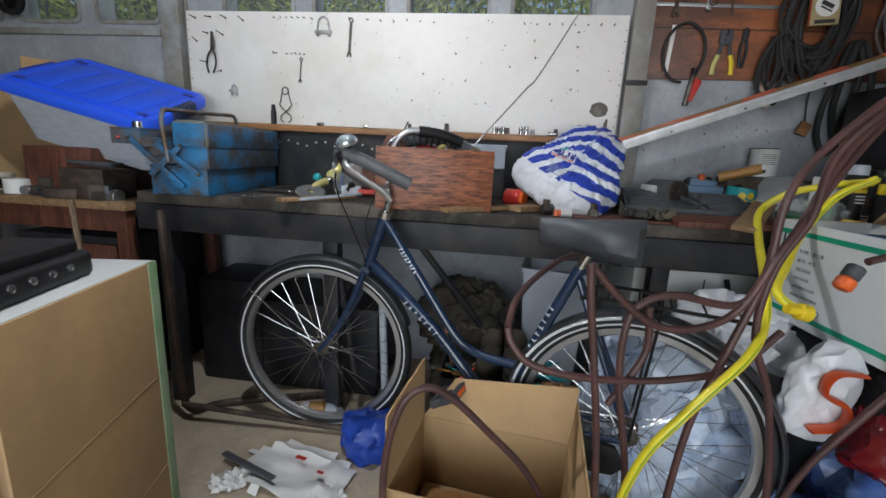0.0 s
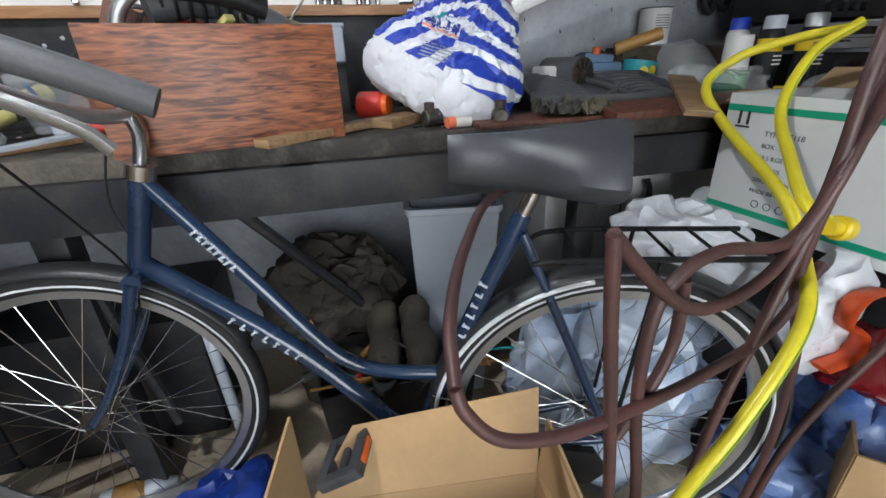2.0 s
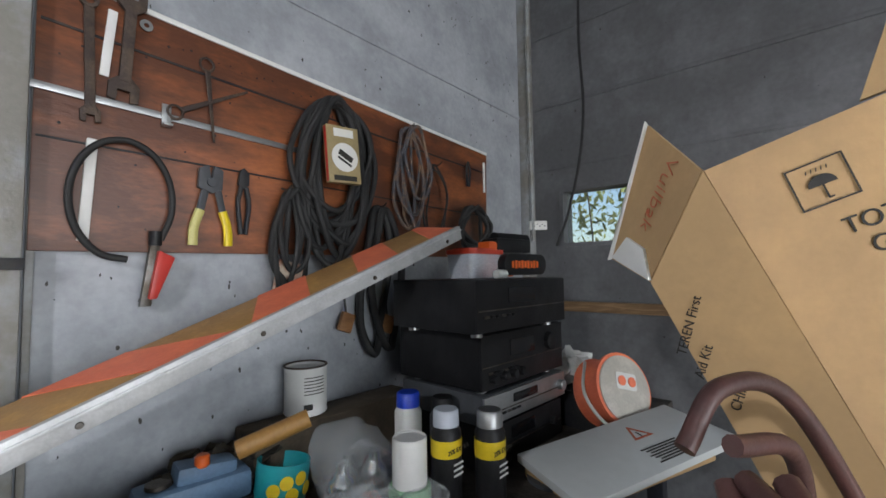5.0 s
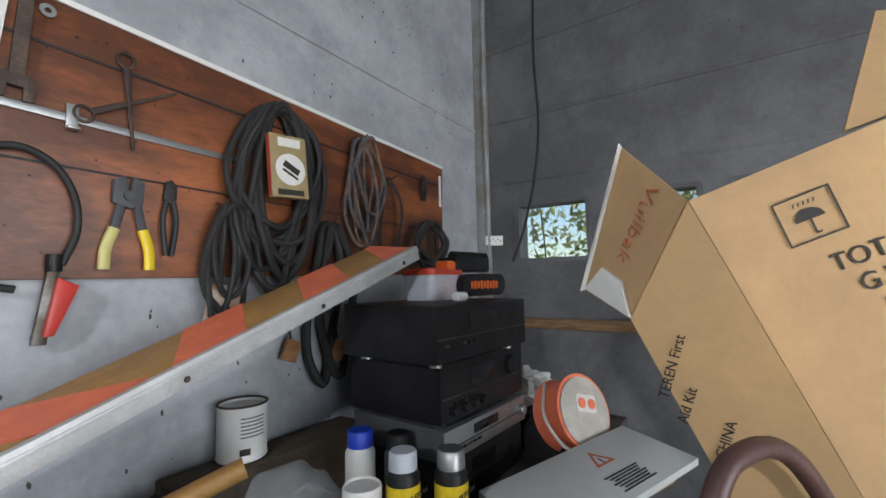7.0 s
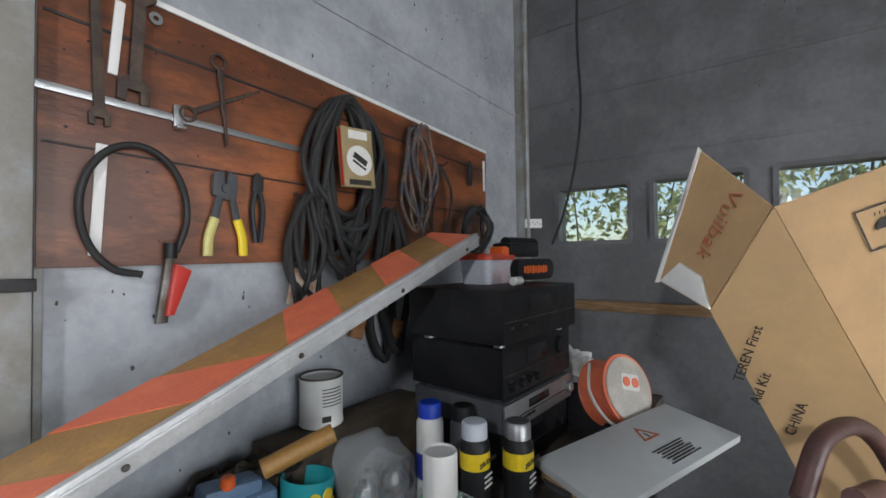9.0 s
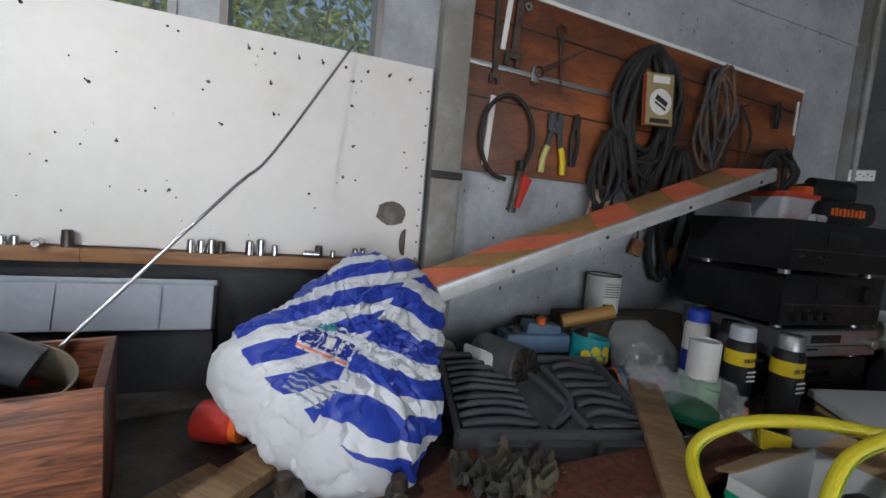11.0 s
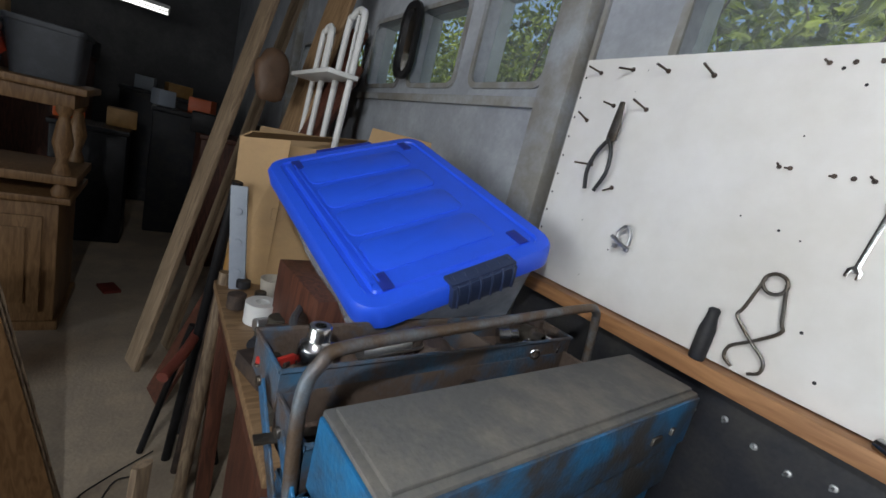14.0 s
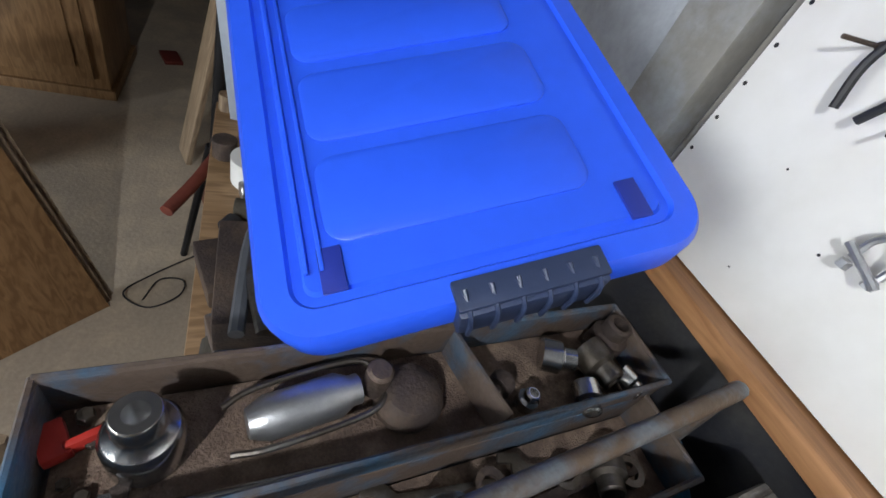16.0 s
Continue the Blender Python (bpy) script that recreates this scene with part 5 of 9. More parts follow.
for i in range(7):
    y = -0.12 + 0.038 * i
    part("recess_wall", tube([(0.075, y, 0.0), (0.12, y + rng.uniform(-.01, .01), 0.008), (0.195, y + rng.uniform(-.01, .01), 0.0)], 0.008, 4, 8), DKGREY, tt)
part("divider", tube([(-0.02, -0.13, 0.004), (0.06, -0.04, 0.008), (0.05, 0.1, 0.006)], 0.009, 5, 8), DKGREY, tt)
part("divider", tube([(0.06, -0.13, 0.004), (0.03, 0.0, 0.006), (-0.02, 0.12, 0.006)], 0.009, 5, 8), DKGREY, tt)
part("floor_insert", roughen(box(0.4, 0.28, 0.014, (0, 0, -0.01), bev=0.003), 0.003, 30), DKGREY, tt)
solid("case_prop", roughen(box(0.3, 0.16, 0.034, bev=0.006), 0.004, 12), BLACKP, "flat dark wooden block under the tool case", "block", pose(0.77, 1.74, BZ + 0.018, 0, 0, -10))

# loose boards and pieces lying on the bench
def board_piece(label, a, b, w, t, material, tilt=0.0, name="wood_offcut"):
    a, b = Vector(a), Vector(b)
    m = axes((a + b) / 2, b - a, Vector((0, 0, 1)).cross(b - a)) @ pose(0, 0, 0, tilt)
    return solid(name, roughen(box((b - a).length, w, t, bev=0.002), 0.0015, 9), material, label, "board", m)


board_piece("worn wooden stick lying across the bench edge", (-0.14, 1.36, 0.923), (0.12, 1.6, 0.923), 0.045, 0.016, TIMBER_Y)
board_piece("thin brown batten sticking out over the bench", (0.78, 1.3, 0.93), (1.03, 1.66, 0.985), 0.07, 0.014, TIMBER_Y, 4)
board_piece("short wooden block on the bench", (0.1, 1.52, 0.925), (0.2, 1.62, 0.925), 0.07, 0.022, TIMBER_Y)
board_piece("dark plywood scrap on the bench", (0.3, 1.5, 0.918), (0.68, 1.52, 0.918), 0.17, 0.01, MAHOG)
board_piece("brown fence paling on the bench edge", (0.62, 1.42, 0.93), (1.1, 1.44, 0.94), 0.09, 0.02, MAHOG, 10)
board_piece("flat wooden slat on the bench end", (-0.74, 1.37, 0.92), (-0.55, 1.62, 0.92), 0.05, 0.012, TIMBER_Y)
board_piece("grey flat slat lying on the bench", (-0.66, 1.37, 0.926), (-0.5, 1.56, 0.94), 0.03, 0.008, GREYPL)

# yellow garden tools and a bag of fittings
yt = thing("hedge_tool", "pale yellow plastic hand tool with a blue knob", "tool", pose(-0.70, 1.72, BZ + 0.06, 0, -10, 86))
part("grip", tube([(-0.16, 0, -0.02), (-0.1, 0, 0), (-0.02, 0, 0.0)], 0.016, 4, 12), PALEYEL, yt)
part("barrel", cyl(0.026, 0.09, (0.04, 0, 0.01), (0, 90, 0), 20, bev=0.006), PALEYEL, yt)
part("body", merged(cyl(0.012, 0.1, (-0.04, 0, 0), (0, 90, 0), 16), cyl(0.018, 0.025, (-0.0, 0, 0), (0, 90, 0), 16)), CHROME, yt, "chromed middle")
part("knob", blob(0.017, 0.017, 0.017, (-0.03, 0.03, 0.02), 3, 0.0), TEAL, yt, "round blue knob")
part("nozzle", cyl(0.012, 0.05, (-0.2, 0, -0.022), (0, 90, 0), 14, bev=0.004), PALEYEL, yt)
part("hose", tube([(0.05, 0, 0.01), (0.12, 0.02, 0.03), (0.17, -0.03, 0.06), (0.25, -0.1, 0.12)], 0.005, 6), RUBBER, yt)
fb = thing("fittings_bag", "clear zip bag of small plastic fittings", "bag", pose(-0.6, 1.69, BZ + 0.075, 40, 0, 20))
pl = part("pouch", roughen(box(0.12, 0.025, 0.16, bev=0.01, seg=3), 0.008, 20), CLEARBAG, fb, "clear polythene pouch")
pl.visible_shadow = False
part("fitting", tube([(-0.03, 0, -0.06), (-0.02, 0, 0), (-0.03, 0.0, 0.06)], 0.004, 4), BLUE, fb, "blue cable tie")
part("fitting", merged(cyl(0.016, 0.02, (0.02, 0, -0.02), (90, 0, 0), 12), cyl(0.012, 0.03, (0.0, 0.004, -0.05), (70, 0, 20), 12)), IRON, fb)
solid("abrasive_disc", lathe([(0.012, 0), (0.056, 0), (0.058, 0.002), (0.056, 0.004), (0.012, 0.004), (0.012, 0)], seg=36), mat("grey_abrasive", (0.12, 0.125, 0.13), 0.8, var=0.2, scale=40), "grey abrasive disc leaning on the bench clutter", "disc", pose(-0.70, 1.55, BZ + 0.024, 22, 0, 30))
solid("small_spanner", spanner(0.09, 0.007, 0.009, 0.004), CHROME, "small double-ended chrome spanner on the bench", "spanner", pose(-0.83, 1.74, BZ + 0.001, 0, 0, -62))
solid("wire_clip", tube([(0, 0, 0.002), (0.03, 0.01, 0.002), (0.06, 0.0, 0.002)], 0.0015, 4, 6), ALU, "bent wire clip on the bench", "clip", pose(-0.86, 1.55, BZ))
rng = random.Random(8)
for i in range(40):
    solid("metal_scrap", box(rng.uniform(0.003, 0.014), rng.uniform(0.002, 0.006), 0.002, bev=0.0006, seg=1), rng.choice((IRON, ALU, RUST, WHITE)), "tiny scrap on the greasy bench", "scrap", pose(rng.uniform(-1.0, -0.45), rng.uniform(1.45, 1.95), BZ + 0.001, 0, 0, rng.uniform(0, 180)), group="scraps on the bench")

board_piece("brown hardboard panel lying against the clutter", (-0.62, 1.8, 0.99), (-0.4, 1.86, 1.0), 0.2, 0.012, MAHOG, 24)
lm = thing("parts_box", "small clear plastic box of screws on the bench", "box", pose(-0.6, 1.76, BZ, 0, 0, 10))
lp_ = part("box_shell", tub(0.09, 0.12, 0.04, 0.004, 0.01, 0.002), CLEARPL, lm, "clear plastic shell", pose(0, 0, 0.045))
lp_.visible_shadow = False
rng = random.Random(12)
for i in range(14):
    part("screw", cyl(0.003, 0.02, (rng.uniform(-0.035, 0.035), rng.uniform(-0.045, 0.045), 0.012), (90, 0, rng.uniform(0, 180)), 6), rng.choice((IRON, ORANGE, PALEYEL)), lm)
sd = thing("screwdriver", "screwdriver with a red handle lying on the bench clutter", "screwdriver", pose(-0.55, 1.69, BZ + 0.022, 0, 0, 8))
part("handle", tube([(0, 0, 0), (0.05, 0, 0), (0.1, 0, 0)], 0.012, 3, 12), RED, sd)
part("shaft", tube([(0.1, 0, 0), (0.19, 0, -0.004)], 0.0035, 1, 8), CHROME, sd)
ch = thing("wood_chisel", "chisel with an orange handle leaning on the back board", "chisel", pose(-0.45, 1.95, BZ + 0.12, 0, 28, -20))
part("handle", tube([(-0.03, 0, 0), (0.04, 0, 0), (0.09, 0, 0)], 0.014, 3, 12), ORANGE, ch)
part("blade", box(0.08, 0.018, 0.004, (-0.07, 0, 0), bev=0.001), CHROME, ch)
for k, (x, y, sx, sy) in enumerate(((-0.86, 1.86, 0.11, 0.05), (-0.9, 1.66, 0.13, 0.05), (-0.78, 1.62, 0.05, 0.04), (-0.98, 1.55, 0.06, 0.03))):
    part("oil_stain", prism([(sx * math.cos(a) * (1 + 0.5 * noise.noise(Vector((math.cos(a) * 1.6, math.sin(a) * 1.6, k))) + 0.3 * noise.noise(Vector((math.cos(a) * 5, math.sin(a) * 5, k)))), sy * math.sin(a) * (1 + 0.5 * noise.noise(Vector((math.cos(a) * 1.6, math.sin(a) * 1.6, k))) + 0.3 * noise.noise(Vector((math.cos(a) * 5, math.sin(a) * 5, k))))) for a in [i * math.pi / 36 for i in range(72)]], 0.0006, (x, y, BZ + 0.0006)), mat("oil_soaked_wood", (0.016, 0.014, 0.013), 0.4, var=0.3, scale=14) if k == 0 else bpy.data.materials["oil_soaked_wood"], bench, "dark oil stain" if k == 0 else "")

# sockets standing on the ledge
for i, (x, r, h) in enumerate([(-0.402, .009, .028), (-0.352, .008, .018), (-0.33, .008, .02), (-0.31, .008, .02), (-0.225, .011, .036), (0.0, .009, .03), (0.021, .009, .03), (0.042, .01, .032), (0.062, .009, .028), (0.122, .01, .034), (0.147, .011, .038), (0.178, .008, .026), (0.28, .01, .03), (0.315, .007, .02), (0.37, .008, .028), (0.39, .008, .03), (0.255, .007, .016)]):
    solid("socket", socket(r, h, 0.92), CHROME if i % 4 else IRON, "small chrome socket standing on the pine ledge", "socket", pose(x, 2.0, 1.2135), group="sockets on the ledge")
for x, rz in ((-0.27, 12), (0.245, 80), (-0.86, 60), (-0.62, 20)):
    solid("socket", socket(0.009, 0.04, 0.9), CHROME, "chrome socket lying on the pine ledge", "socket", pose(x, 2.0, 1.222, 90, 0, rz), group="sockets on the ledge")
solid("centre_punch", lathe([(0, 0), (0.012, 0), (0.013, 0.004), (0.013, 0.055), (0.009, 0.075), (0.009, 0.09), (0.006, 0.093), (0, 0.093)], seg=18), BLACKP, "blackened steel punch standing on the pine ledge", "punch", pose(-1.09, 2.0, 1.2135))

# tools hung on the white board
pl = thing("combination_pliers", "dark long-nosed pliers hung on nails", "pliers", pose(-1.402, 2.0, 1.545, 90, 0, 0))
part("jaw", prism([(-0.004, 0.0), (0.012, 0.01), (0.012, 0.04), (0.005, 0.088), (-0.003, 0.088), (-0.008, 0.04), (-0.01, 0.012)], 0.007, (0.01, 0.0, 0), bev=0.0015), IRON, pl)
for s in (-1, 1):
    part("handle", tube([(0.008, 0.012, 0.004), (0.004 + 0.018 * s, -0.02, 0.004), (0.0 + 0.024 * s, -0.06, 0.004), (-0.004 + 0.012 * s, -0.1, 0.004)], 0.0045, 5, 8), BLACKP, pl)
cp = thing("spring_calipers", "old steel spring calipers hung on the board", "calipers", pose(-1.03, 2.012, 1.288, 90, 0, 0))
part("spring", ring_mesh(circle(0.016, 0, 0.0028, 8), 24), IRON, cp, m=pose(0, 0.085, 0.003))
for s in (-1, 1):
    part("leg", tube([(0.014 * s, 0.09, 0.003), (0.026 * s, 0.035, 0.003), (0.03 * s, 0.018, 0.003), (0.0, -0.012, 0.003), (-0.024 * s, -0.032, 0.003), (-0.026 * s, -0.052, 0.003), (-0.012 * s, -0.062, 0.003)], 0.0026, 4, 8), IRON, cp)
uc = thing("exhaust_clamp", "galvanised u-bolt clamp hung on the board", "clamp", pose(-0.831, 2.008, 1.665, 90, 0, 0))
part("bolt", tube([(-0.028, -0.04, 0), (-0.028, 0.0, 0), (-0.02, 0.03, 0), (0.0, 0.042, 0), (0.02, 0.03, 0), (0.028, 0.0, 0), (0.028, -0.04, 0)], 0.0045, 5, 8), ALU, uc)
part("saddle", box(0.084, 0.014, 0.012, (0, -0.024, 0), bev=0.003), ALU, uc)
for s in (-1, 1):
    part("nut", cyl(0.008, 0.01, (0.028 * s, -0.032, 0), (90, 0, 0), 6), ALU, uc)
solid("ring_spanner", spanner(0.15, 0.012, 0.011, 0.006), IRON, "dark ring spanner hung on the board", "spanner", pose(-0.702, 2.018, 1.62, 90, 0, 0) @ pose(0, 0, 0, 0, 0, -4))
solid("small_spanner", spanner(0.1, 0.007, 0.009, 0.004), CHROME, "small bright spanner hung on the board", "spanner", pose(-0.95, 2.018, 1.47, 90, 0, 0) @ pose(0, 0, 0, 0, 0, -5))
sh = thing("shackle", "small galvanised wire clamp hung on a nail", "shackle", pose(-1.292, 2.0, 1.368, 90, 0, 0))
part("bow", tube([(-0.014, -0.012, 0), (-0.013, 0.01, 0), (0, 0.024, 0), (0.013, 0.01, 0), (0.014, -0.012, 0)], 0.0035, 5, 8), ALU, sh)
part("bar", tube([(-0.024, -0.002, 0.004), (0.02, -0.02, 0.004)], 0.004, 1, 8), ALU, sh)
for s in (-1, 1):
    part("nut", cyl(0.006, 0.008, (0.013 * s, -0.016, 0), (90, 0, 0), 6), ALU, sh)

# ---- tools on the brown panel ----
PY = 2.036


def hung(name, label, category, x, z, y=PY):
    """A thing hung flat on the wall: local x across, y up, z out of the wall."""
    return thing(name, label, category, pose(x, y, z, 90, 0, 0))


solid("large_spanner", spanner(0.225, 0.016, 0.016, 0.008), RUST, "large rusty ring spanner hung on the panel", "spanner", pose(0.73, PY, 1.858, 90, 0, 0) @ pose(0, 0, 0, 0, 0, 2))
big = merged(spanner(0.19, 0.02, 0.026, 0.009, False))
big2 = spanner(0.19, 0.02, 0.026, 0.009, False)
bmesh.ops.rotate(big2, cent=(0, 0, 0), matrix=Matrix.Rotation(math.pi, 3, "Z"), verts=big2.verts)
bmesh.ops.translate(big2, vec=(0, 0, 0.0015), verts=big2.verts)
solid("large_spanner", merged(big, big2), RUST, "large rusty open-ended spanner hung on the panel", "spanner", pose(0.79, PY, 1.905, 90, 0, 0) @ pose(0, 0, 0, 0, 0, -3))
sc = hung("tin_snips", "old rusty scissors-like shears hung open on the panel", "shears", 0.953, 1.82)
for (rx, rz), (tx, tz) in (((-0.012, 0.1), (0.006, -0.08)), ((-0.075, -0.03), (0.082, 0.065))):
    part("finger_ring", ring_mesh(circle(0.015, 0, 0.003, 8), 24), RUST, sc, m=pose(rx, rz, 0.004))
    v = Vector((tx - rx, tz - rz, 0)).normalized()
    part("blade", tube([(rx + v.x * 0.015, rz + v.y * 0.015, 0.004), ((rx + tx) / 2, (rz + tz) / 2, 0.004), (tx, tz, 0.004)], 0.007, 3, 8, r_end=0.003, flat=0.5), RUST, sc)
lp = hung("cable_loop", "black cable hoop ending in a red battery clamp", "cable", 0.79, 1.585)
part("hoop", tube([(0.085 * math.cos(a), 0.12 * math.sin(a), 0.01) for a in [i * 0.55 - 0.7 for i in range(11)]], 0.0065, 6, 10), RUBBER, lp)
part("clamp_jaw", prism([(0.05, -0.06), (0.066, -0.06), (0.05, -0.215), (0.03, -0.215)], 0.014, bev=0.002), IRON, lp, "steel battery clamp jaw")
part("clamp_grip", prism([(0.058, -0.1), (0.088, -0.115), (0.056, -0.2), (0.042, -0.2)], 0.016, (0, 0, 0.012), bev=0.003), RED, lp, "red clamp grip")
part("lug", cyl(0.012, 0.03, (0.055, -0.06, 0.01), (90, 0, 0), 14), BLACK, lp)
bc = hung("crimping_pliers", "grey cable cutters with worn yellow handles", "pliers", 0.955, 1.6)
part("head", merged(prism([(-0.03, 0.03), (-0.028, 0.075), (-0.008, 0.085), (-0.002, 0.05), (0.004, 0.085), (0.024, 0.075), (0.022, 0.03), (0.0, 0.02)], 0.012, bev=0.002), cyl(0.01, 0.018, (-0.003, 0.045, -0.001), seg=16)), DKGREY, bc)
for s in (-1, 1):
    part("arm", tube([(0.012 * s, 0.035, 0.006), (0.024 * s, -0.02, 0.006)], 0.009, 3, 8, flat=0.6), DKGREY, bc)
    part("sleeve", tube([(0.024 * s, -0.02, 0.006), (0.036 * s, -0.06, 0.006), (0.038 * s, -0.1, 0.006)], 0.0105, 5, 10, flat=0.7), YELLOW if s > 0 else PALEYEL, bc, "yellow plastic sleeve")
wp = hung("pincers", "small black iron pincers", "pliers", 1.028, 1.61)
part("head", prism([(-0.014, 0.04), (-0.01, 0.075), (0.0, 0.082), (0.012, 0.07), (0.012, 0.04), (0, 0.03)], 0.011, bev=0.002), BLACKP, wp)
for s in (-1, 1):
    part("handle", tube([(0.006 * s, 0.035, 0.005), (0.013 * s, -0.01, 0.005), (0.005 * s, -0.08, 0.005)], 0.006, 5, 8), BLACKP, wp)
solid("washer", lathe([(0.005, 0), (0.012, 0), (0.012, 0.002), (0.005, 0.002), (0.005, 0)], seg=18), ALU, "galvanised washer nailed to the panel", "washer", pose(0.822, PY, 1.962, 90, 0, 0))


def hank(name, label, x, z, loops, material, r, seed, y=PY - 0.02):
    """Loops of belt or cable hung from one nail."""
    h = hung(name, label, "cable", x, z, y)
    rg = random.Random(seed)
    for i, (w, d) in enumerate(loops):
        ox, oz = rg.uniform(-0.02, 0.02), 0.006 * (i % 4)
        k = rg.uniform(-0.25, 0.25)
        pts = []
        for j in range(14):
            a = 2 * math.pi * j / 14 + math.pi / 2
            xx, yy = math.cos(a), math.sin(a)
            pts.append((ox + w * xx * (1 + 0.12 * math.sin(2 * a + k)) + k * 0.06 * (1 - yy), -d + d * yy * (1 if yy > 0 else 1) + 0.008 * rg.uniform(-1, 1), oz + 0.01 * math.sin(3 * a + i)))
        part("loop", tube(pts, r * rg.uniform(0.85, 1.15), 5, 8, closed=True), material, h)
    part("hook", tube([(0, 0.012, -0.02), (0, 0.004, 0.012), (0, 0.014, 0.03)], 0.003, 4, 6), RUST, h)
    return h


hank("drive_belts", "thick bundle of black rubber belts hung on a nail", 1.27, 1.925, [(0.1, 0.19), (0.115, 0.2), (0.09, 0.21), (0.08, 0.22), (0.1, 0.17), (0.12, 0.18), (0.07, 0.235), (0.11, 0.155), (0.06, 0.25), (0.13, 0.16), (0.085, 0.2)], RUBBER, 0.0085, 1)
hank("rubber_hoop", "looped black rubber belts hung low on the panel", 1.13, 1.645, [(0.03, 0.13), (0.035, 0.12), (0.026, 0.135), (0.04, 0.105)], RUBBER, 0.007, 2)
hank("cord_hank", "loops of brown and grey cord hung on a nail", 1.58, 1.925, [(0.055, 0.17), (0.065, 0.15), (0.04, 0.175), (0.06, 0.12), (0.03, 0.16)], mat("brown_cord", (0.2, 0.12, 0.07), 0.8, var=0.3, scale=20, col2=(0.06, 0.06, 0.07)), 0.0055, 3)
hank("black_belt", "wide black belt hanging down the wall", 1.46, 1.64, [(0.05, 0.225), (0.055, 0.222)], RUBBER, 0.011, 4, PY - 0.01)
hank("cable_coil", "black cable coil with a white tag by the corner", 1.9, 1.68, [(0.08, 0.075), (0.09, 0.08), (0.075, 0.07), (0.085, 0.085), (0.07, 0.08)], RUBBER, 0.008, 6, 1.985)
hank("cable_loop", "thin dark cord hung beside the belts", 1.72, 1.82, [(0.05, 0.15), (0.055, 0.14)], RUBBER, 0.004, 8)
solid("pliers_hung", merged(tube([(0, 0.04, 0), (0.012, 0, 0), (0.004, -0.06, 0)], 0.005, 4), tube([(0, 0.04, 0), (-0.012, 0, 0), (-0.004, -0.06, 0)], 0.005, 4)), BLACKP, "small dark pliers hung near the corner", "pliers", pose(1.93, PY - 0.01, 1.84, 90, 0, 0))
pk = thing("belt_packet", "yellowed card packet with a round white panel", "packet", axes((1.262, 1.955, 1.757), (0.985, -0.1, 0.05), (0.02, 0.05, 1)))
part("sleeve", box(0.098, 0.158, 0.02, (0, 0, 0), bev=0.002), mat("gold_card", (0.36, 0.28, 0.14), 0.5, var=0.15, scale=12), pk)
part("white_disc", prism([(0.04 * math.cos(i * math.pi / 14), 0.04 * math.sin(i * math.pi / 14)) for i in range(28)], 0.001, (0.002, -0.008, 0.0102)), PAPER, pk, "round white panel")
part("printed_belt", merged(box(0.046, 0.016, 0.001, (0.004, -0.004, 0.0118), (0, 0, -30), bev=0), box(0.046, 0.006, 0.001, (0.0, -0.02, 0.0118), (0, 0, -30), bev=0)), INK, pk, "dark picture of a belt")
part("white_label", box(0.06, 0.022, 0.001, (0.002, 0.06, 0.0107), bev=0), PAPER, pk)
part("print_bar", box(0.07, 0.014, 0.001, (0, -0.066, 0.0107), bev=0), INK, pk, "dark bar of print")
part("red_edge", box(0.0015, 0.15, 0.01, (-0.0498, 0, 0.002), bev=0.001), RED, pk)
solid("red_packet", box(0.07, 0.012, 0.09, bev=0.002), mat("red_white_card", (0.42, 0.12, 0.06), 0.5, var=0.3, scale=30, col2=(0.6, 0.5, 0.4)), "small red printed packet hung on the wall", "packet", pose(1.14, 2.02, 1.42, 0, 12, 0))
for x, z in ((1.33, 1.29), (1.49, 1.27)):
    tg = thing("cord_end", "cord with a small brown wooden tag hanging on the wall", "tag", pose(x, 2.03, z))
    part("cord", tube([(0, 0, 0.25), (-0.01, 0, 0.12), (0, 0, 0.02)], 0.004, 4, 6), RUBBER, tg)
    part("tag", box(0.045, 0.015, 0.055, (0, 0, 0), (0, 20, 0), bev=0.003), TIMBER, tg)
sk = thing("socket_outlet", "small white twin socket box on the corner post", "socket outlet", pose(2.43, 1.985, 1.655, 0, 0, -50))
part("body", box(0.085, 0.03, 0.045, bev=0.005), WHITE, sk)
for i in range(6):
    part("hole", cyl(0.003, 0.002, (-0.03 + 0.012 * i, -0.0148, 0.004 * (-1) ** i), (90, 0, 0), 8), INK, sk)

# ---- painted board leaning over the bench ----
P0, P1 = Vector((0.515, 1.755, 1.18)), Vector((1.46, 1.71, 1.542))
pd_ = (P1 - P0)
pk_m = axes(P0, pd_, Vector((-0.1, 1, 0.05)))
pb = thing("painted_board", "long aluminium-edged board with orange and ochre chevrons", "board", pk_m)
ln = pd_.length
part("core", box(ln, 0.15, 0.018, (ln / 2, 0.075, 0.0), bev=0.002), mat("light_ochre_paint", (0.54, 0.3, 0.08), 0.5, var=0.22, scale=9, col2=(0.36, 0.2, 0.07), stain=0.5), pb, "ochre painted board")
EDGE = mat("pale_anodised_strip", (0.56, 0.57, 0.58), 0.45, 0.35, var=0.14, scale=14)
part("edge_strip", merged(box(ln, 0.012, 0.036, (ln / 2, -0.004, -0.003), bev=0.002), box(ln, 0.004, 0.006, (ln / 2, -0.011, 0.004), bev=0.001)), EDGE, pb, "pale aluminium edge strip")
for x in (0.18, 0.44, 0.7, 0.95):
    part("screw_head", lathe([(0, 0), (0.005, 0), (0.004, 0.002), (0, 0.0022)], (x, -0.013, -0.008), (90, 0, 0), 10), IRON, pb)
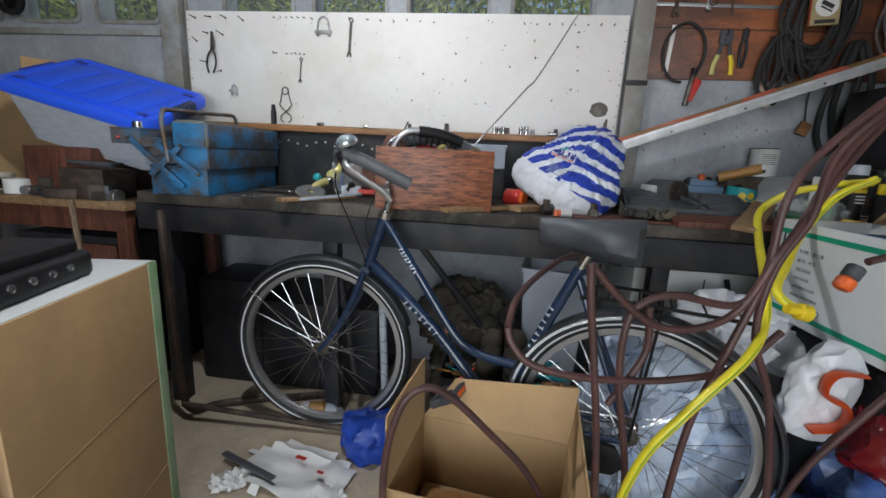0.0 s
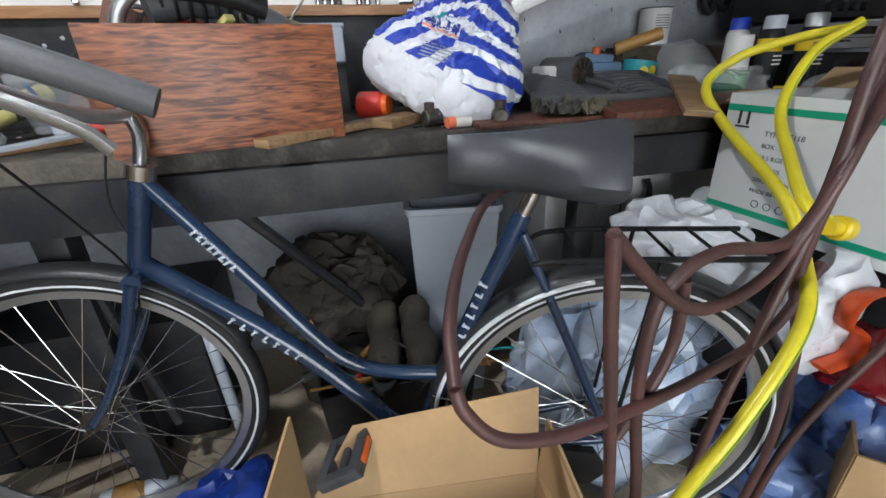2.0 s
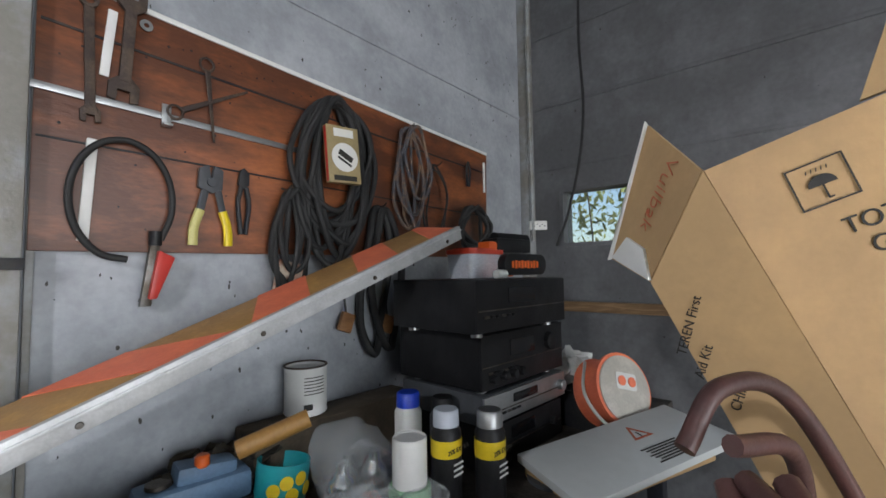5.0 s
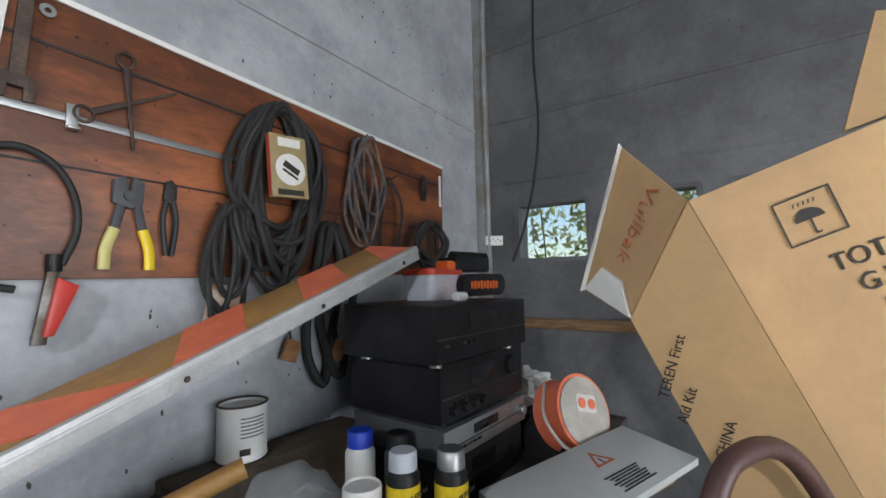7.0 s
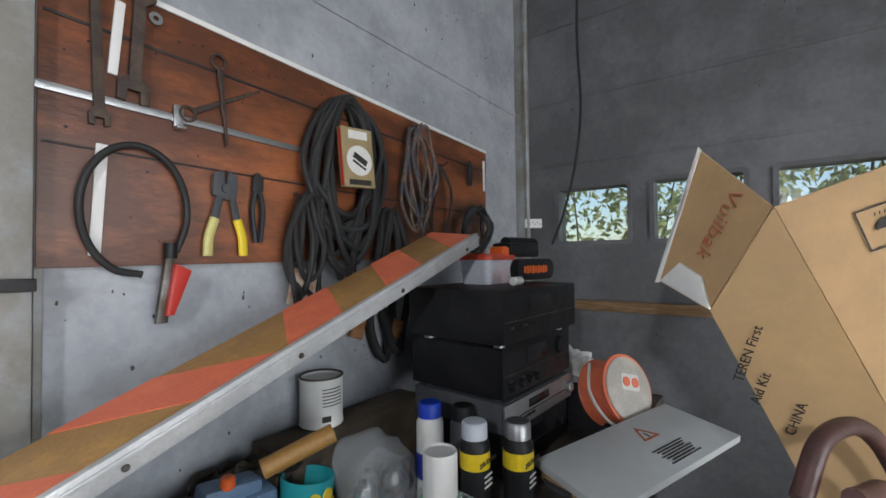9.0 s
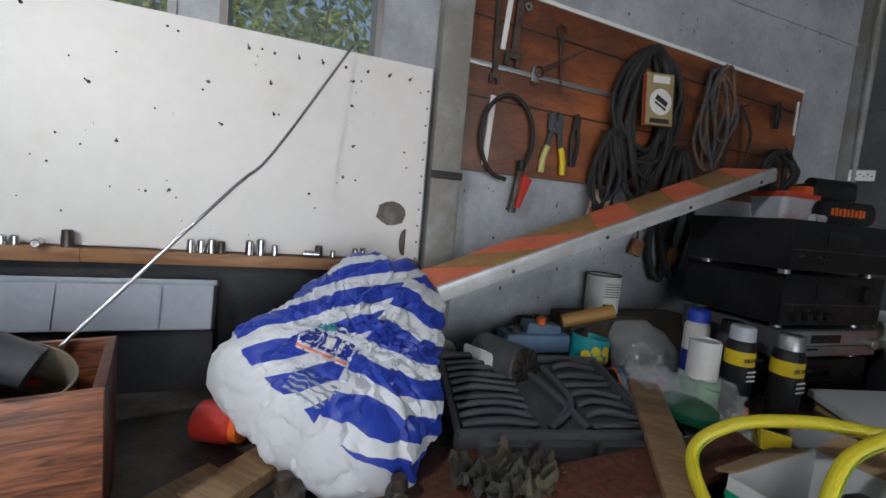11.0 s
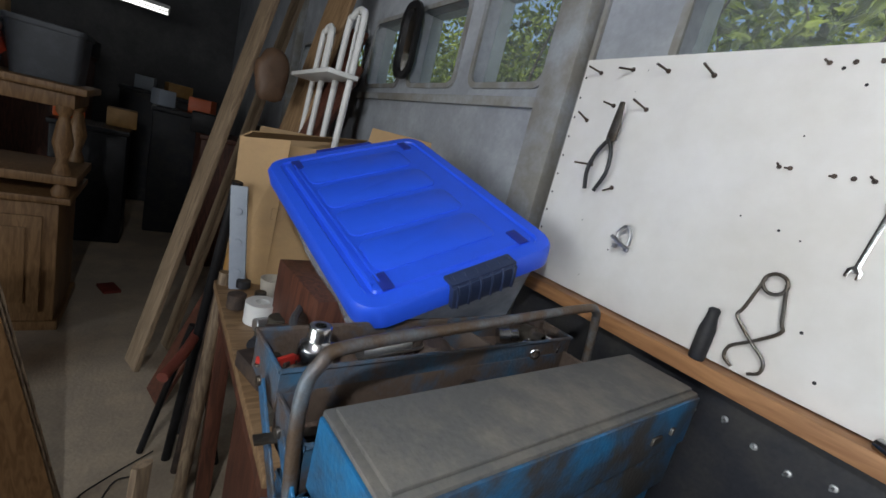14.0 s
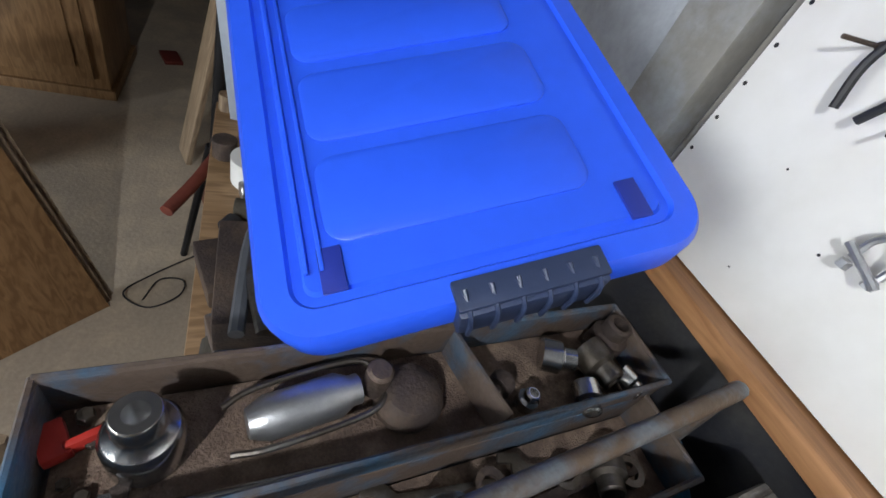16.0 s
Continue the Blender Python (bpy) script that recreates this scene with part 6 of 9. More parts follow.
for i, (f0, f1, b0, b1) in enumerate(((0.002, 0.15, 0.002, 0.02), (0.29, 0.418, 0.14, 0.275), (0.43, 0.552, 0.515, 0.63), (0.673, 0.795, 0.765, 0.868), (0.91, ln - 0.002, 0.985, ln - 0.002))):
    pts = [(f0, 0.003), (f1, 0.003), (b1, 0.149), (b0, 0.149)]
    part("chevron", roughen(prism(pts, 0.0016, (0, 0, 0.0092)), 0.0003, 30), REDOR, pb, "orange painted chevron" if i == 0 else "")

# ---- hi-fi stack ----
rotA = pose(1.435, 1.61, BZ, 0, 0, -3)


def amp(name, label, w, d, h, at, face, knobs, body=BLACK):
    a = thing(name, label, "amplifier", rotA @ pose(*at))
    part("case", box(w, d, h, (w / 2, d / 2, h / 2), bev=0.003), body, a)
    part("front_panel", box(w + 0.006, 0.008, h - 0.004, (w / 2, -0.004, h / 2), bev=0.002), face, a)
    part("display", box(w * 0.3, 0.002, h * 0.3, (w * 0.45, -0.009, h * 0.68), bev=0.0005), mat("dark_display", (0.008, 0.008, 0.01), 0.12, var=0.1), a, "dark glossy display")
    part("trim_line", box(w, 0.002, 0.003, (w / 2, -0.0088, h * 0.42), bev=0.0005), IRON, a)
    for x, z, r in knobs:
        part("knob", lathe([(0, 0), (r, 0), (r * 0.95, 0.014), (r * 0.8, 0.016), (0, 0.016)], (w * x, -0.008, h * z), (90, 0, 0), 20), face, a)
    for i in range(6):
        part("button", box(0.016, 0.004, 0.006, (w * 0.08 + 0.022 * i, -0.0095, h * 0.3), bev=0.001), IRON if i % 3 == 0 else BLACK, a)
    for x in (0.04, w - 0.04):
        for y in (0.03, d - 0.04):
            part("foot", cyl(0.014, 0.012, (x, y, -0.012), seg=14), ALU, a)
    return a


amp("cd_player", "black hi-fi unit at the bottom of the stack", 0.385, 0.28, 0.11, (0.02, 0.03, 0.012), BLACK, [(0.85, 0.5, 0.012)])
amp("tuner", "silver-fronted hi-fi tuner with a dark slot", 0.395, 0.3, 0.075, (0.0, 0.01, 0.135), ALU, [(0.93, 0.5, 0.016)], DKGREY)
amp("amplifier", "black stereo amplifier with a row of knobs", 0.395, 0.3, 0.14, (-0.01, 0.01, 0.223), BLACK, [(0.8, 0.65, 0.026), (0.1, 0.2, 0.012), (0.22, 0.2, 0.012), (0.32, 0.2, 0.012), (0.42, 0.2, 0.012)])
amp("cassette_deck", "dusty black cassette deck on top of the stack", 0.4, 0.29, 0.125, (-0.085, -0.04, 0.376), BLACK, [])
TOPZ = 0.501
tbx = thing("plastic_tub", "clear tub with an orange lid full of small plugs", "tub", rotA @ pose(0.15, 0.15, TOPZ))
ct = part("tub", tub(0.15, 0.11, 0.07, 0.006, 0.02, 0.002), CLEARPL, tbx, "clear plastic tub", pose(0, 0, 0.071))
ct.visible_shadow = False
part("lid", merged(prism(rounded(0.158, 0.118, 0.024), 0.014, (0, 0, 0.07), bev=0.003), prism(rounded(0.13, 0.09, 0.02), 0.004, (0, 0, 0.084))), mat("orange_red_lid", (0.6, 0.06, 0.03), 0.35, var=0.08), tbx, "orange-red lid")
rg = random.Random(3)
for i in range(16):
    part("plug", cyl(0.008, 0.03, (rg.uniform(-.055, .055), rg.uniform(-.035, .035), rg.uniform(0.01, 0.045)), (rg.uniform(0, 90), 0, rg.uniform(0, 180)), 8), rg.choice((YELLOW, ORANGE, RED, WHITE)), tbx, "coloured wall plug" if i == 0 else "")
solid("rawl_plug", cyl(0.012, 0.05, (0, 0, 0.012), (0, 90, 0), 12, bev=0.003), WHITE, "short white plastic cylinder on the stack", "plug", rotA @ pose(0.09, 0.03, TOPZ, 0, 0, 5))
cs = thing("chainsaw_case", "black and orange electric saw lying on the hi-fi stack", "saw", rotA @ pose(0.27, 0.09, TOPZ, 0, 0, -6))
part("guard", prism(rounded(0.2, 0.065, 0.03), 0.03, (0.02, 0, 0.04), (90, 0, 0), bev=0.004), BLACK, cs, "black blade cover")
part("motor", merged(box(0.16, 0.07, 0.045, (0.01, 0.04, 0.1), bev=0.01), cyl(0.02, 0.15, (-0.06, 0.03, 0.12), (0, 90, 0), 16)), BLACK, cs)
part("grip", merged(box(0.035, 0.05, 0.1, (-0.09, 0.03, 0.06), bev=0.008), box(0.1, 0.05, 0.018, (-0.05, 0.03, 0.012), bev=0.005), box(0.06, 0.04, 0.02, (-0.06, 0.03, 0.1), (0, -20, 0), bev=0.005)), ORANGE, cs, "orange plastic grip")
for i in range(9):
    part("print_bar", box(0.009, 0.002, 0.024 if i % 2 else 0.02, (-0.045 + 0.0145 * i, -0.0315, 0.04), bev=0), ORANGE, cs, "orange print stroke" if i == 0 else "")

# ---- tins, cans and clutter in front of the stack ----
pt_ = thing("paint_tin", "white litre paint tin with a grimy rim", "tin", pose(1.18, 2.0, 1.078))
part("body", lathe([(0, 0), (0.052, 0), (0.0545, 0.003), (0.0545, 0.006), (0.053, 0.008), (0.053, 0.112), (0.055, 0.115), (0.055, 0.119), (0.05, 0.119), (0.05, 0.112), (0, 0.112)], seg=36), WHITE, pt_)
part("rim", ring_mesh(circle(0.0525, 0.119, 0.003, 8), 36), RUST, pt_, "rusty rim")
for i in range(6):
    part("print_line", merged(*[box(0.011, 0.0006, 0.0022, (0.0535 * math.sin(a), -0.0535 * math.cos(a), 0.095 - 0.008 * i), (0, 0, math.degrees(a)), bev=0) for a in (-0.5, -0.3, -0.1, 0.1, 0.3)]), INK, pt_, "thin line of print" if i == 0 else "")
part("barcode", box(0.022, 0.001, 0.014, (-0.022, -0.0492, 0.024), (0, 0, -24), bev=0), INK, pt_)
shelf = thing("wall_shelf_block", "rough timber block under the paint tin", "block", pose(1.25, 1.99, BZ))
part("block", roughen(box(0.5, 0.11, 0.16, (0.02, 0, 0.08), bev=0.005), 0.004, 10), mat("dirty_timber", (0.12, 0.09, 0.06), 0.8, var=0.3, scale=9), shelf)


def spray_can(label, x, y, capcol, bodycol, bandcol, r=0.0325, h=0.195, band=(0.06, 0.12), z=BZ, words=""):
    c = thing("spray_can", label, "spray can", pose(x, y, z), "spray cans")
    part("body", lathe([(0, 0), (r - 0.002, 0), (r, 0.003), (r, h - 0.012), (r * 0.8, h), (r * 0.5, h + 0.004), (0, h + 0.004)], seg=28), bodycol, c)
    part("band", lathe([(r + 0.0004, band[0]), (r + 0.0006, band[0] + 0.001), (r + 0.0006, band[1]), (r + 0.0004, band[1])], seg=28), bandcol, c, "printed colour band")
    part("cap", lathe([(r * 0.5, h), (r * 0.86, h), (r * 0.84, h + 0.03), (r * 0.74, h + 0.034), (0, h + 0.034)], seg=24), capcol, c)
    part("print_bar", merged(*[box(0.03, 0.0008, 0.004, (0, -r - 0.0008, band[0] - 0.012 - 0.011 * i), bev=0) for i in range(3)]), PAPER, c)
    if words:
        lettering(words, 0.0135, c, axes((0, -r - 0.0012, (band[0] + band[1]) / 2 - 0.005), (1, 0, 0), (0, 0, 1)), INK, "CENTER")
    part("emblem", prism([(0.014 * math.cos(i * math.pi / 9), 0.014 * math.sin(i * math.pi / 9)) for i in range(18)], 0.001, (0, -r + 0.0002, 0.022), (90, 0, 0)), REDOR, c, "round orange emblem")
    return c


spray_can("black aerosol can with a yellow band and grey cap", 1.27, 1.6, GREYBIN, BLACK, YELLOW, band=(0.135, 0.17), words="25% EXTRA")
spray_can("second black aerosol can with a yellow band", 1.325, 1.525, ALU, BLACK, YELLOW, band=(0.135, 0.17), words="25% EXTRA")
spray_can("white aerosol can with a bright blue cap", 1.3, 1.745, mat("bright_blue_cap", (0.01, 0.05, 0.5), 0.35, var=0.05), WHITE, NAVY, h=0.2)
spray_can("dark aerosol can with a black cap behind the others", 1.375, 1.7, BLACK, DKGREY, IRON, h=0.18)
wt = thing("small_tin", "small white tin standing on a green printed tin", "tin", pose(1.2, 1.64, BZ))
part("lower_tin", lathe([(0, 0), (0.043, 0), (0.044, 0.003), (0.044, 0.082), (0.042, 0.086), (0, 0.086)], seg=30), mat("green_label", (0.2, 0.42, 0.22), 0.5, var=0.15, scale=30), wt, "green printed tin")
part("red_band", lathe([(0.0442, 0.0), (0.0446, 0.001), (0.0446, 0.02), (0.0442, 0.02)], seg=30), REDOR, wt)
part("upper_tin", lathe([(0, 0.087), (0.036, 0.087), (0.036, 0.178), (0.034, 0.182), (0.031, 0.178), (0, 0.178)], seg=28), WHITE, wt)
gt = solid("green_tin_lid", lathe([(0, 0), (0.06, 0), (0.062, 0.004), (0.062, 0.02), (0.055, 0.022), (0, 0.018)], seg=30), mat("dark_green_enamel", (0.01, 0.12, 0.06), 0.35, var=0.1), "dark green enamelled lid on the bench", "lid", pose(1.09, 1.58, BZ + 0.03, 6, 0, 0))
jar = thing("jar", "clear plastic bag of bright bulbs and balls", "bag", pose(1.2, 1.83, BZ + 0.075))
cb = part("polythene", blob(0.1, 0.07, 0.1, sub=4, amount=0.025, scale=9, seed=2, crease=0.01), CLEARBAG, jar, "thin clear polythene")
cb.visible_shadow = False
for x, y, r in ((-0.045, -0.02, 0.032), (0.045, -0.025, 0.032), (0.0, 0.02, 0.028)):
    part("bulb", lathe([(0, -r)] + [(r * math.sin(a * math.pi / 10), -r * math.cos(a * math.pi / 10)) for a in range(1, 9)] + [(r * 0.45, r * 1.15), (r * 0.45, r * 1.7), (0, r * 1.75)], (x, y, -0.03), seg=20), CHROME, jar, "silvered bulb")
part("red_cap", cyl(0.02, 0.03, (0.0, -0.05, -0.07), (70, 0, 0), 14), REDOR, jar)
tp = thing("dotted_pot", "turquoise pot with yellow dots", "pot", pose(1.045, 1.89, BZ, 0, 8, 0))
part("pot", lathe([(0, 0), (0.05, 0), (0.053, 0.005), (0.056, 0.118), (0.053, 0.118), (0.05, 0.01), (0, 0.008)], seg=30), TEAL, tp)
for a, z in ((-0.6, 0.03), (-0.1, 0.06), (0.35, 0.03), (-0.35, 0.085), (0.2, 0.09), (0.6, 0.065), (0.05, 0.02), (-0.8, 0.07)):
    part("dot", prism([(0.014 * math.cos(i * math.pi / 8), 0.014 * math.sin(i * math.pi / 8)) for i in range(16)], 0.0015, (0.0555 * math.sin(a), -0.0555 * math.cos(a), z), (90, 0, math.degrees(a))), YELLOW, tp, "yellow dot" if a == -0.6 else "")
solid("wooden_stick", tube([(0, 0, 0), (0.13, -0.06, 0.045)], 0.02, 1, 14), OCHRE, "thick worn wooden tool handle on the clutter", "handle", pose(0.97, 1.915, 1.068))
solid("cloth_rag", roughen(blob(0.16, 0.06, 0.05, sub=4, amount=0.05, scale=14, seed=8, crease=0.03), 0.01, 30), DARKFAB, "dark crumpled rag behind the tins", "rag", pose(1.0, 2.0, BZ + 0.09))
mo = thing("grinder", "old grey bench motor with a fan grille", "motor", pose(0.72, 1.83, 1.0, 0, 0, 20))
part("body", cyl(0.05, 0.15, (0.0, 0.06, 0.0), (90, 0, 0), 28, bev=0.008), DKGREY, mo)
part("grille", lathe([(0, 0), (0.02, 0.004), (0.045, 0.002), (0.05, 0)], (0, -0.09, 0), (90, 0, 0), 28), IRON, mo, "round finned grille")
for i in range(10):
    part("fin", box(0.003, 0.004, 0.032, (0.03 * math.cos(i * math.pi / 5), -0.094, 0.03 * math.sin(i * math.pi / 5)), (0, -math.degrees(i * math.pi / 5) + 90, 0), bev=0.0008), BLACK, mo)
part("label", prism(rounded(0.05, 0.1, 0.01), 0.002, (-0.05, 0.02, 0.0), (0, -90, 0)), PAPER, mo, "white paper label")
part("foot", box(0.09, 0.1, 0.04, (0, 0.0, -0.064), bev=0.006), DKGREY, mo)
cn = thing("silver_bottle", "silver canister lying on its side", "canister", pose(0.6, 1.96, BZ + 0.05, 0, 0, 15))
part("shell", lathe([(0, 0), (0.036, 0.002), (0.04, 0.012), (0.04, 0.11), (0.03, 0.125), (0.014, 0.13), (0.014, 0.15), (0, 0.15)], (0.05, 0, 0), (0, -90, 0), 28), ALU, cn)
part("cap", cyl(0.016, 0.03, (-0.1, 0, 0), (0, -90, 0), 16), BLACK, cn)
bp = thing("blue_planer", "faded blue steel power tool lying on the bench", "power tool", pose(0.9, 1.95, BZ + 0.09, 0, 0, -6))
part("body", merged(box(0.2, 0.09, 0.055, bev=0.012), box(0.11, 0.06, 0.035, (0.02, 0, 0.038), (0, 6, 0), bev=0.01)), mat("faded_blue_enamel", (0.11, 0.19, 0.3), 0.5, var=0.15, scale=12), bp)
part("knob", cyl(0.014, 0.025, (0.01, -0.02, 0.05), seg=14, bev=0.004), ORANGE, bp)
part("dial", lathe([(0, 0), (0.022, 0), (0.022, 0.008), (0, 0.01)], (-0.06, 0, 0.028), seg=20), IRON, bp)
part("base", box(0.22, 0.08, 0.05, (0, 0, -0.055), bev=0.004), BLACKP, bp)
dt = thing("drill", "black drill with orange and blue rings", "drill", pose(1.03, 1.76, BZ + 0.035, 0, 0, -10))
part("body", lathe([(0, 0), (0.03, 0.0), (0.034, 0.02), (0.034, 0.12), (0.026, 0.14), (0.02, 0.18), (0, 0.18)], (-0.1, 0, 0), (0, 90, 0), 24), BLACK, dt)
part("ring", lathe([(0.0345, 0), (0.036, 0.001), (0.036, 0.008), (0.0345, 0.009)], (-0.0, 0, 0), (0, 90, 0), 24), ORANGE, dt)
part("ring", lathe([(0.0345, 0), (0.036, 0.001), (0.036, 0.006), (0.0345, 0.007)], (0.014, 0, 0), (0, 90, 0), 24), BLUE, dt)
part("plate", box(0.04, 0.002, 0.03, (-0.06, -0.034, 0), bev=0.0005), ALU, dt)
solid("yellow_bracket", merged(box(0.1, 0.05, 0.008, (0, 0, 0.004), bev=0.002), box(0.008, 0.05, 0.05, (-0.046, 0, 0.028), bev=0.002), box(0.1, 0.006, 0.04, (0, 0.022, 0.022), (0, 12, 0), bev=0.002)), YELLOW, "bright yellow plastic bracket on the bench", "bracket", pose(1.2, 1.46, BZ, 0, 0, 35))
sm = solid("clear_bag", blob(0.07, 0.05, 0.04, sub=3, amount=0.02, scale=12, seed=5, crease=0.01), CLEARBAG, "small crumpled clear polythene bag", "bag", pose(1.3, 1.42, BZ + 0.034))
sm.visible_shadow = False
sm2 = solid("clear_bag", blob(0.12, 0.07, 0.035, sub=4, amount=0.02, scale=10, seed=7, crease=0.01), CLEARBAG, "flat crumpled clear polythene bag on the bench", "bag", pose(1.16, 1.71, BZ + 0.03))
sm2.visible_shadow = False
rl = thing("cable_reel", "orange and white extension cable reel with two sockets", "cable reel", axes((1.95, 1.49, 1.05), (0.86, -0.45, -0.25), (0.35, 0.2, 0.9)))
part("drum", lathe([(0, -0.06), (0.1, -0.06), (0.108, -0.05), (0.1, -0.04), (0.095, 0.03), (0.11, 0.045), (0.11, 0.055), (0, 0.055)], seg=40), REDOR, rl, "orange drum")
part("face", lathe([(0, 0.056), (0.1, 0.056), (0.1, 0.06), (0.09, 0.064), (0, 0.064)], seg=40), mat("dirty_white_plastic", (0.55, 0.52, 0.46), 0.5, var=0.15, scale=14), rl, "dirty white round face")
part("socket_plate", prism(rounded(0.08, 0.05, 0.008), 0.003, (0.0, 0.02, 0.064)), WHITE, rl)
for x in (-0.02, 0.02):
    part("socket_hole", lathe([(0, 0), (0.015, 0), (0.015, 0.003), (0.01, 0.003), (0, 0.001)], (x, 0.02, 0.067), seg=18), REDOR, rl, "red socket outlet")
part("cord", tube([(0.09, -0.06, 0.03), (0.02, -0.11, 0.03), (-0.06, -0.1, 0.02), (-0.11, -0.02, 0.0), (-0.08, 0.08, -0.02)], 0.005, 6, 8), PAPER, rl, "white cord")
solid("white_sack", roughen(blob(0.09, 0.06, 0.05, sub=4, amount=0.04, scale=14, seed=4, crease=0.02), 0.004, 30), PAPER, "crumpled off-white cloth beside the reel", "cloth", pose(2.05, 1.67, BZ + 0.17))
solid("reel_prop", box(0.3, 0.25, 0.12, bev=0.006), BLACKP, "dark box under the cable reel", "box", pose(2.08, 1.6, BZ + 0.06, 0, 0, -8))
solid("grinding_disc", lathe([(0.014, 0), (0.062, 0.0), (0.064, 0.004), (0.062, 0.008), (0.03, 0.008), (0.028, 0.003), (0.014, 0.003), (0.014, 0)], seg=40), mat("brown_abrasive", (0.14, 0.1, 0.08), 0.85, var=0.25, scale=50), "brown grinding disc with a dark hub", "disc", pose(1.62, 1.46, BZ + 0.012, -6, 0, 0))
solid("grinding_disc", lathe([(0.014, 0), (0.07, 0.0), (0.07, 0.008), (0.014, 0.008), (0.014, 0)], seg=40), DKGREY, "grey grinding disc on the bench", "disc", pose(1.57, 1.5, BZ + 0.001))
lf = thing("leaflet_box", "flat white carton printed with a warning triangle", "box", axes((1.72, 1.36, 0.975), (0.85, -0.35, 0.06), (0.38, 0.9, 0.12)))
part("carton", box(0.56, 0.22, 0.02, bev=0.002), WHITECARD, lf)
tri_o = [(0.035 * math.cos(radians(a)), 0.035 * math.sin(radians(a))) for a in (90, 210, 330)]
part("warning_triangle", ringed([(x * 1.15 + 0.06, y * 1.15 + 0.03) for x, y in tri_o], [(x * 0.8 + 0.06, y * 0.8 + 0.03) for x, y in tri_o], 0.001, (0, 0, 0.0102)), REDINK, lf, "red warning triangle")
part("exclamation_mark", box(0.004, 0.02, 0.001, (0.06, 0.028, 0.0107), bev=0), INK, lf)
for i in range(7):
    part("print_line", box(0.13 - 0.015 * (i % 3), 0.004, 0.001, (0.06, -0.03 - 0.009 * i, 0.0107), bev=0), INK, lf, "line of small print" if i == 0 else "")
solid("leaflet_prop", box(0.5, 0.2, 0.04, bev=0.004), CARD, "flat cardboard under the white carton", "box", pose(1.74, 1.39, BZ + 0.02, 0, 0, -20))

# ---- cartons and hoses by the bench ----


def panel(corners, t, hole=None):
    """A flat sheet through its corners, with thickness t."""
    bm = bmesh.new()
    c = [Vector(p) for p in corners]
    nrm = (c[1] - c[0]).cross(c[2] - c[0]).normalized() * t / 2
    a = [bm.verts.new(p + nrm) for p in c]
    b = [bm.verts.new(p - nrm) for p in c]
    bm.faces.new(a)
    bm.faces.new(b[::-1])
    k = len(c)
    for i in range(k):
        bm.faces.new((a[i], b[i], b[(i + 1) % k], a[(i + 1) % k]))
    bmesh.ops.recalc_face_normals(bm, faces=bm.faces)
    return bm


BN, BC = Vector((1.305, 1.15, 1.65)), Vector((1.345, 1.25, 1.462))
BD, BF = Vector((0.15, -0.25, -0.59)), Vector((0.19, -0.53, 0.22))
big_box = thing("large_carton", "large open brown carton with black print, tipped over", "carton", pose(1.256, 0.9455, 1.086) @ Matrix.Scale(0.71, 4))
IN = Matrix.Translation((-1.45, -0.95, -1.0))


def bpanel(name, pts, label="", material=CARD, parent=big_box):
    return part(name, panel(pts, 0.006), material, parent, label, IN)


pa = bpanel("side_panel", [BN, BC, BC + BD, BN + BD], "printed carton side")
pb_ = bpanel("side_panel", [BN, BN + BF, BN + BF + BD, BN + BD])
bpanel("side_panel", [BC, BC + BF * 0.9, BC + BF * 0.9 + BD, BC + BD])
bpanel("side_panel", [BN + BF, BC + BF * 0.9, BC + BF * 0.9 + BD, BN + BF + BD])
bpanel("base_panel", [BN + BD, BC + BD, BC + BD + BF * 0.9, BN + BD + BF])
FT, FC = Vector((1.434, 1.265, 1.79)), Vector((1.44, 1.351, 1.51))
bpanel("flap", [BN, FT, FC, BC], "open flap with red handwriting")
bpanel("flap_edge", [FT, FT + Vector((-0.004, 0.006, 0.01)), FC + Vector((0.0, 0.012, -0.002)), FC], "frayed pale torn edge", PAPER)
bpanel("flap", [(1.392, 0.95, 1.742), (1.45, 0.891, 1.937), (1.47, 0.7, 1.9), (1.46, 0.74, 1.815)])
tapem = mat("clear_tape", (0.5, 0.45, 0.36), 0.2, var=0.1, scale=20)
na = (BC - BN).cross(BD).normalized()
if na.dot(Vector((0.65, 1.15, 1.55)) - BN) < 0:
    na = -na
nb = BF.cross(BD).normalized()
if nb.dot(Vector((0.65, 1.15, 1.55)) - BN) < 0:
    nb = -nb
bpanel("tape", [BN + BF * 0.5 + nb * 0.005, BN + BF * 0.58 + nb * 0.005, BN + BF * 0.72 + BD * 0.4 + nb * 0.005, BN + BF * 0.66 + BD * 0.4 + nb * 0.005], "strip of pale tape", PAPER)
bpanel("grey_tape", [BN + BD * 0.82 + nb * 0.005 + BF * 0.03, BN + BD * 0.72 + nb * 0.005 + BF * 0.1, BN + BD * 0.8 + nb * 0.005 + BF * 0.34, BN + BD * 0.9 + nb * 0.005 + BF * 0.3], "strip of grey tape", GREYPL)


def text_on(text, size, origin, xdir, ydir, parent, inv, material=INK):
    return lettering(text, size, parent, inv @ axes(origin, xdir, ydir), material)


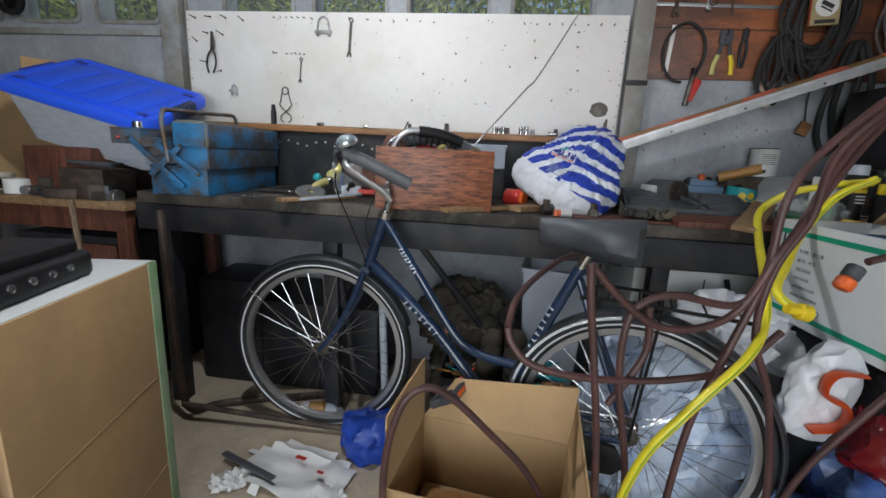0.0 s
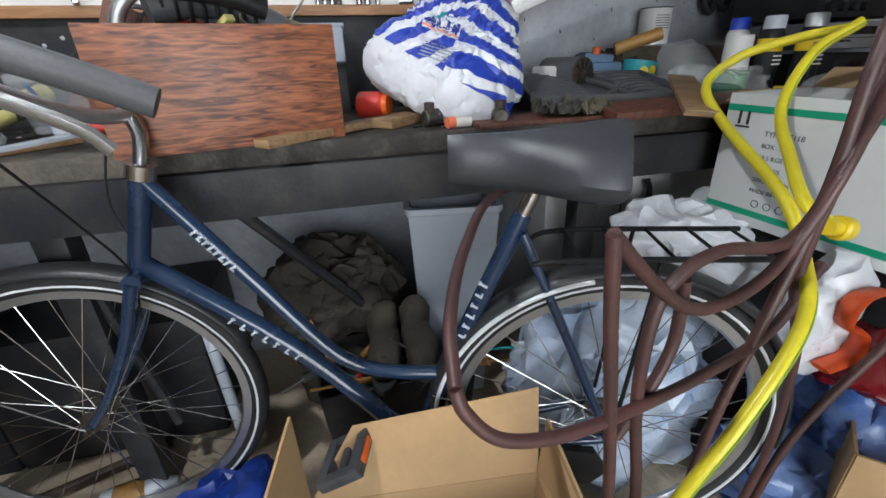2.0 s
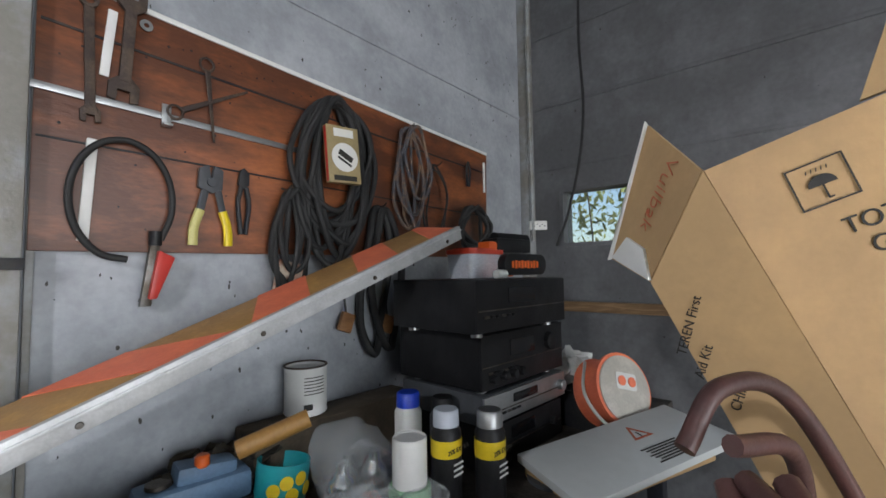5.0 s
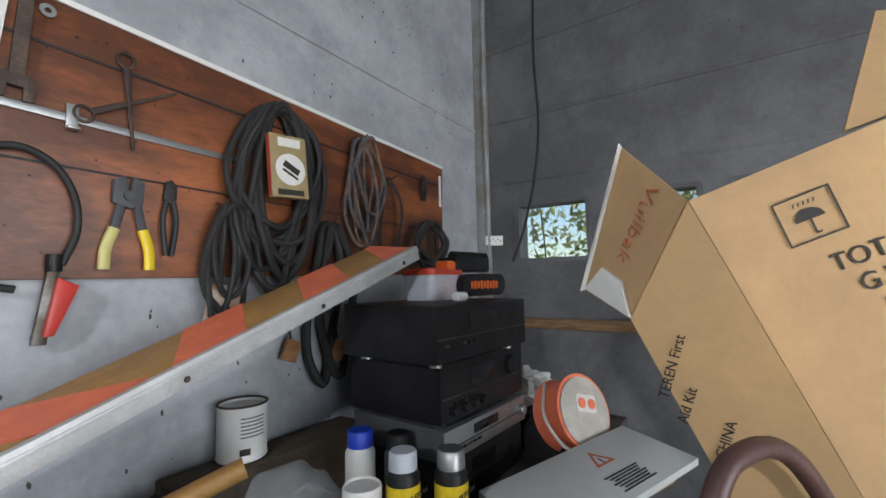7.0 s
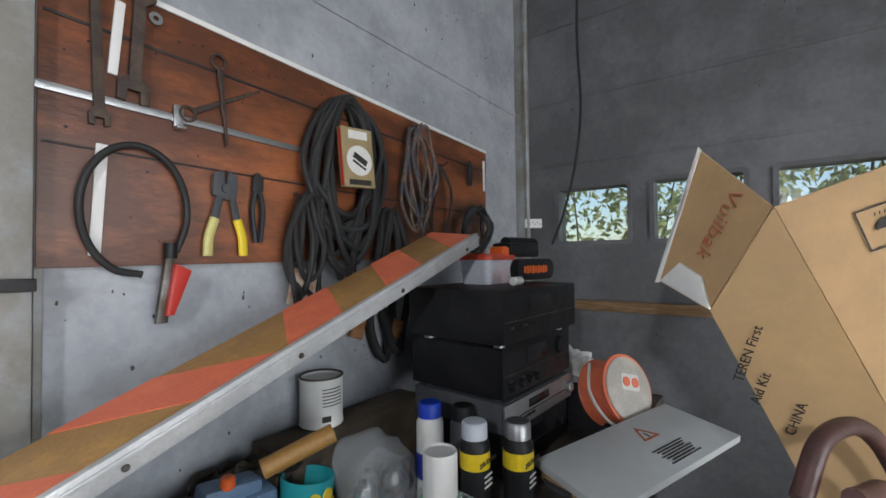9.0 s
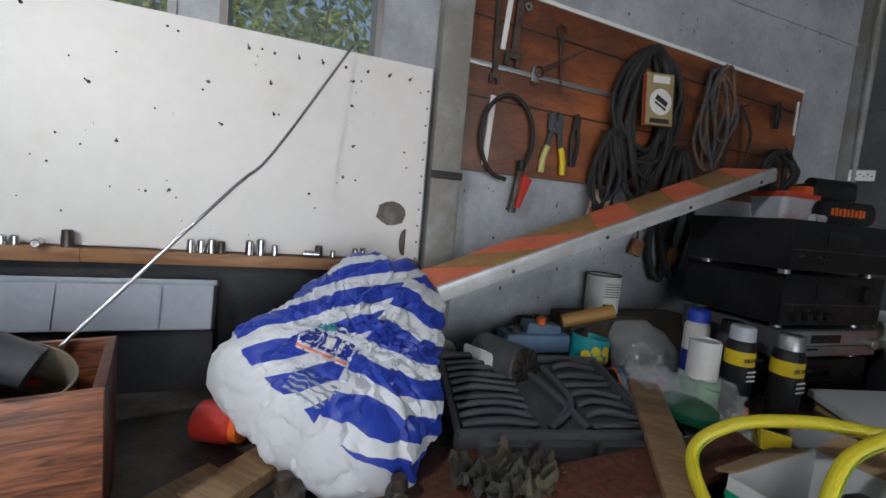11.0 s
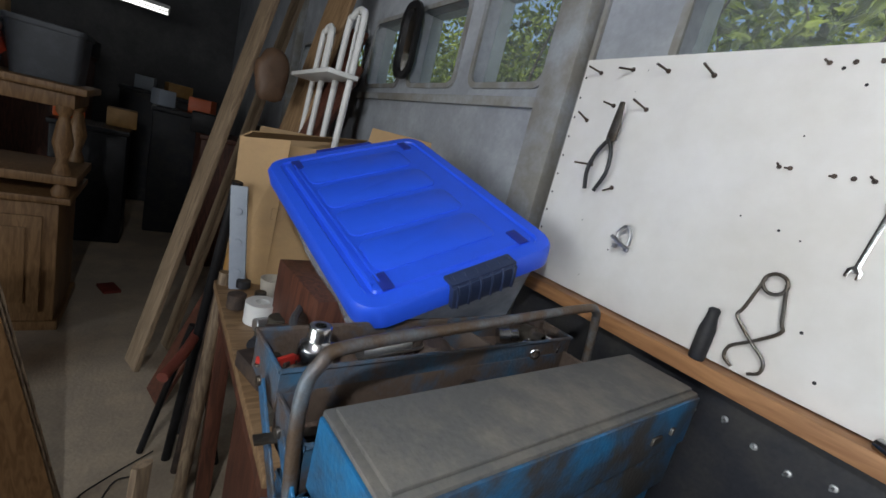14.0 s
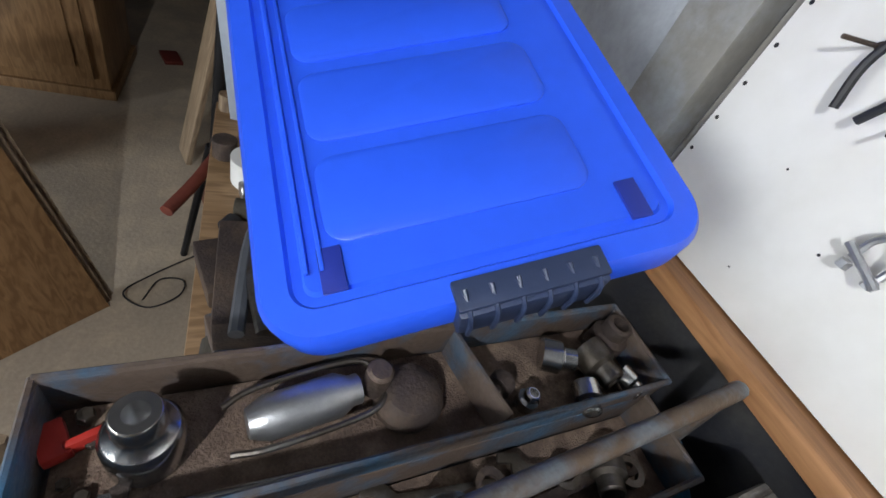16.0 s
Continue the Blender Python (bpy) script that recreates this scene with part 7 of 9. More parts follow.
tx = (BN - BC)
if tx.cross(-BD).dot(na) < 0:
    tx = -tx
start = BC + na * 0.005
ta = Vector((-0.027, -0.037, 0.122))
text_on("TEREN First", 0.0235, Vector((1.379, 1.203, 1.325)) + na * 0.005, ta, -BD, big_box, IN)
text_on("Aid Kit", 0.0235, Vector((1.39, 1.178, 1.284)) + na * 0.005, ta, -BD, big_box, IN)
text_on("CHINA", 0.0225, Vector((1.405, 1.127, 1.232)) + na * 0.005, ta, -BD, big_box, IN)
bx = BF if BF.cross(-BD).dot(nb) > 0 else -BF
o = BN + nb * 0.005
for s, u, v in (("TOTAL", 0.2, 0.27), ("G.W.", 0.23, 0.331), ("N.W.", 0.255, 0.394), ("M", 0.29, 0.466)):
    text_on(s, 0.037, o + BF * u + BD * v, bx, -BD, big_box, IN)
im = IN @ axes(o + BF * 0.215 + BD * 0.135, bx, -BD)
part("icon_frame", ringed([(-0.04, -0.035), (0.04, -0.035), (0.04, 0.035), (-0.04, 0.035)], [(-0.0375, -0.0325), (0.0375, -0.0325), (0.0375, 0.0325), (-0.0375, 0.0325)], 0.0008), INK, big_box, "printed icon frame", im)
part("umbrella_icon", merged(prism([(0.02 * math.cos(radians(a)), 0.017 * math.sin(radians(a))) for a in range(0, 181, 15)], 0.0008, (0, -0.004, 0)), box(0.0025, 0.022, 0.0008, (0, -0.014, 0.0004), bev=0), box(0.008, 0.0025, 0.0008, (0.003, -0.0255, 0.0004), bev=0), *[box(0.0015, 0.006, 0.0008, (-0.014 + 0.007 * i, 0.0215, 0.0004), (0, 0, -20), bev=0) for i in range(5)]), INK, big_box, "printed umbrella", im)
fn = (FT - BN).cross(BC - BN).normalized()
if fn.dot(Vector((0.65, 1.15, 1.55)) - BN) < 0:
    fn = -fn
fx = Vector((0.023, 0.061, -0.123)).normalized()
note = text_on("Vuilbak", 0.05, Vector((1.358, 1.208, 1.7)) + fn * 0.0045, fx, fn.cross(fx), big_box, IN, REDINK)
note.data.offset = -0.0011
note.data.shear = 0.15
bpanel("tape", [p + fn * 0.0045 for p in (Vector((1.436, 1.346, 1.512)), Vector((1.402, 1.303, 1.552)), Vector((1.366, 1.262, 1.525)), Vector((1.342, 1.247, 1.464)))], "torn white tape", PAPER)
solid("carton_stand", box(0.34, 0.42, 0.98, (0, 0, 0.49), bev=0.01), CARD, "plain brown carton standing on the floor", "carton", pose(1.42, 0.82, 0, 0, 0, -20))

# white carton with green bands
gc = thing("white_carton", "open white carton with green printed bands", "carton", axes((0.905, 1.35, 0.675), (0.08, -0.99, 0), (0.99, 0.08, 0)))
GW, GD, GH = 0.52, 0.27, 0.29
part("front_panel", box(GW, 0.006, GH, (GW / 2, 0, GH / 2), bev=0.001), WHITECARD, gc)
part("side_panel", box(0.006, GD, GH, (0, GD / 2 + 0.003, GH / 2), bev=0.001), WHITECARD, gc)
part("back_panel", box(GW, 0.006, GH, (GW / 2, GD, GH / 2), bev=0.001), WHITECARD, gc)
part("side_panel", box(0.006, GD, GH, (GW, GD / 2, GH / 2), bev=0.001), WHITECARD, gc)
part("base_panel", box(GW, GD, 0.006, (GW / 2, GD / 2, 0.003), bev=0), CARD_IN, gc)
for z in (0.03, GH - 0.03):
    part("green_band", box(GW - 0.002, 0.0015, 0.014, (GW / 2, -0.0037, z), bev=0), GREEN, gc, "green printed band")
    part("green_band", box(0.0015, GD - 0.004, 0.014, (-0.0037, GD / 2, z), bev=0), GREEN, gc)
part("flap", panel([(0.0, GD, GH), (GW * 0.6, GD, GH), (GW * 0.55, GD + 0.01, GH + 0.05), (0.03, GD + 0.01, GH + 0.045)], 0.005), CARD_IN, gc, "raised brown flap")
part("flap", panel([(0.0, 0.02, GH), (0.0, GD - 0.02, GH), (-0.05, GD - 0.04, GH - 0.02), (-0.045, 0.04, GH - 0.025)], 0.005), CARD_IN, gc)
gcm = Matrix(gc.matrix_basis)
front = lambda x, z: axes((x, -0.0035, z), (1, 0, 0), (0, 0, 1))
for i, (s, sz) in enumerate((("TYPE : JE118", 0.016), ("BOX : PCS", 0.014), ("18.5 KGS", 0.014), ("14.5 KGS", 0.014), ("50X28X33 CM", 0.013), ("MADE IN CHINA", 0.013))):
    lettering(s, sz, gc, front(0.1, 0.205 - 0.025 * i), mat("grey_ink", (0.12, 0.12, 0.13), 0.7, var=0.1) if i == 0 else bpy.data.materials["grey_ink"])
for i in range(4):
    part("printed_mark", ring_mesh(circle(0.008, 0, 0.0009, 5), 16), INK, gc, "small printed mark" if i == 0 else "", front(0.12 + 0.028 * i, 0.055))
part("arrow_mark", merged(box(0.006, 0.0012, 0.03, (0.035, -0.0038, 0.24), bev=0), box(0.006, 0.0012, 0.03, (0.055, -0.0038, 0.24), bev=0), box(0.034, 0.0012, 0.004, (0.045, -0.0038, 0.22), bev=0)), INK, gc, "printed up arrows")
for lab, x, y, sx, sy, sz, mt_, nm in [(a, b, c, d * 0.8, e * 0.7, f * 0.9, g_, h) for a, b, c, d, e, f, g_, h in (("bright blue plastic case in the white carton", 0.2, 0.1, 0.11, 0.07, 0.3, BLUE, "plastic_case"), ("blue plastic container in the white carton", 0.08, 0.08, 0.08, 0.08, 0.25, BLUE, "plastic_case"), ("blue plastic box in the white carton", 0.36, 0.2, 0.09, 0.06, 0.33, mat("deep_blue_plastic", (0.01, 0.05, 0.4), 0.35, var=0.08), "plastic_case"), ("small white box in the carton", 0.4, 0.09, 0.11, 0.07, 0.315, WHITECARD, "small_box"), ("brown cardboard piece in the carton", 0.29, 0.16, 0.012, 0.12, 0.4, CARD_IN, "card_piece"), ("dark tool case in the carton", 0.14, 0.2, 0.16, 0.07, 0.29, BLACK, "tool_case"))]:
    solid(nm, box(sx, sy, sz, (0, 0, sz / 2), bev=0.008), mt_, lab, "box", gcm @ pose(x, y, 0.007, 0, 0, random.Random(int(x * 100)).uniform(-14, 14)))
gn = thing("sealant_gun", "dark steel sealant gun standing up out of the carton", "sealant gun", gcm @ pose(0.34, 0.1, 0.2, 10, 8, 0))
part("barrel", cyl(0.022, 0.3, (0, 0, 0.0), seg=20, bev=0.003), DKGREY, gn)
part("trigger", merged(tube([(0.0, -0.02, 0.28), (0.05, -0.05, 0.3), (0.09, -0.04, 0.35)], 0.009, 5, 8), tube([(0.0, 0.0, 0.3), (0.05, 0.0, 0.34), (0.1, 0.01, 0.37)], 0.01, 5, 8)), IRON, gn)
part("plunger", tube([(0, 0, 0.3), (0, 0, 0.4), (0.02, 0, 0.415)], 0.005, 3, 8), IRON, gn)
part("cap", cyl(0.026, 0.04, (0, 0, 0.27), seg=18, bev=0.004), BLACK, gn)

hose = thing("brown_hose", "long brown rubber hose tangled over the bicycle", "hose", Matrix.Translation((0.6, 0.9, 0)))
HI = Matrix.Translation((-0.6, -0.9, 0))
paths = [
    [(0.243, 0.835, 0.896), (0.255, 0.837, 0.8), (0.279, 0.842, 0.66), (0.31, 0.848, 0.45), (0.33, 0.85, 0.2), (0.34, 0.86, 0.012)],
    [(0.245, 0.84, 0.895), (0.322, 0.85, 0.816), (0.408, 0.868, 0.759), (0.511, 0.888, 0.76), (0.591, 0.904, 0.81), (0.66, 0.92, 0.95), (0.877, 1.068, 1.202), (0.987, 1.112, 1.308)],
    [(0.987, 1.123, 1.314), (0.833, 1.046, 1.184), (0.66, 0.925, 0.93), (0.589, 0.91, 0.814), (0.445, 0.885, 0.829), (0.377, 0.875, 0.811), (0.344, 0.87, 0.76), (0.345, 0.87, 0.62), (0.39, 0.88, 0.4), (0.42, 0.89, 0.15), (0.45, 0.89, 0.012)],
    [(0.987, 1.112, 1.319), (0.877, 1.035, 1.297), (0.74, 0.995, 1.166), (0.667, 0.951, 1.056), (0.629, 0.912, 0.878), (0.575, 0.901, 0.69), (0.523, 0.891, 0.515), (0.5, 0.888, 0.25), (0.5, 0.888, 0.012)],
    [(0.987, 1.09, 1.324), (0.877, 1.035, 1.275), (0.783, 1.01, 1.166), (0.724, 0.953, 1.024), (0.645, 0.914, 0.895), (0.64, 0.918, 0.738), (0.7, 0.92, 0.58), (0.76, 0.94, 0.3), (0.74, 0.95, 0.05)],
    [(0.082, 0.85, 0.73), (0.092, 0.84, 0.7), (0.132, 0.83, 0.66), (0.217, 0.835, 0.637), (0.335, 0.858, 0.625), (0.464, 0.882, 0.629), (0.602, 0.906, 0.66), (0.7, 0.93, 0.75)],
    [(0.082, 0.85, 0.73), (0.1, 0.93, 0.77), (0.16, 1.06, 0.8), (0.26, 1.2, 0.83), (0.4, 1.2, 0.86)],
    [(-0.15, 0.73, 0.02), (-0.17, 0.73, 0.38), (-0.14, 0.74, 0.56), (-0.09, 0.76, 0.61), (-0.03, 0.78, 0.58), (0.06, 0.8, 0.49), (0.14, 0.82, 0.4), (0.2, 0.84, 0.3)],
    [(0.389, 0.88, 0.799), (0.4, 0.885, 0.7), (0.37, 0.88, 0.624), (0.33, 0.88, 0.55)],
]


def slack(pts):
    """Lets the upper part of a hose sag towards the bicycle."""
    out = []
    for x, y, z in pts:
        w = min(1.0, max(0.0, (z - 0.9) / 0.36))
        out.append((x - 0.06 * w, y - 0.075 * w, z - 0.035 * w))
    return out


for pth in paths:
    part("hose_run", tube(slack(pth), 0.0085, 7, 10), HOSEBROWN, hose, "", HI)
end = part("hose_run", tube(slack([(1.02, 1.123, 1.33), (1.097, 1.09, 1.308), (1.13, 1.068, 1.202), (1.05, 1.01, 1.076), (0.914, 0.958, 0.959), (0.835, 0.93, 0.93)]), 0.0085, 7, 10), HOSEBROWN, hose, "", HI)
part("hose_run", tube(slack([(1.02, 1.156, 1.319), (1.064, 1.134, 1.363), (1.141, 1.09, 1.341), (1.207, 1.013, 1.184), (1.121, 0.896, 0.997), (1.0, 0.87, 0.8), (0.9, 0.9, 0.6), (0.8, 0.93, 0.35), (0.78, 0.95, 0.05)]), 0.0085, 7, 10), HOSEBROWN, hose, "", HI)
cm = axes((0.215, 0.027, 0.914), (-0.3, -0.1, -0.5), (0, 1, 0))
part("connector", merged(cyl(0.018, 0.03, (0, 0, 0), (0, 90, 0), 18, bev=0.003)), DKGREY, hose, "grey hose connector", cm)
part("connector", cyl(0.019, 0.028, (0.03, 0, 0), (0, 90, 0), 18, bev=0.005), ORANGE, hose, "orange hose connector", cm)
yh = thing("yellow_hose", "bright yellow garden hose with a thin green stripe", "hose", Matrix.Translation((0.6, 0.9, 0)))
ya = [(1.03, 1.22, 1.09), (0.99, 1.3, 1.075), (0.92, 1.37, 1.04), (0.86, 1.385, 0.98), (0.8, 1.26, 0.915), (0.7, 1.023, 0.835), (0.665, 0.937, 0.764), (0.6, 0.866, 0.704), (0.49, 0.826, 0.595), (0.4, 0.82, 0.45), (0.35, 0.84, 0.2), (0.33, 0.87, 0.012)]
yb = [(1.03, 1.21, 1.1), (0.96, 1.235, 1.045), (0.873, 1.2, 0.945), (0.775, 1.08, 0.875), (0.705, 0.985, 0.83), (0.736, 0.952, 0.797)]
for pth in (ya, yb):
    part("hose_run", tube(pth, 0.0105, 7, 12), HOSEYEL, yh, "", HI)
    part("stripe", tube([(x, y - 0.0098, z + 0.002) for x, y, z in pth], 0.0022, 7, 6), mat("green_hose_stripe", (0.25, 0.38, 0.03), 0.4, var=0.1), yh, "thin green stripe", HI)
part("nozzle", merged(cyl(0.02, 0.03, (0, 0, 0), (0, 90, 0), 18, bev=0.004), cyl(0.013, 0.025, (-0.025, 0, 0), (0, 90, 0), 14)), YELLOW, yh, "yellow hose fitting", axes((0.136, 0.052, 0.797), (0.9, 0.1, -0.2), (0, 1, 0)))
part("hose_run", tube([(0.3, 0.85, 0.3), (0.32, 0.86, 0.15), (0.33, 0.87, 0.012)], 0.0125, 5, 12), HOSEYEL, yh, "", HI)

# bags and sacks under the carton
rb = solid("red_bag", blob(0.14, 0.1, 0.12, sub=4, amount=0.03, scale=10, seed=3, crease=0.02), mat("dark_red_polythene", (0.2, 0.01, 0.015), 0.25, var=0.15, scale=9), "shiny dark red plastic bag", "bag", pose(1.08, 0.98, 0.48))
solid("blue_bag", blob(0.3, 0.22, 0.26, sub=5, amount=0.06, scale=8, seed=6, crease=0.05), BAGBLUE, "large crumpled shiny blue plastic bag", "bag", pose(1.28, 1.02, 0.224))
solid("blue_bag", blob(0.2, 0.16, 0.13, sub=4, amount=0.05, scale=9, seed=16, crease=0.05), BAGBLUE, "smaller crumpled blue plastic bag", "bag", pose(1.0, 0.98, 0.112))
solid("pale_bag", blob(0.26, 0.18, 0.3, sub=5, amount=0.05, scale=8, seed=9, crease=0.05), BAGLTBLUE, "pale blue plastic sack behind the bicycle wheel", "bag", pose(0.62, 1.28, 0.258))
solid("white_bag", blob(0.19, 0.13, 0.1, sub=5, amount=0.05, scale=10, seed=12, crease=0.05), BAGWHITE, "crumpled white plastic bag under the bench", "bag", pose(0.85, 1.34, 0.6))
ob_ = thing("printed_bag", "white plastic bag with a large orange print", "bag", pose(0.86, 1.0, 0.57, 0, 10, 0))
part("sack", blob(0.075, 0.045, 0.13, sub=4, amount=0.02, scale=12, seed=1, crease=0.02), BAGWHITE, ob_)
part("orange_print", roughen(merged(tube([(0.03, -0.05, 0.09), (-0.03, -0.056, 0.08), (-0.04, -0.058, 0.03), (0.02, -0.06, 0.01), (0.03, -0.058, -0.04), (-0.03, -0.056, -0.07)], 0.02, 5, 8, flat=0.3)), 0.002, 20), mat("orange_red_print", (0.7, 0.09, 0.02), 0.4, var=0.08), ob_, "orange letter-like print")
solid("black_crate", box(0.5, 0.24, 0.12, bev=0.01), BLACK, "black plastic crate under the white carton", "crate", pose(1.07, 1.12, 0.614, 0, 0, -85))
solid("crate_box", box(0.24, 0.2, 0.55, bev=0.01), DKGREY, "dark box under the black crate", "box", pose(1.13, 1.26, 0.2765, 0, 0, -85))
solid("corner_carton", merged(panel([(0, 0, 0), (0.3, -0.25, 0), (0.3, -0.25, 0.32), (0, 0, 0.36)], 0.006), panel([(0, 0, 0), (0.3, 0.2, 0), (0.3, 0.2, 0.3), (0, 0, 0.36)], 0.006)), CARD, "open brown carton corner on the floor", "carton", pose(0.86, 0.86, 0.0))
solid("plastic_disc", lathe([(0, 0), (0.08, 0), (0.085, 0.004), (0.084, 0.02), (0.07, 0.024), (0, 0.02)], seg=32), WHITE, "round white plastic lid lying on a carton", "lid", pose(1.05, 0.82, 0.0, 0, 0, 0))

# ---- under the bench and in the foreground ----
wbn = thing("waste_bin", "tall pale grey plastic bin under the bench", "bin", pose(0.31, 1.7, 0.0, 0, 0, -10))
part("bin", lathe([(0, 0.0), (0.13, 0.0), (0.133, 0.006), (0.18, 0.66), (0.186, 0.665), (0.186, 0.68), (0.178, 0.68), (0.174, 0.66), (0.13, 0.01), (0, 0.01)], rot=(0, 0, 45), seg=4), GREYBIN, wbn)
bmod = wbn.children[0].modifiers.new("soft", "BEVEL")
bmod.width, bmod.segments = 0.012, 3
part("rim", ringed([(x * 1.03, y * 1.03) for x, y in rounded(0.27, 0.27, 0.025)], rounded(0.245, 0.245, 0.02), 0.016, (0, 0, 0.668)), GREYBIN, wbn)
wa = thing("white_cabinet", "white enamelled appliance under the bench", "appliance", pose(0.93, 1.8, 0, 0, 0, 0))
part("case", box(0.7, 0.4, 0.72, (0, 0, 0.36), bev=0.012), WHITE, wa)
part("door_gap", box(0.004, 0.004, 0.66, (-0.09, -0.2, 0.36), bev=0), BLACKP, wa)
part("handle", tube([(-0.02, -0.215, 0.7), (-0.02, -0.235, 0.66), (-0.02, -0.235, 0.52), (-0.02, -0.215, 0.48)], 0.009, 4, 8), BLACKP, wa, "dark handle")
part("rusty_top", roughen(box(0.72, 0.42, 0.05, (0, 0, 0.745), bev=0.006), 0.006, 12), RUST, wa, "rusty peeling top")
solid("dark_bag", blob(0.2, 0.14, 0.15, sub=5, amount=0.05, scale=9, seed=21, crease=0.04), DARKFAB, "dark green-grey cloth bag under the bench", "bag", pose(-0.06, 1.7, 0.42))
solid("dark_bag", blob(0.2, 0.16, 0.16, sub=4, amount=0.05, scale=9, seed=25, crease=0.03), DARKFAB, "black bag on the floor under the bench", "bag", pose(-0.02, 1.75, 0.138))
for i, x in enumerate((0.06, 0.15)):
    b = thing("work_boot", "old dark leather work boot under the bench", "boot", pose(x, 1.5, 0.3, 0, 0, -100 + 8 * i), "boots")
    part("upper", merged(blob(0.11, 0.045, 0.045, (0.04, 0, 0.04), 3, 0.008, 12, i), blob(0.05, 0.042, 0.07, (-0.04, 0, 0.07), 3, 0.012, 14, i + 4)), DARKFAB, b)
    part("sole", prism([(0.15 * math.cos(radians(a)) if abs(a) < 90 else 0.08 * math.cos(radians(a)), 0.045 * math.sin(radians(a))) for a in range(-180, 180, 20)], 0.02, (0.02, 0, -0.01), bev=0.003), RUBBER, b)
jb = thing("junk_crate", "open dark crate of odd tools under the bench", "crate", pose(0.08, 1.5, 0.0))
part("crate", tub(0.42, 0.26, 0.29, 0.02, 0.02, 0.006), BLACKP, jb, m=pose(0, 0, 0.29))
rg = random.Random(17)
for i in range(16):
    a = (rg.uniform(-0.18, 0.18), rg.uniform(-0.1, 0.1), rg.uniform(0.22, 0.3))
    d = Vector((rg.uniform(-1, 1), rg.uniform(-1, 0.6), rg.uniform(-0.1, 0.7))).normalized() * rg.uniform(0.08, 0.2)
    solid("hand_tool", merged(tube([a, tuple(Vector(a) + d * 0.6)], rg.uniform(0.006, 0.011), 1, 8), tube([tuple(Vector(a) + d * 0.6), tuple(Vector(a) + d)], 0.004, 1, 6)), rg.choice((IRON, RUST, OCHRE, TIMBER, RED, TEAL, BLACK, ALU)), "old hand tool in the dark crate under the bench", "tool", Matrix(jb.matrix_basis), group="tools in the crate")
solid("black_box", box(0.55, 0.4, 0.42, (0, 0, 0.21), bev=0.01), BLACKP, "black box under the bench", "box", pose(-0.72, 1.85, 0))
solid("black_box", box(0.3, 0.3, 0.5, (0, 0, 0.25), bev=0.01), BLACKP, "dark cabinet under the bench end", "box", pose(-1.15, 1.8, 0))
solid("tubular_rack", merged(tube([(-1.17, 1.32, 0.86), (-1.15, 1.32, 0.2), (-1.14, 1.36, 0.03), (-1.05, 1.45, 0.02), (-0.6, 1.62, 0.02)], 0.014, 5, 8), tube([(-1.15, 1.32, 0.08), (-0.5, 1.36, 0.03)], 0.012, 1, 8)), RUST, "rusty tubular steel frame on the floor", "frame")
solid("white_pipe", tube([(-0.42, 1.62, 0.5), (-0.38, 1.56, 0.02)], 0.016, 1, 10), GREYBIN, "pale plastic pipe standing under the bench", "pipe")
lh = thing("plastic_bottle", "plastic bottle with a brown label on the floor", "bottle", pose(-0.62, 1.44, 0.04, 0, 0, 10))
part("bottle", lathe([(0, 0), (0.036, 0.002), (0.038, 0.01), (0.038, 0.12), (0.02, 0.15), (0.014, 0.17), (0, 0.17)], (-0.08, 0, 0), (0, 90, 0), 20), GREYBIN, lh)
part("label", lathe([(0.0385, 0.03), (0.039, 0.031), (0.039, 0.1), (0.0385, 0.101)], (-0.08, 0, 0), (0, 90, 0), 20), OCHRE, lh, "brown label")
solid("blue_sack", roughen(blob(0.12, 0.1, 0.08, sub=4, amount=0.04, scale=9, seed=30, crease=0.03), 0.004, 20), mat("royal_blue_sack", (0.015, 0.06, 0.38), 0.4, var=0.12), "bright blue plastic sack on the floor", "bag", pose(-0.36, 1.3, 0.068))


def crumpled(w, d, seed, n=16, lift=0.04):
    bm = bmesh.new()
    g = [[bm.verts.new((w * (i / n - 0.5), d * (j / n - 0.5), 0.004 + lift * abs(noise.noise(Vector((i * 0.35, j * 0.35, seed)))))) for j in range(n + 1)] for i in range(n + 1)]
    for i in range(n):
        for j in range(n):
            if (i - n / 2) ** 2 + (j - n / 2) ** 2 < (n * 0.56) ** 2 * (0.8 + 0.3 * noise.noise(Vector((i * 0.6, j * 0.6, seed + 4)))):
                bm.faces.new((g[i][j], g[i + 1][j], g[i + 1][j + 1], g[i][j + 1]))
    bmesh.ops.delete(bm, geom=[v for v in bm.verts if not v.link_faces], context="VERTS")
    return bm


pw = thing("paper_bag", "torn white printed paper bag on the floor", "paper", pose(-0.6, 1.13, 0.002, 0, 0, -12))
part("sheet", crumpled(0.42, 0.26, 2.0, 12, 0.05), PAPER, pw)
part("red_print", box(0.04, 0.016, 0.001, (0.02, 0.03, 0.047), bev=0), RED, pw, "red print")
part("red_print", box(0.024, 0.012, 0.001, (0.12, 0.0, 0.044), bev=0), RED, pw)
solid("paper_scrap", crumpled(0.14, 0.1, 7.0), PAPER, "white paper scrap on the concrete", "paper", pose(-0.78, 1.05, 0.002, 0, 0, 20))
solid("paper_scrap", crumpled(0.13, 0.11, 9.0), PAPER, "crumpled white paper on the concrete", "paper", pose(-0.42, 1.02, 0.002, 0, 0, 50))
solid("paper_scrap", crumpled(0.1, 0.06, 11.0, lift=0.01), CARD, "small brown card scrap on the concrete", "paper", pose(-0.5, 0.98, 0.002, 0, 0, 10))
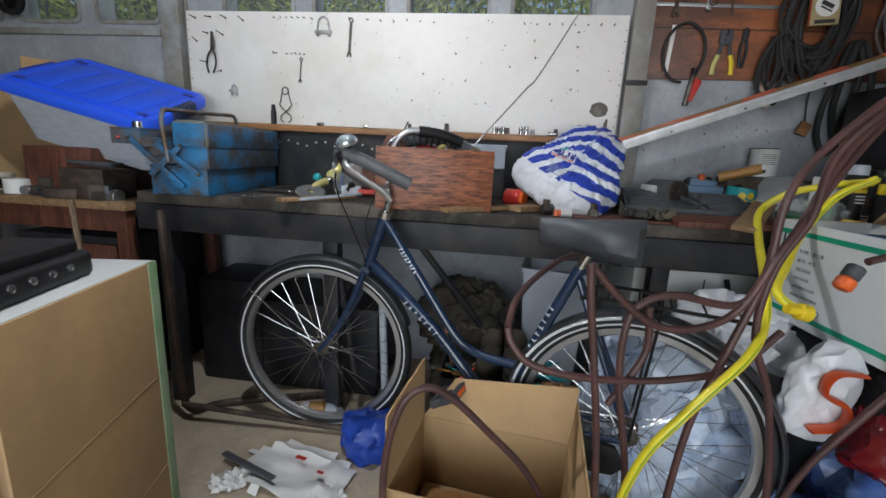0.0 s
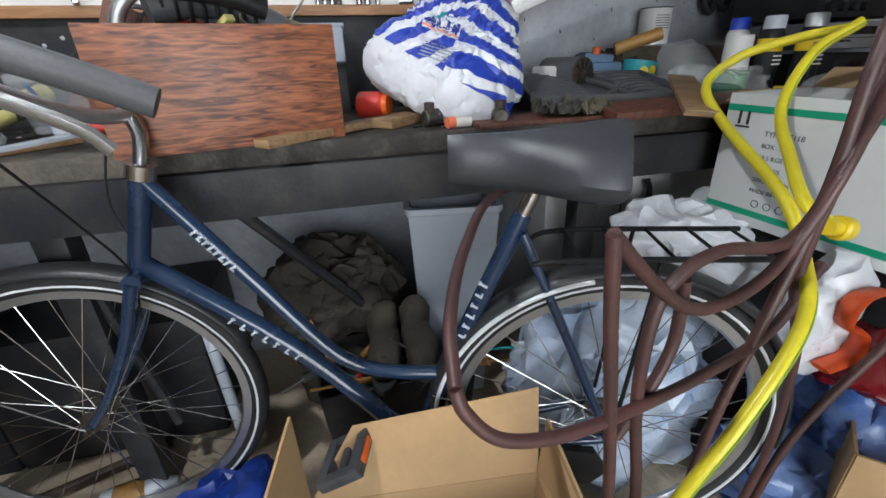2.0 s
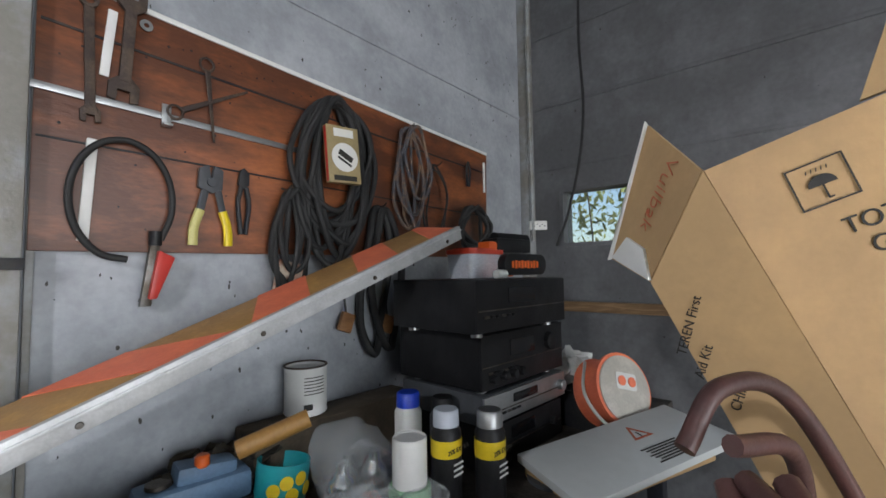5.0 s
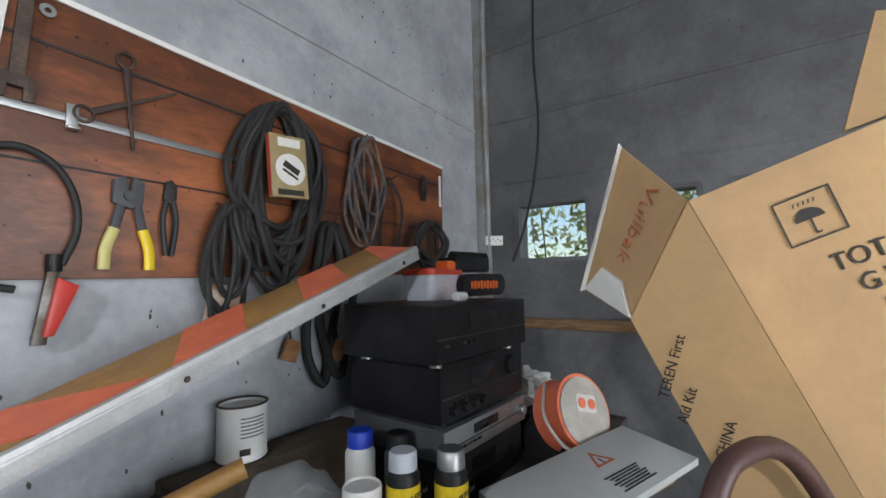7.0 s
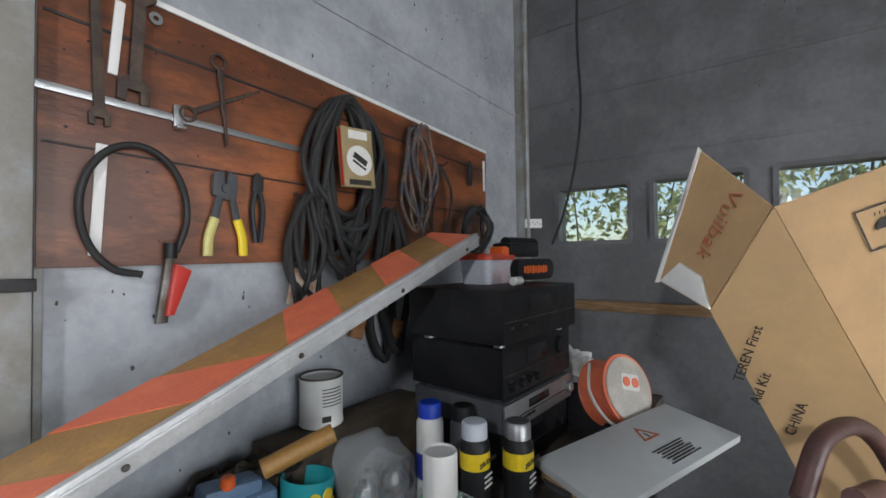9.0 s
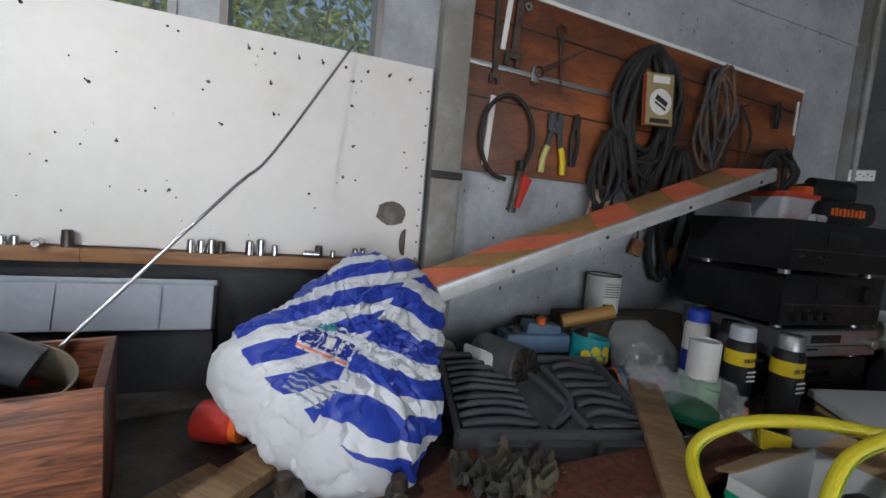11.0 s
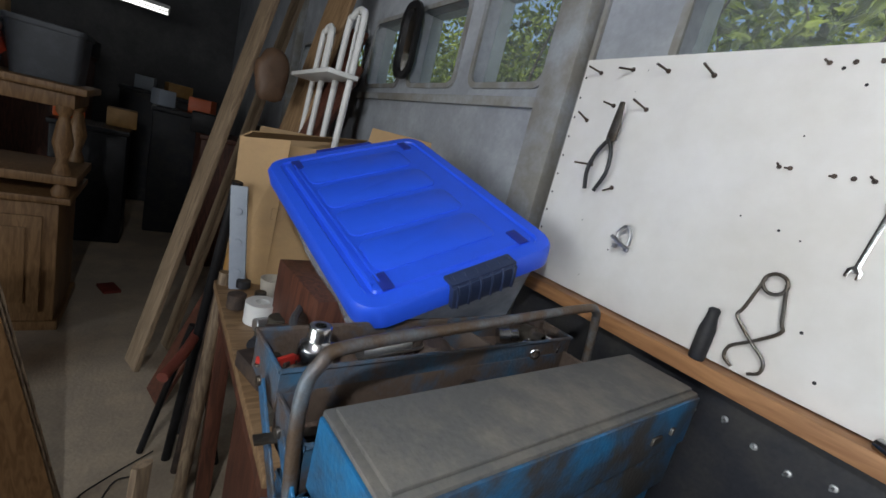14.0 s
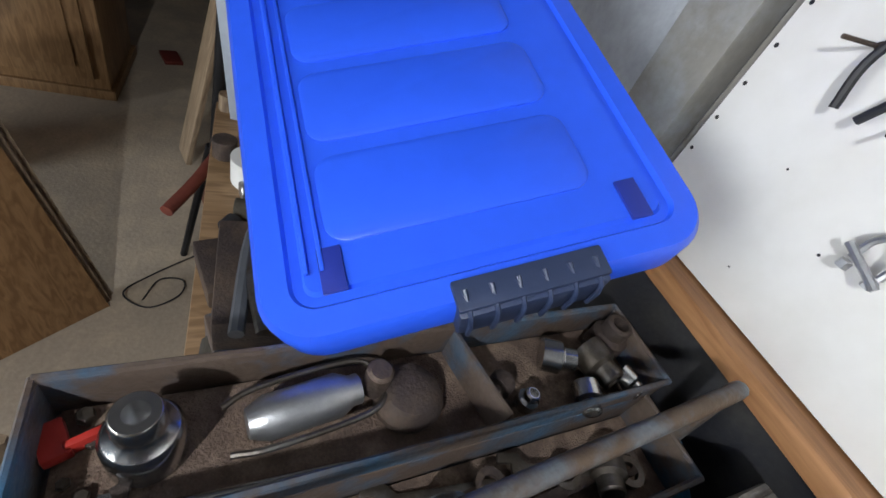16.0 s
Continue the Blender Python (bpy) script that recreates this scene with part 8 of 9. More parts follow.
solid("flat_stick", box(0.26, 0.022, 0.008, (0, 0, 0.004), bev=0.002), DKGREY, "dark flat stick on the concrete", "stick", pose(-0.74, 1.1, 0.034, 0, -3, -22))

# open carton in front of the bicycle
fc = thing("open_carton", "open brown carton with loose parts inside", "carton", axes((-0.17, 0.76, 0.0), (0.97, -0.12, 0), (0.12, 0.97, 0)))
CW, CD, CH = 0.42, 0.3, 0.34
part("front_panel", box(CW, 0.006, CH, (CW / 2, 0, CH / 2), bev=0.001), CARD, fc)
part("back_panel", box(CW, 0.006, CH, (CW / 2, CD, CH / 2), bev=0.001), CARD, fc)
part("side_panel", box(0.006, CD, CH, (0, CD / 2, CH / 2), bev=0.001), CARD, fc)
part("side_panel", box(0.006, CD, CH, (CW, CD / 2, CH / 2), bev=0.001), CARD, fc)
part("base_panel", box(CW, CD, 0.006, (CW / 2, CD / 2, 0.004), bev=0), CARD_IN, fc)
part("flap", panel([(0.0, CD, CH), (CW, CD, CH), (CW + 0.02, CD + 0.08, CH + 0.13), (0.08, CD + 0.07, CH + 0.1)], 0.005), CARD, fc, "raised flap")
part("flap", panel([(0.0, 0, CH), (0.0, CD, CH), (-0.02, CD + 0.05, CH + 0.16), (-0.05, 0.12, CH + 0.1)], 0.005), CARD, fc)
part("flap", panel([(CW, 0, CH), (CW, CD, CH), (CW + 0.01, CD, CH + 0.13), (CW + 0.03, 0.02, CH + 0.06)], 0.005), CARD, fc)
part("grey_tape", box(0.035, 0.002, 0.14, (CW * 0.42, -0.0042, CH - 0.07), bev=0), GREYPL, fc, "strip of grey tape")
fm = Matrix(fc.matrix_basis)
for i in range(7):
    solid("onion", blob(0.035, 0.035, 0.03, sub=3, amount=0.006, scale=20, seed=i), mat("orange_brown_skin", (0.42, 0.2, 0.07), 0.5, var=0.2, scale=20) if i == 0 else bpy.data.materials["orange_brown_skin"], "round orange-brown lump in the carton", "lump", fm @ pose(0.08 + 0.045 * (i % 4), 0.12 + 0.07 * (i // 4), 0.156), group="lumps in the carton")
solid("card_filler", roughen(box(CW - 0.03, CD - 0.03, 0.12, (0, 0, 0.06), bev=0.01), 0.006, 9), CARD_IN, "folded brown card filling the carton", "card", fm @ pose(CW / 2, CD / 2, 0.008))

# tall carton with the black case
lc = thing("tall_carton", "tall brown and white carton with green tape edges", "carton", axes((-0.774, 0.468, 0.0), (-0.2, 0.98, 0), (-0.98, -0.2, 0)))
TW, TD, TH = 0.473, 0.42, 0.79
part("front_panel", box(TW, 0.006, TH, (TW / 2, -0.003, TH / 2), bev=0.001), CARD, lc, "plain brown side")
part("body", box(TW - 0.01, TD, TH - 0.004, (TW / 2, TD / 2, TH / 2 - 0.002), bev=0.003), CARD_IN, lc)
part("top_panel", box(TW, TD, 0.004, (TW / 2, TD / 2, TH), bev=0.001), WHITECARD, lc, "white top")
part("green_tape", box(0.035, 0.008, TH, (TW - 0.016, -0.005, TH / 2), bev=0.001), TAPEGREEN, lc, "scuffed green tape")
part("green_tape", box(0.008, 0.03, TH, (TW + 0.004, 0.012, TH / 2), bev=0.001), TAPEGREEN, lc)
part("white_edge", box(0.03, 0.004, TH, (-0.016, 0.02, TH / 2), bev=0.001), WHITECARD, lc)
for z in (0.18, 0.46):
    part("crease", box(TW - 0.04, 0.002, 0.004, (TW / 2, -0.0065, z), (0, -3, 0), bev=0.0005), CARD_IN, lc)
bcx = thing("black_case", "black plastic case with silver studs on the carton", "case", Matrix(lc.matrix_basis) @ pose(0.17, 0.13, TH + 0.002, 0, 0, 3))
part("shell", merged(box(0.34, 0.17, 0.06, (0, 0, 0.03), bev=0.018, seg=3), box(0.31, 0.145, 0.035, (0, 0.006, 0.07), bev=0.012, seg=3)), BLACK, bcx)
part("label", box(0.05, 0.03, 0.001, (-0.03, 0.01, 0.0885), bev=0), PAPER, bcx, "white paper label")
for i in range(4):
    part("stud", lathe([(0, 0), (0.009, 0), (0.008, 0.005), (0, 0.006)], (-0.06 + 0.05 * i, -0.084, 0.035), (90, 0, 0), 14), CHROME, bcx, "silver stud")

# ---- the end of the bench and the garage beyond ----
lt = thing("side_table", "low worn wooden table cluttered with parts", "table", pose(-1.85, 1.72, 0))
part("tabletop", box(0.9, 0.62, 0.03, (0.0, 0.0, 0.845), bev=0.004), TIMBER_Y, lt)
for x, y in ((-0.4, -0.26), (0.4, -0.26), (-0.4, 0.26), (0.4, 0.26)):
    part("leg", box(0.05, 0.05, 0.83, (x, y, 0.415), bev=0.005), MAHOG, lt)
part("apron", box(0.84, 0.02, 0.09, (0, -0.28, 0.785), bev=0.003), MAHOG, lt)
sl_ = thing("side_locker", "dark brown locker under the side table", "locker", pose(-1.75, 1.72, 0))
part("body", box(0.5, 0.46, 0.7, (0, 0, 0.35), bev=0.01), BLACKP, sl_)
ld_ = part("door", box(0.46, 0.018, 0.62, (0, -0.238, 0.36), bev=0.006), MAHOG, sl_)
part("handle", tube([(0.17, -0.25, 0.44), (0.17, -0.268, 0.42), (0.17, -0.268, 0.34), (0.17, -0.25, 0.32)], 0.006, 4, 8), IRON, ld_)
solid("grey_rail", tube([(-1.44, 1.24, 0.89), (-1.4, 1.22, 0.5), (-1.38, 1.2, 0.02)], 0.016, 4, 8, flat=0.6), TIMBER_Z, "pale wooden rail leaning by the bench end", "rail")
# props that carry the tilted storage box
solid("wood_block", box(0.3, 0.34, 0.2, (0, 0, 0.1), bev=0.006), MAHOG, "dark wooden block under the storage box", "block", pose(-1.82, 1.7, 0.861, 0, 0, 4))
for lab, x, y, s, mt_, nm in (("grimy blue tin on the side table", -1.55, 1.47, (0.08, 0.05, 0.06), BLUEDIRTY, "tin"), ("white roll of tape on the side table", -1.98, 1.5, (0.07, 0.07, 0.05), WHITE, "tape_roll"), ("brown block on the side table", -1.7, 1.45, (0.12, 0.06, 0.04), RUST, "block")):
    if nm == "tape_roll":
        solid(nm, lathe([(0.02, 0), (0.045, 0), (0.045, 0.06), (0.02, 0.06), (0.02, 0)], seg=28), mt_, lab, "tape", pose(x, y, 0.861))
    else:
        solid(nm, box(*s, (0, 0, s[2] / 2), bev=0.005), mt_, lab, "box", pose(x, y, 0.861, 0, 0, 15))
solid("white_pot", lathe([(0, 0), (0.034, 0), (0.04, 0.06), (0.042, 0.075), (0.036, 0.075), (0.034, 0.06), (0, 0.01)], seg=26), mat("cream_enamel", (0.55, 0.5, 0.42), 0.5, var=0.12), "cream pot among the parts beside the toolbox", "pot", pose(-2.13, 1.56, 0.861))
solid("pot_block", box(0.2, 0.16, 0.2, (0, 0, 0.1), bev=0.006), RUST, "rusty block beside the toolbox", "block", pose(-1.62, 1.53, 0.861) @ Matrix.Diagonal((1, 1, 0.6, 1)))
pc = thing("pipe_clamp", "long grey steel clamp lying beside the toolbox", "clamp", pose(-1.62, 1.5, 0.982, 0, 0, -60))
part("bar", tube([(-0.1, -0.08, 0.015), (0.0, 0.0, 0.02), (0.05, 0.12, 0.02)], 0.014, 4, 10, flat=0.6), IRON, pc)
part("jaw", tube([(-0.1, -0.1, 0.02), (-0.02, -0.04, 0.02), (0.08, 0.1, 0.015)], 0.01, 4, 8), DKGREY, pc)
rg = random.Random(33)
for i in range(18):
    solid("spare_part", cyl(rg.uniform(0.012, 0.03), rg.uniform(0.02, 0.06), rot=(rg.choice((0, 90)), 0, rg.uniform(0, 180)), seg=14, bev=0.002), rg.choice((RUST, IRON, BLACKP, ALU, DARKFAB)), "grimy spare part on the side table", "part", pose(rg.uniform(-2.2, -1.5), rg.uniform(1.43, 1.56), 0.876), group="parts on the side table")

# brown carton behind the storage box
bcn = thing("brown_carton", "open brown carton standing behind the blue box", "carton", pose(-2.36, 1.74, 0.861) @ Matrix.Diagonal((1, 1, 0.84, 1)))
part("side_panel", panel([(0.04, -0.3, 0), (0.1, -0.18, 0), (0.07, -0.16, 0.6), (-0.02, -0.3, 0.57)], 0.006), CARD, bcn)
part("front_panel", panel([(0.1, -0.18, 0), (0.12, 0.25, 0), (0.07, 0.28, 0.62), (0.05, -0.16, 0.58)], 0.006), CARD, bcn, "upright carton side with faint print")
part("back_panel", panel([(-0.26, -0.24, 0), (-0.24, 0.27, 0), (-0.26, 0.27, 0.64), (-0.27, -0.2, 0.62)], 0.006), CARD_IN, bcn)
part("flap", panel([(-0.02, -0.3, 0.57), (-0.27, 0.2, 0.64), (-0.26, 0.24, 0.67), (0.0, -0.27, 0.6)], 0.005), CARD, bcn)
part("flap", panel([(0.07, 0.1, 0.62), (0.17, 0.3, 0.62), (0.15, 0.33, 0.73), (0.05, 0.12, 0.73)], 0.005), CARD, bcn)
part("printed_box", ringed([(-0.02, -0.025), (0.02, -0.025), (0.02, 0.025), (-0.02, 0.025)], [(-0.017, -0.022), (0.017, -0.022), (0.017, 0.022), (-0.017, 0.022)], 0.001), CARD_IN, bcn, "faint printed square", axes((0.086, -0.17, 0.3), (0.2, 0.9, 0), (0, 0, 1)))

# white tubular hand truck
tr = thing("hand_truck", "white tubular hand truck leaning on the wall", "hand truck", pose(-2.72, 1.78, 0.0))
for x0, w, zt in ((-0.2, 0.14, 1.88), (0.16, 0.17, 1.9)):
    part("arch", tube([(x0 - w / 2, -0.03, 0.3), (x0 - w / 2, 0.0, 1.2), (x0 - w / 2, 0.03, zt - 0.09), (x0 - w * 0.3, 0.035, zt - 0.02), (x0, 0.04, zt), (x0 + w * 0.3, 0.035, zt - 0.02), (x0 + w / 2, 0.03, zt - 0.09), (x0 + w / 2, 0.0, 1.2), (x0 + w / 2, -0.03, 0.3)], 0.013, 6, 10), WHITE, tr)
    part("inner_bar", tube([(x0, 0.03, 1.655), (x0, 0.04, zt - 0.02)], 0.007, 1, 8), WHITE, tr)
part("shelf", box(0.56, 0.12, 0.018, (0.0, -0.02, 1.638), bev=0.004), WHITE, tr, "white cross shelf")
part("foot", box(0.5, 0.2, 0.02, (0, -0.08, 0.3), bev=0.004), WHITE, tr)
part("strut", tube([(-0.2, -0.1, 0.0), (-0.2, -0.05, 0.3)], 0.012, 1, 8), WHITE, tr)
part("strut", tube([(0.2, -0.1, 0.0), (0.2, -0.05, 0.3)], 0.012, 1, 8), WHITE, tr)
mi = thing("oval_mirror", "black round-cornered hanging mirror by the window", "mirror", axes((-2.5, 2.02, 1.85), (1, 0, 0), (0, 0, 1)))
part("frame", ringed(rounded(0.16, 0.3, 0.07), rounded(0.11, 0.25, 0.05), 0.016), BLACK, mi)
part("glass", prism(rounded(0.13, 0.27, 0.055), 0.004), mat("mirror_glass", (0.8, 0.8, 0.8), 0.08, 1.0, var=0.02, bump=0), mi, "clouded mirror glass")

# leaning planks and boards
def leaning(label, foot, top, w, t, material, name="leaning_plank"):
    f, tp_ = Vector(foot), Vector(top)
    d = tp_ - f
    m = axes((f + tp_) / 2, Vector((0.3, -0.95, 0.02)).cross(d), d)
    return solid(name, roughen(box(w, d.length, t, bev=0.003), 0.002, 6), material, label, "plank", m)


leaning("long weathered plank leaning against the wall", (-3.21, 1.2, 0.02), (-3.42, 1.72, 2.4), 0.15, 0.025, PLANK)
leaning("second grey plank leaning behind the first", (-3.4, 1.35, 0.02), (-3.55, 1.85, 2.35), 0.1, 0.025, PLANK)
leaning("dark red board leaning against the wall", (-3.3, 1.5, 0.02), (-3.15, 1.97, 1.95), 0.35, 0.02, MAHOG)
leaning("brown board leaning against the wall", (-3.1, 1.5, 0.02), (-3.05, 1.92, 2.2), 0.2, 0.02, TIMBER_Y)
leaning("red-brown batten leaning near the trolley", (-2.9, 1.3, 0.02), (-2.9, 1.95, 1.75), 0.16, 0.02, MAHOG)
solid("old_saddle", roughen(blob(0.05, 0.07, 0.13, sub=3, amount=0.02, scale=9, seed=5), 0.004, 20), mat("brown_leather", (0.12, 0.065, 0.035), 0.6, var=0.2), "old brown leather pouch hanging on the boards", "pouch", pose(-3.02, 1.62, 1.6))
for i, (f, tp_, r, mt_, lab) in enumerate((((-2.5, 1.35, 0.0), (-2.3, 1.44, 1.2), 0.017, BLACK, "black tubular stand leaning by the table"), ((-2.24, 1.38, 0.0), (-2.27, 1.44, 0.9), 0.022, TIMBER_Z, "brown wooden pole leaning by the table"), ((-2.34, 1.4, 0.0), (-2.32, 1.46, 0.98), 0.02, OCHRE, "short wooden stake leaning by the table"), ((-2.65, 1.4, 0.0), (-2.4, 1.5, 1.25), 0.012, BLACKP, "thin dark rod leaning by the table"), ((-2.42, 1.38, 0.0), (-2.34, 1.44, 0.85), 0.016, RUST, "rusty pipe leaning by the table"))):
    solid("leaning_pole", tube([f, tp_], r, 1, 10), mt_, lab, "pole")
solid("grey_bracket", merged(box(0.05, 0.012, 0.34, (0, 0, 0.17), bev=0.003), *[lathe([(0, 0), (0.012, 0), (0.012, 0.006), (0, 0.008)], (0, -0.006, 0.06 + 0.1 * i), (90, 0, 0), 12) for i in range(3)]), GREYPL, "blue-grey steel bracket standing by the carton", "bracket", pose(-2.22, 1.47, 0.861, 0, -6, 70))
td = thing("folding_stand", "black folding stand with a red wooden handle", "stand", pose(-2.4, 1.4, 0))
for a, b in (((-0.05, -0.02, 0.62), (-0.14, -0.14, 0.02)), ((-0.05, 0.02, 0.62), (-0.3, 0.12, 0.02)), ((-0.05, 0.0, 0.62), (0.0, 0.12, 0.02))):
    part("leg", tube([a, b], 0.013, 1, 8), BLACK, td)
part("post", tube([(-0.05, 0, 0.55), (0.0, 0.1, 1.15)], 0.014, 1, 8), BLACK, td)
part("handle", tube([(0.22, -0.11, 0.575), (0.1, -0.05, 0.59), (-0.04, 0.0, 0.6)], 0.018, 4, 10), mat("faded_red_wood", (0.24, 0.06, 0.04), 0.6, var=0.2), td, "faded red handle")
solid("floor_wire", tube([(0.0, 0.0, 0.004), (0.08, 0.05, 0.02), (0.15, 0.02, 0.004), (0.1, -0.06, 0.03), (0.0, -0.04, 0.004), (-0.04, 0.05, 0.02), (0.08, 0.1, 0.004), (0.25, 0.12, 0.006)], 0.003, 8, 6), BLACKP, "thin tangled dark wire on the concrete", "wire", pose(-2.32, 1.15, 0, 0, 0, 120))
solid("red_tile", box(0.16, 0.1, 0.02, (0, 0, 0.01), bev=0.003), mat("brick_red", (0.2, 0.03, 0.02), 0.7, var=0.2), "small red tile on the concrete", "tile", pose(-4.28, 1.02, 0, 0, 0, 20))

# stack of wood panels
ws = thing("panel_stack", "stack of upright oak-veneer panels", "panels", pose(-2.39, 0.92, 0, 0, 0, 0))
for i in range(3):
    o_ = 0.028 * i
    part("panel", panel([(0.085 - o_, 0.13, 0.0), (0.95 - o_, -0.9, 0.0), (0.86 - o_, -1.1, 0.955 + 0.012 * i), (-0.01 - o_, -0.1, 0.965 + 0.012 * i)], 0.02), TIMBER_Z if i else CABWOOD, ws, "pale veneer panel" if i == 0 else "")

# cabinets
cb_ = thing("oak_cabinet", "low honey oak cabinet with panelled doors", "cabinet", pose(-3.97, 0.32, 0) @ Matrix.Diagonal((1, 1, 0.87, 1)))
part("body", box(0.56, 1.0, 0.8, (0, 0, 0.42), bev=0.006), CABWOOD, cb_)
part("cabinet_top", box(0.64, 1.1, 0.04, (0, 0, 0.85), bev=0.008), CABWOOD, cb_)
part("plinth", box(0.6, 1.04, 0.06, (0, 0, 0.03), bev=0.004), CABWOOD, cb_)
for y in (-0.26, 0.24):
    d_ = part("door", box(0.02, 0.4, 0.62, (0.288, y, 0.43), bev=0.005), CABWOOD, cb_)
    part("door_panel", box(0.012, 0.28, 0.48, (0.302, y, 0.43), bev=0.006), CABWOOD, d_)
    part("knob", blob(0.014, 0.014, 0.014, (0.318, y - 0.15, 0.45), 2, 0.0), BLACKP, d_)
tb2 = thing("turned_table", "carved oak side table standing on the cabinet", "table", pose(-3.93, 0.36, 0.758) @ Matrix.Diagonal((1, 1, 0.93, 1)))
part("tabletop", box(0.6, 1.1, 0.04, (0, 0, 0.59), bev=0.01), CABWOOD, tb2)
part("apron", box(0.5, 1.0, 0.08, (0, 0, 0.53), bev=0.005), CABWOOD, tb2)
part("lower_shelf", box(0.56, 1.06, 0.05, (0, 0, 0.1), bev=0.008), CABWOOD, tb2)
for x in (-0.23, 0.23):
    for y in (-0.46, 0.46):
        part("leg", lathe([(0.035, 0.0), (0.04, 0.03), (0.025, 0.06), (0.04, 0.14), (0.022, 0.2), (0.045, 0.3), (0.03, 0.4), (0.02, 0.44), (0.035, 0.47), (0.035, 0.5)], (x, y, 0.0), seg=16), CABWOOD, tb2)
pg = thing("black_pegboard", "black perforated board standing by the cabinet", "board", pose(-3.0, 0.3, -0.11))
part("panel", box(0.012, 0.6, 0.72, (0, 0, 1.18), bev=0.002), BLACKP, pg)
for i in range(6):
    for j in range(8):
        part("hole", cyl(0.006, 0.001, (0.0062, -0.24 + 0.095 * i, 0.88 + 0.085 * j), (0, 90, 0), 8), GREYBIN, pg, "pale peg hole" if i + j == 0 else "")
part("foot", box(0.05, 0.5, 0.71, (0, 0, 0.465), bev=0.004), BLACKP, pg)
hb = solid("hanging_bag", blob(0.03, 0.06, 0.12, sub=4, amount=0.03, scale=11, seed=52, crease=0.03), CLEARBAG, "clear polythene bag hung over the black pegboard", "bag", pose(-2.96, 0.34, 1.32))
hb.visible_shadow = False
for y_, m_, h_ in ((0.72, DKGREY, 0.24), (-0.02, OCHRE, 0.3)):
    st = thing("storage_crate", "dark lidded plastic crate on the carved table" if m_ is DKGREY else "tall ochre box on the carved table", "crate", pose(-3.95, y_, 1.325))
    part("body", tub(0.34, 0.3, h_, 0.02, 0.03, 0.005), m_, st, m=pose(0, 0, h_ + 0.002))
    part("lid", prism(rounded(0.36, 0.32, 0.04), 0.03, (0, 0, h_), bev=0.006), m_, st)
mb = solid("milky_tub", tub(0.3, 0.4, 0.26, 0.02), CLEARPL, "milky plastic tub with bags on the table", "tub", pose(-3.82, 0.36, 1.588))
solid("red_white_bag", blob(0.11, 0.12, 0.15, sub=4, amount=0.04, scale=9, seed=41, crease=0.03), mat("red_white_bag", (0.5, 0.4, 0.36), 0.4, var=0.3, scale=7, col2=(0.5, 0.06, 0.03)), "red and white plastic bag in the milky tub", "bag", pose(-3.8, 0.44, 1.47))
rg = random.Random(9)
for i, (x, y, w, d, h, mt_, lab) in enumerate(((-5.6, 0.75, 0.5, 0.5, 0.95, BLACK, "tall dark plastic wheeled bin"), (-6.2, 1.4, 0.7, 0.5, 1.2, BLACKP, "plain dark cabinet against the wall"), (-6.6, 0.3, 0.6, 0.6, 1.5, MAHOG, "plain dark brown wooden cupboard"), (-5.2, 1.75, 0.7, 0.5, 1.1, MAHOG, "plain dark wooden storage chest"), (-7.6, 1.2, 0.8, 0.8, 1.3, BLACKP, "stack of plain dark boxes"), (-7.3, -0.4, 0.8, 0.8, 1.7, BLACKP, "tall plain dark wooden cupboard"), (-4.6, -0.9, 0.6, 0.7, 1.6, MAHOG, "tall plain dark wooden wardrobe"))):
    c_ = thing("dark_cabinet" if i else "wheeled_bin", lab, "cabinet" if i else "bin", pose(x, y, 0))
    part("body", box(w, d, h, (0, 0, h / 2), bev=0.015), mt_, c_)
    part("lid", box(w + 0.03, d + 0.03, 0.04, (0, 0, h + 0.02), bev=0.01), mt_, c_)
    for k_ in range(2):
        solid("stored_box", box(rg.uniform(0.15, 0.3), rg.uniform(0.15, 0.3), 0.16, (0, 0, 0.08), bev=0.01), rg.choice((CARD, ORANGE, BLACK, GREYPL, OCHRE, DARKFAB)), "stored box on dark furniture", "box", pose(x + rg.uniform(-0.2, 0.2), y - 0.18 + 0.36 * k_, h + 0.041, 0, 0, rg.uniform(-20, 20)), group="stored boxes")
for i in range(2):
    tl = thing("strip_light", "long fluorescent strip light far in the garage", "light", pose(-7.6 + 0.3 * i, 0.6, 2.3))
    part("housing", box(0.06, 1.2, 0.04, (0, 0, 0.02), bev=0.005), WHITE, tl)
    for y in (-0.4, 0.4):
        part("hanger", tube([(0, y, 0.03), (0, y, 0.79)], 0.004, 1, 6), ALU, tl)
    tube_m = bpy.data.materials.get("lit_tube")
    if tube_m is None:
        tube_m = mat("lit_tube", (0.9, 0.9, 0.9), 0.4, var=0.0, bump=0)
        pn = tube_m.node_tree.nodes["Principled BSDF"]
        pn.inputs["Emission Color"].default_value, pn.inputs["Emission Strength"].default_value = (1, 1, 0.95, 1), 2.0
    part("tube", tube([(0.02, -0.58, -0.015), (0.02, 0.58, -0.015)], 0.013, 1, 10), tube_m, tl, "lit fluorescent tube")


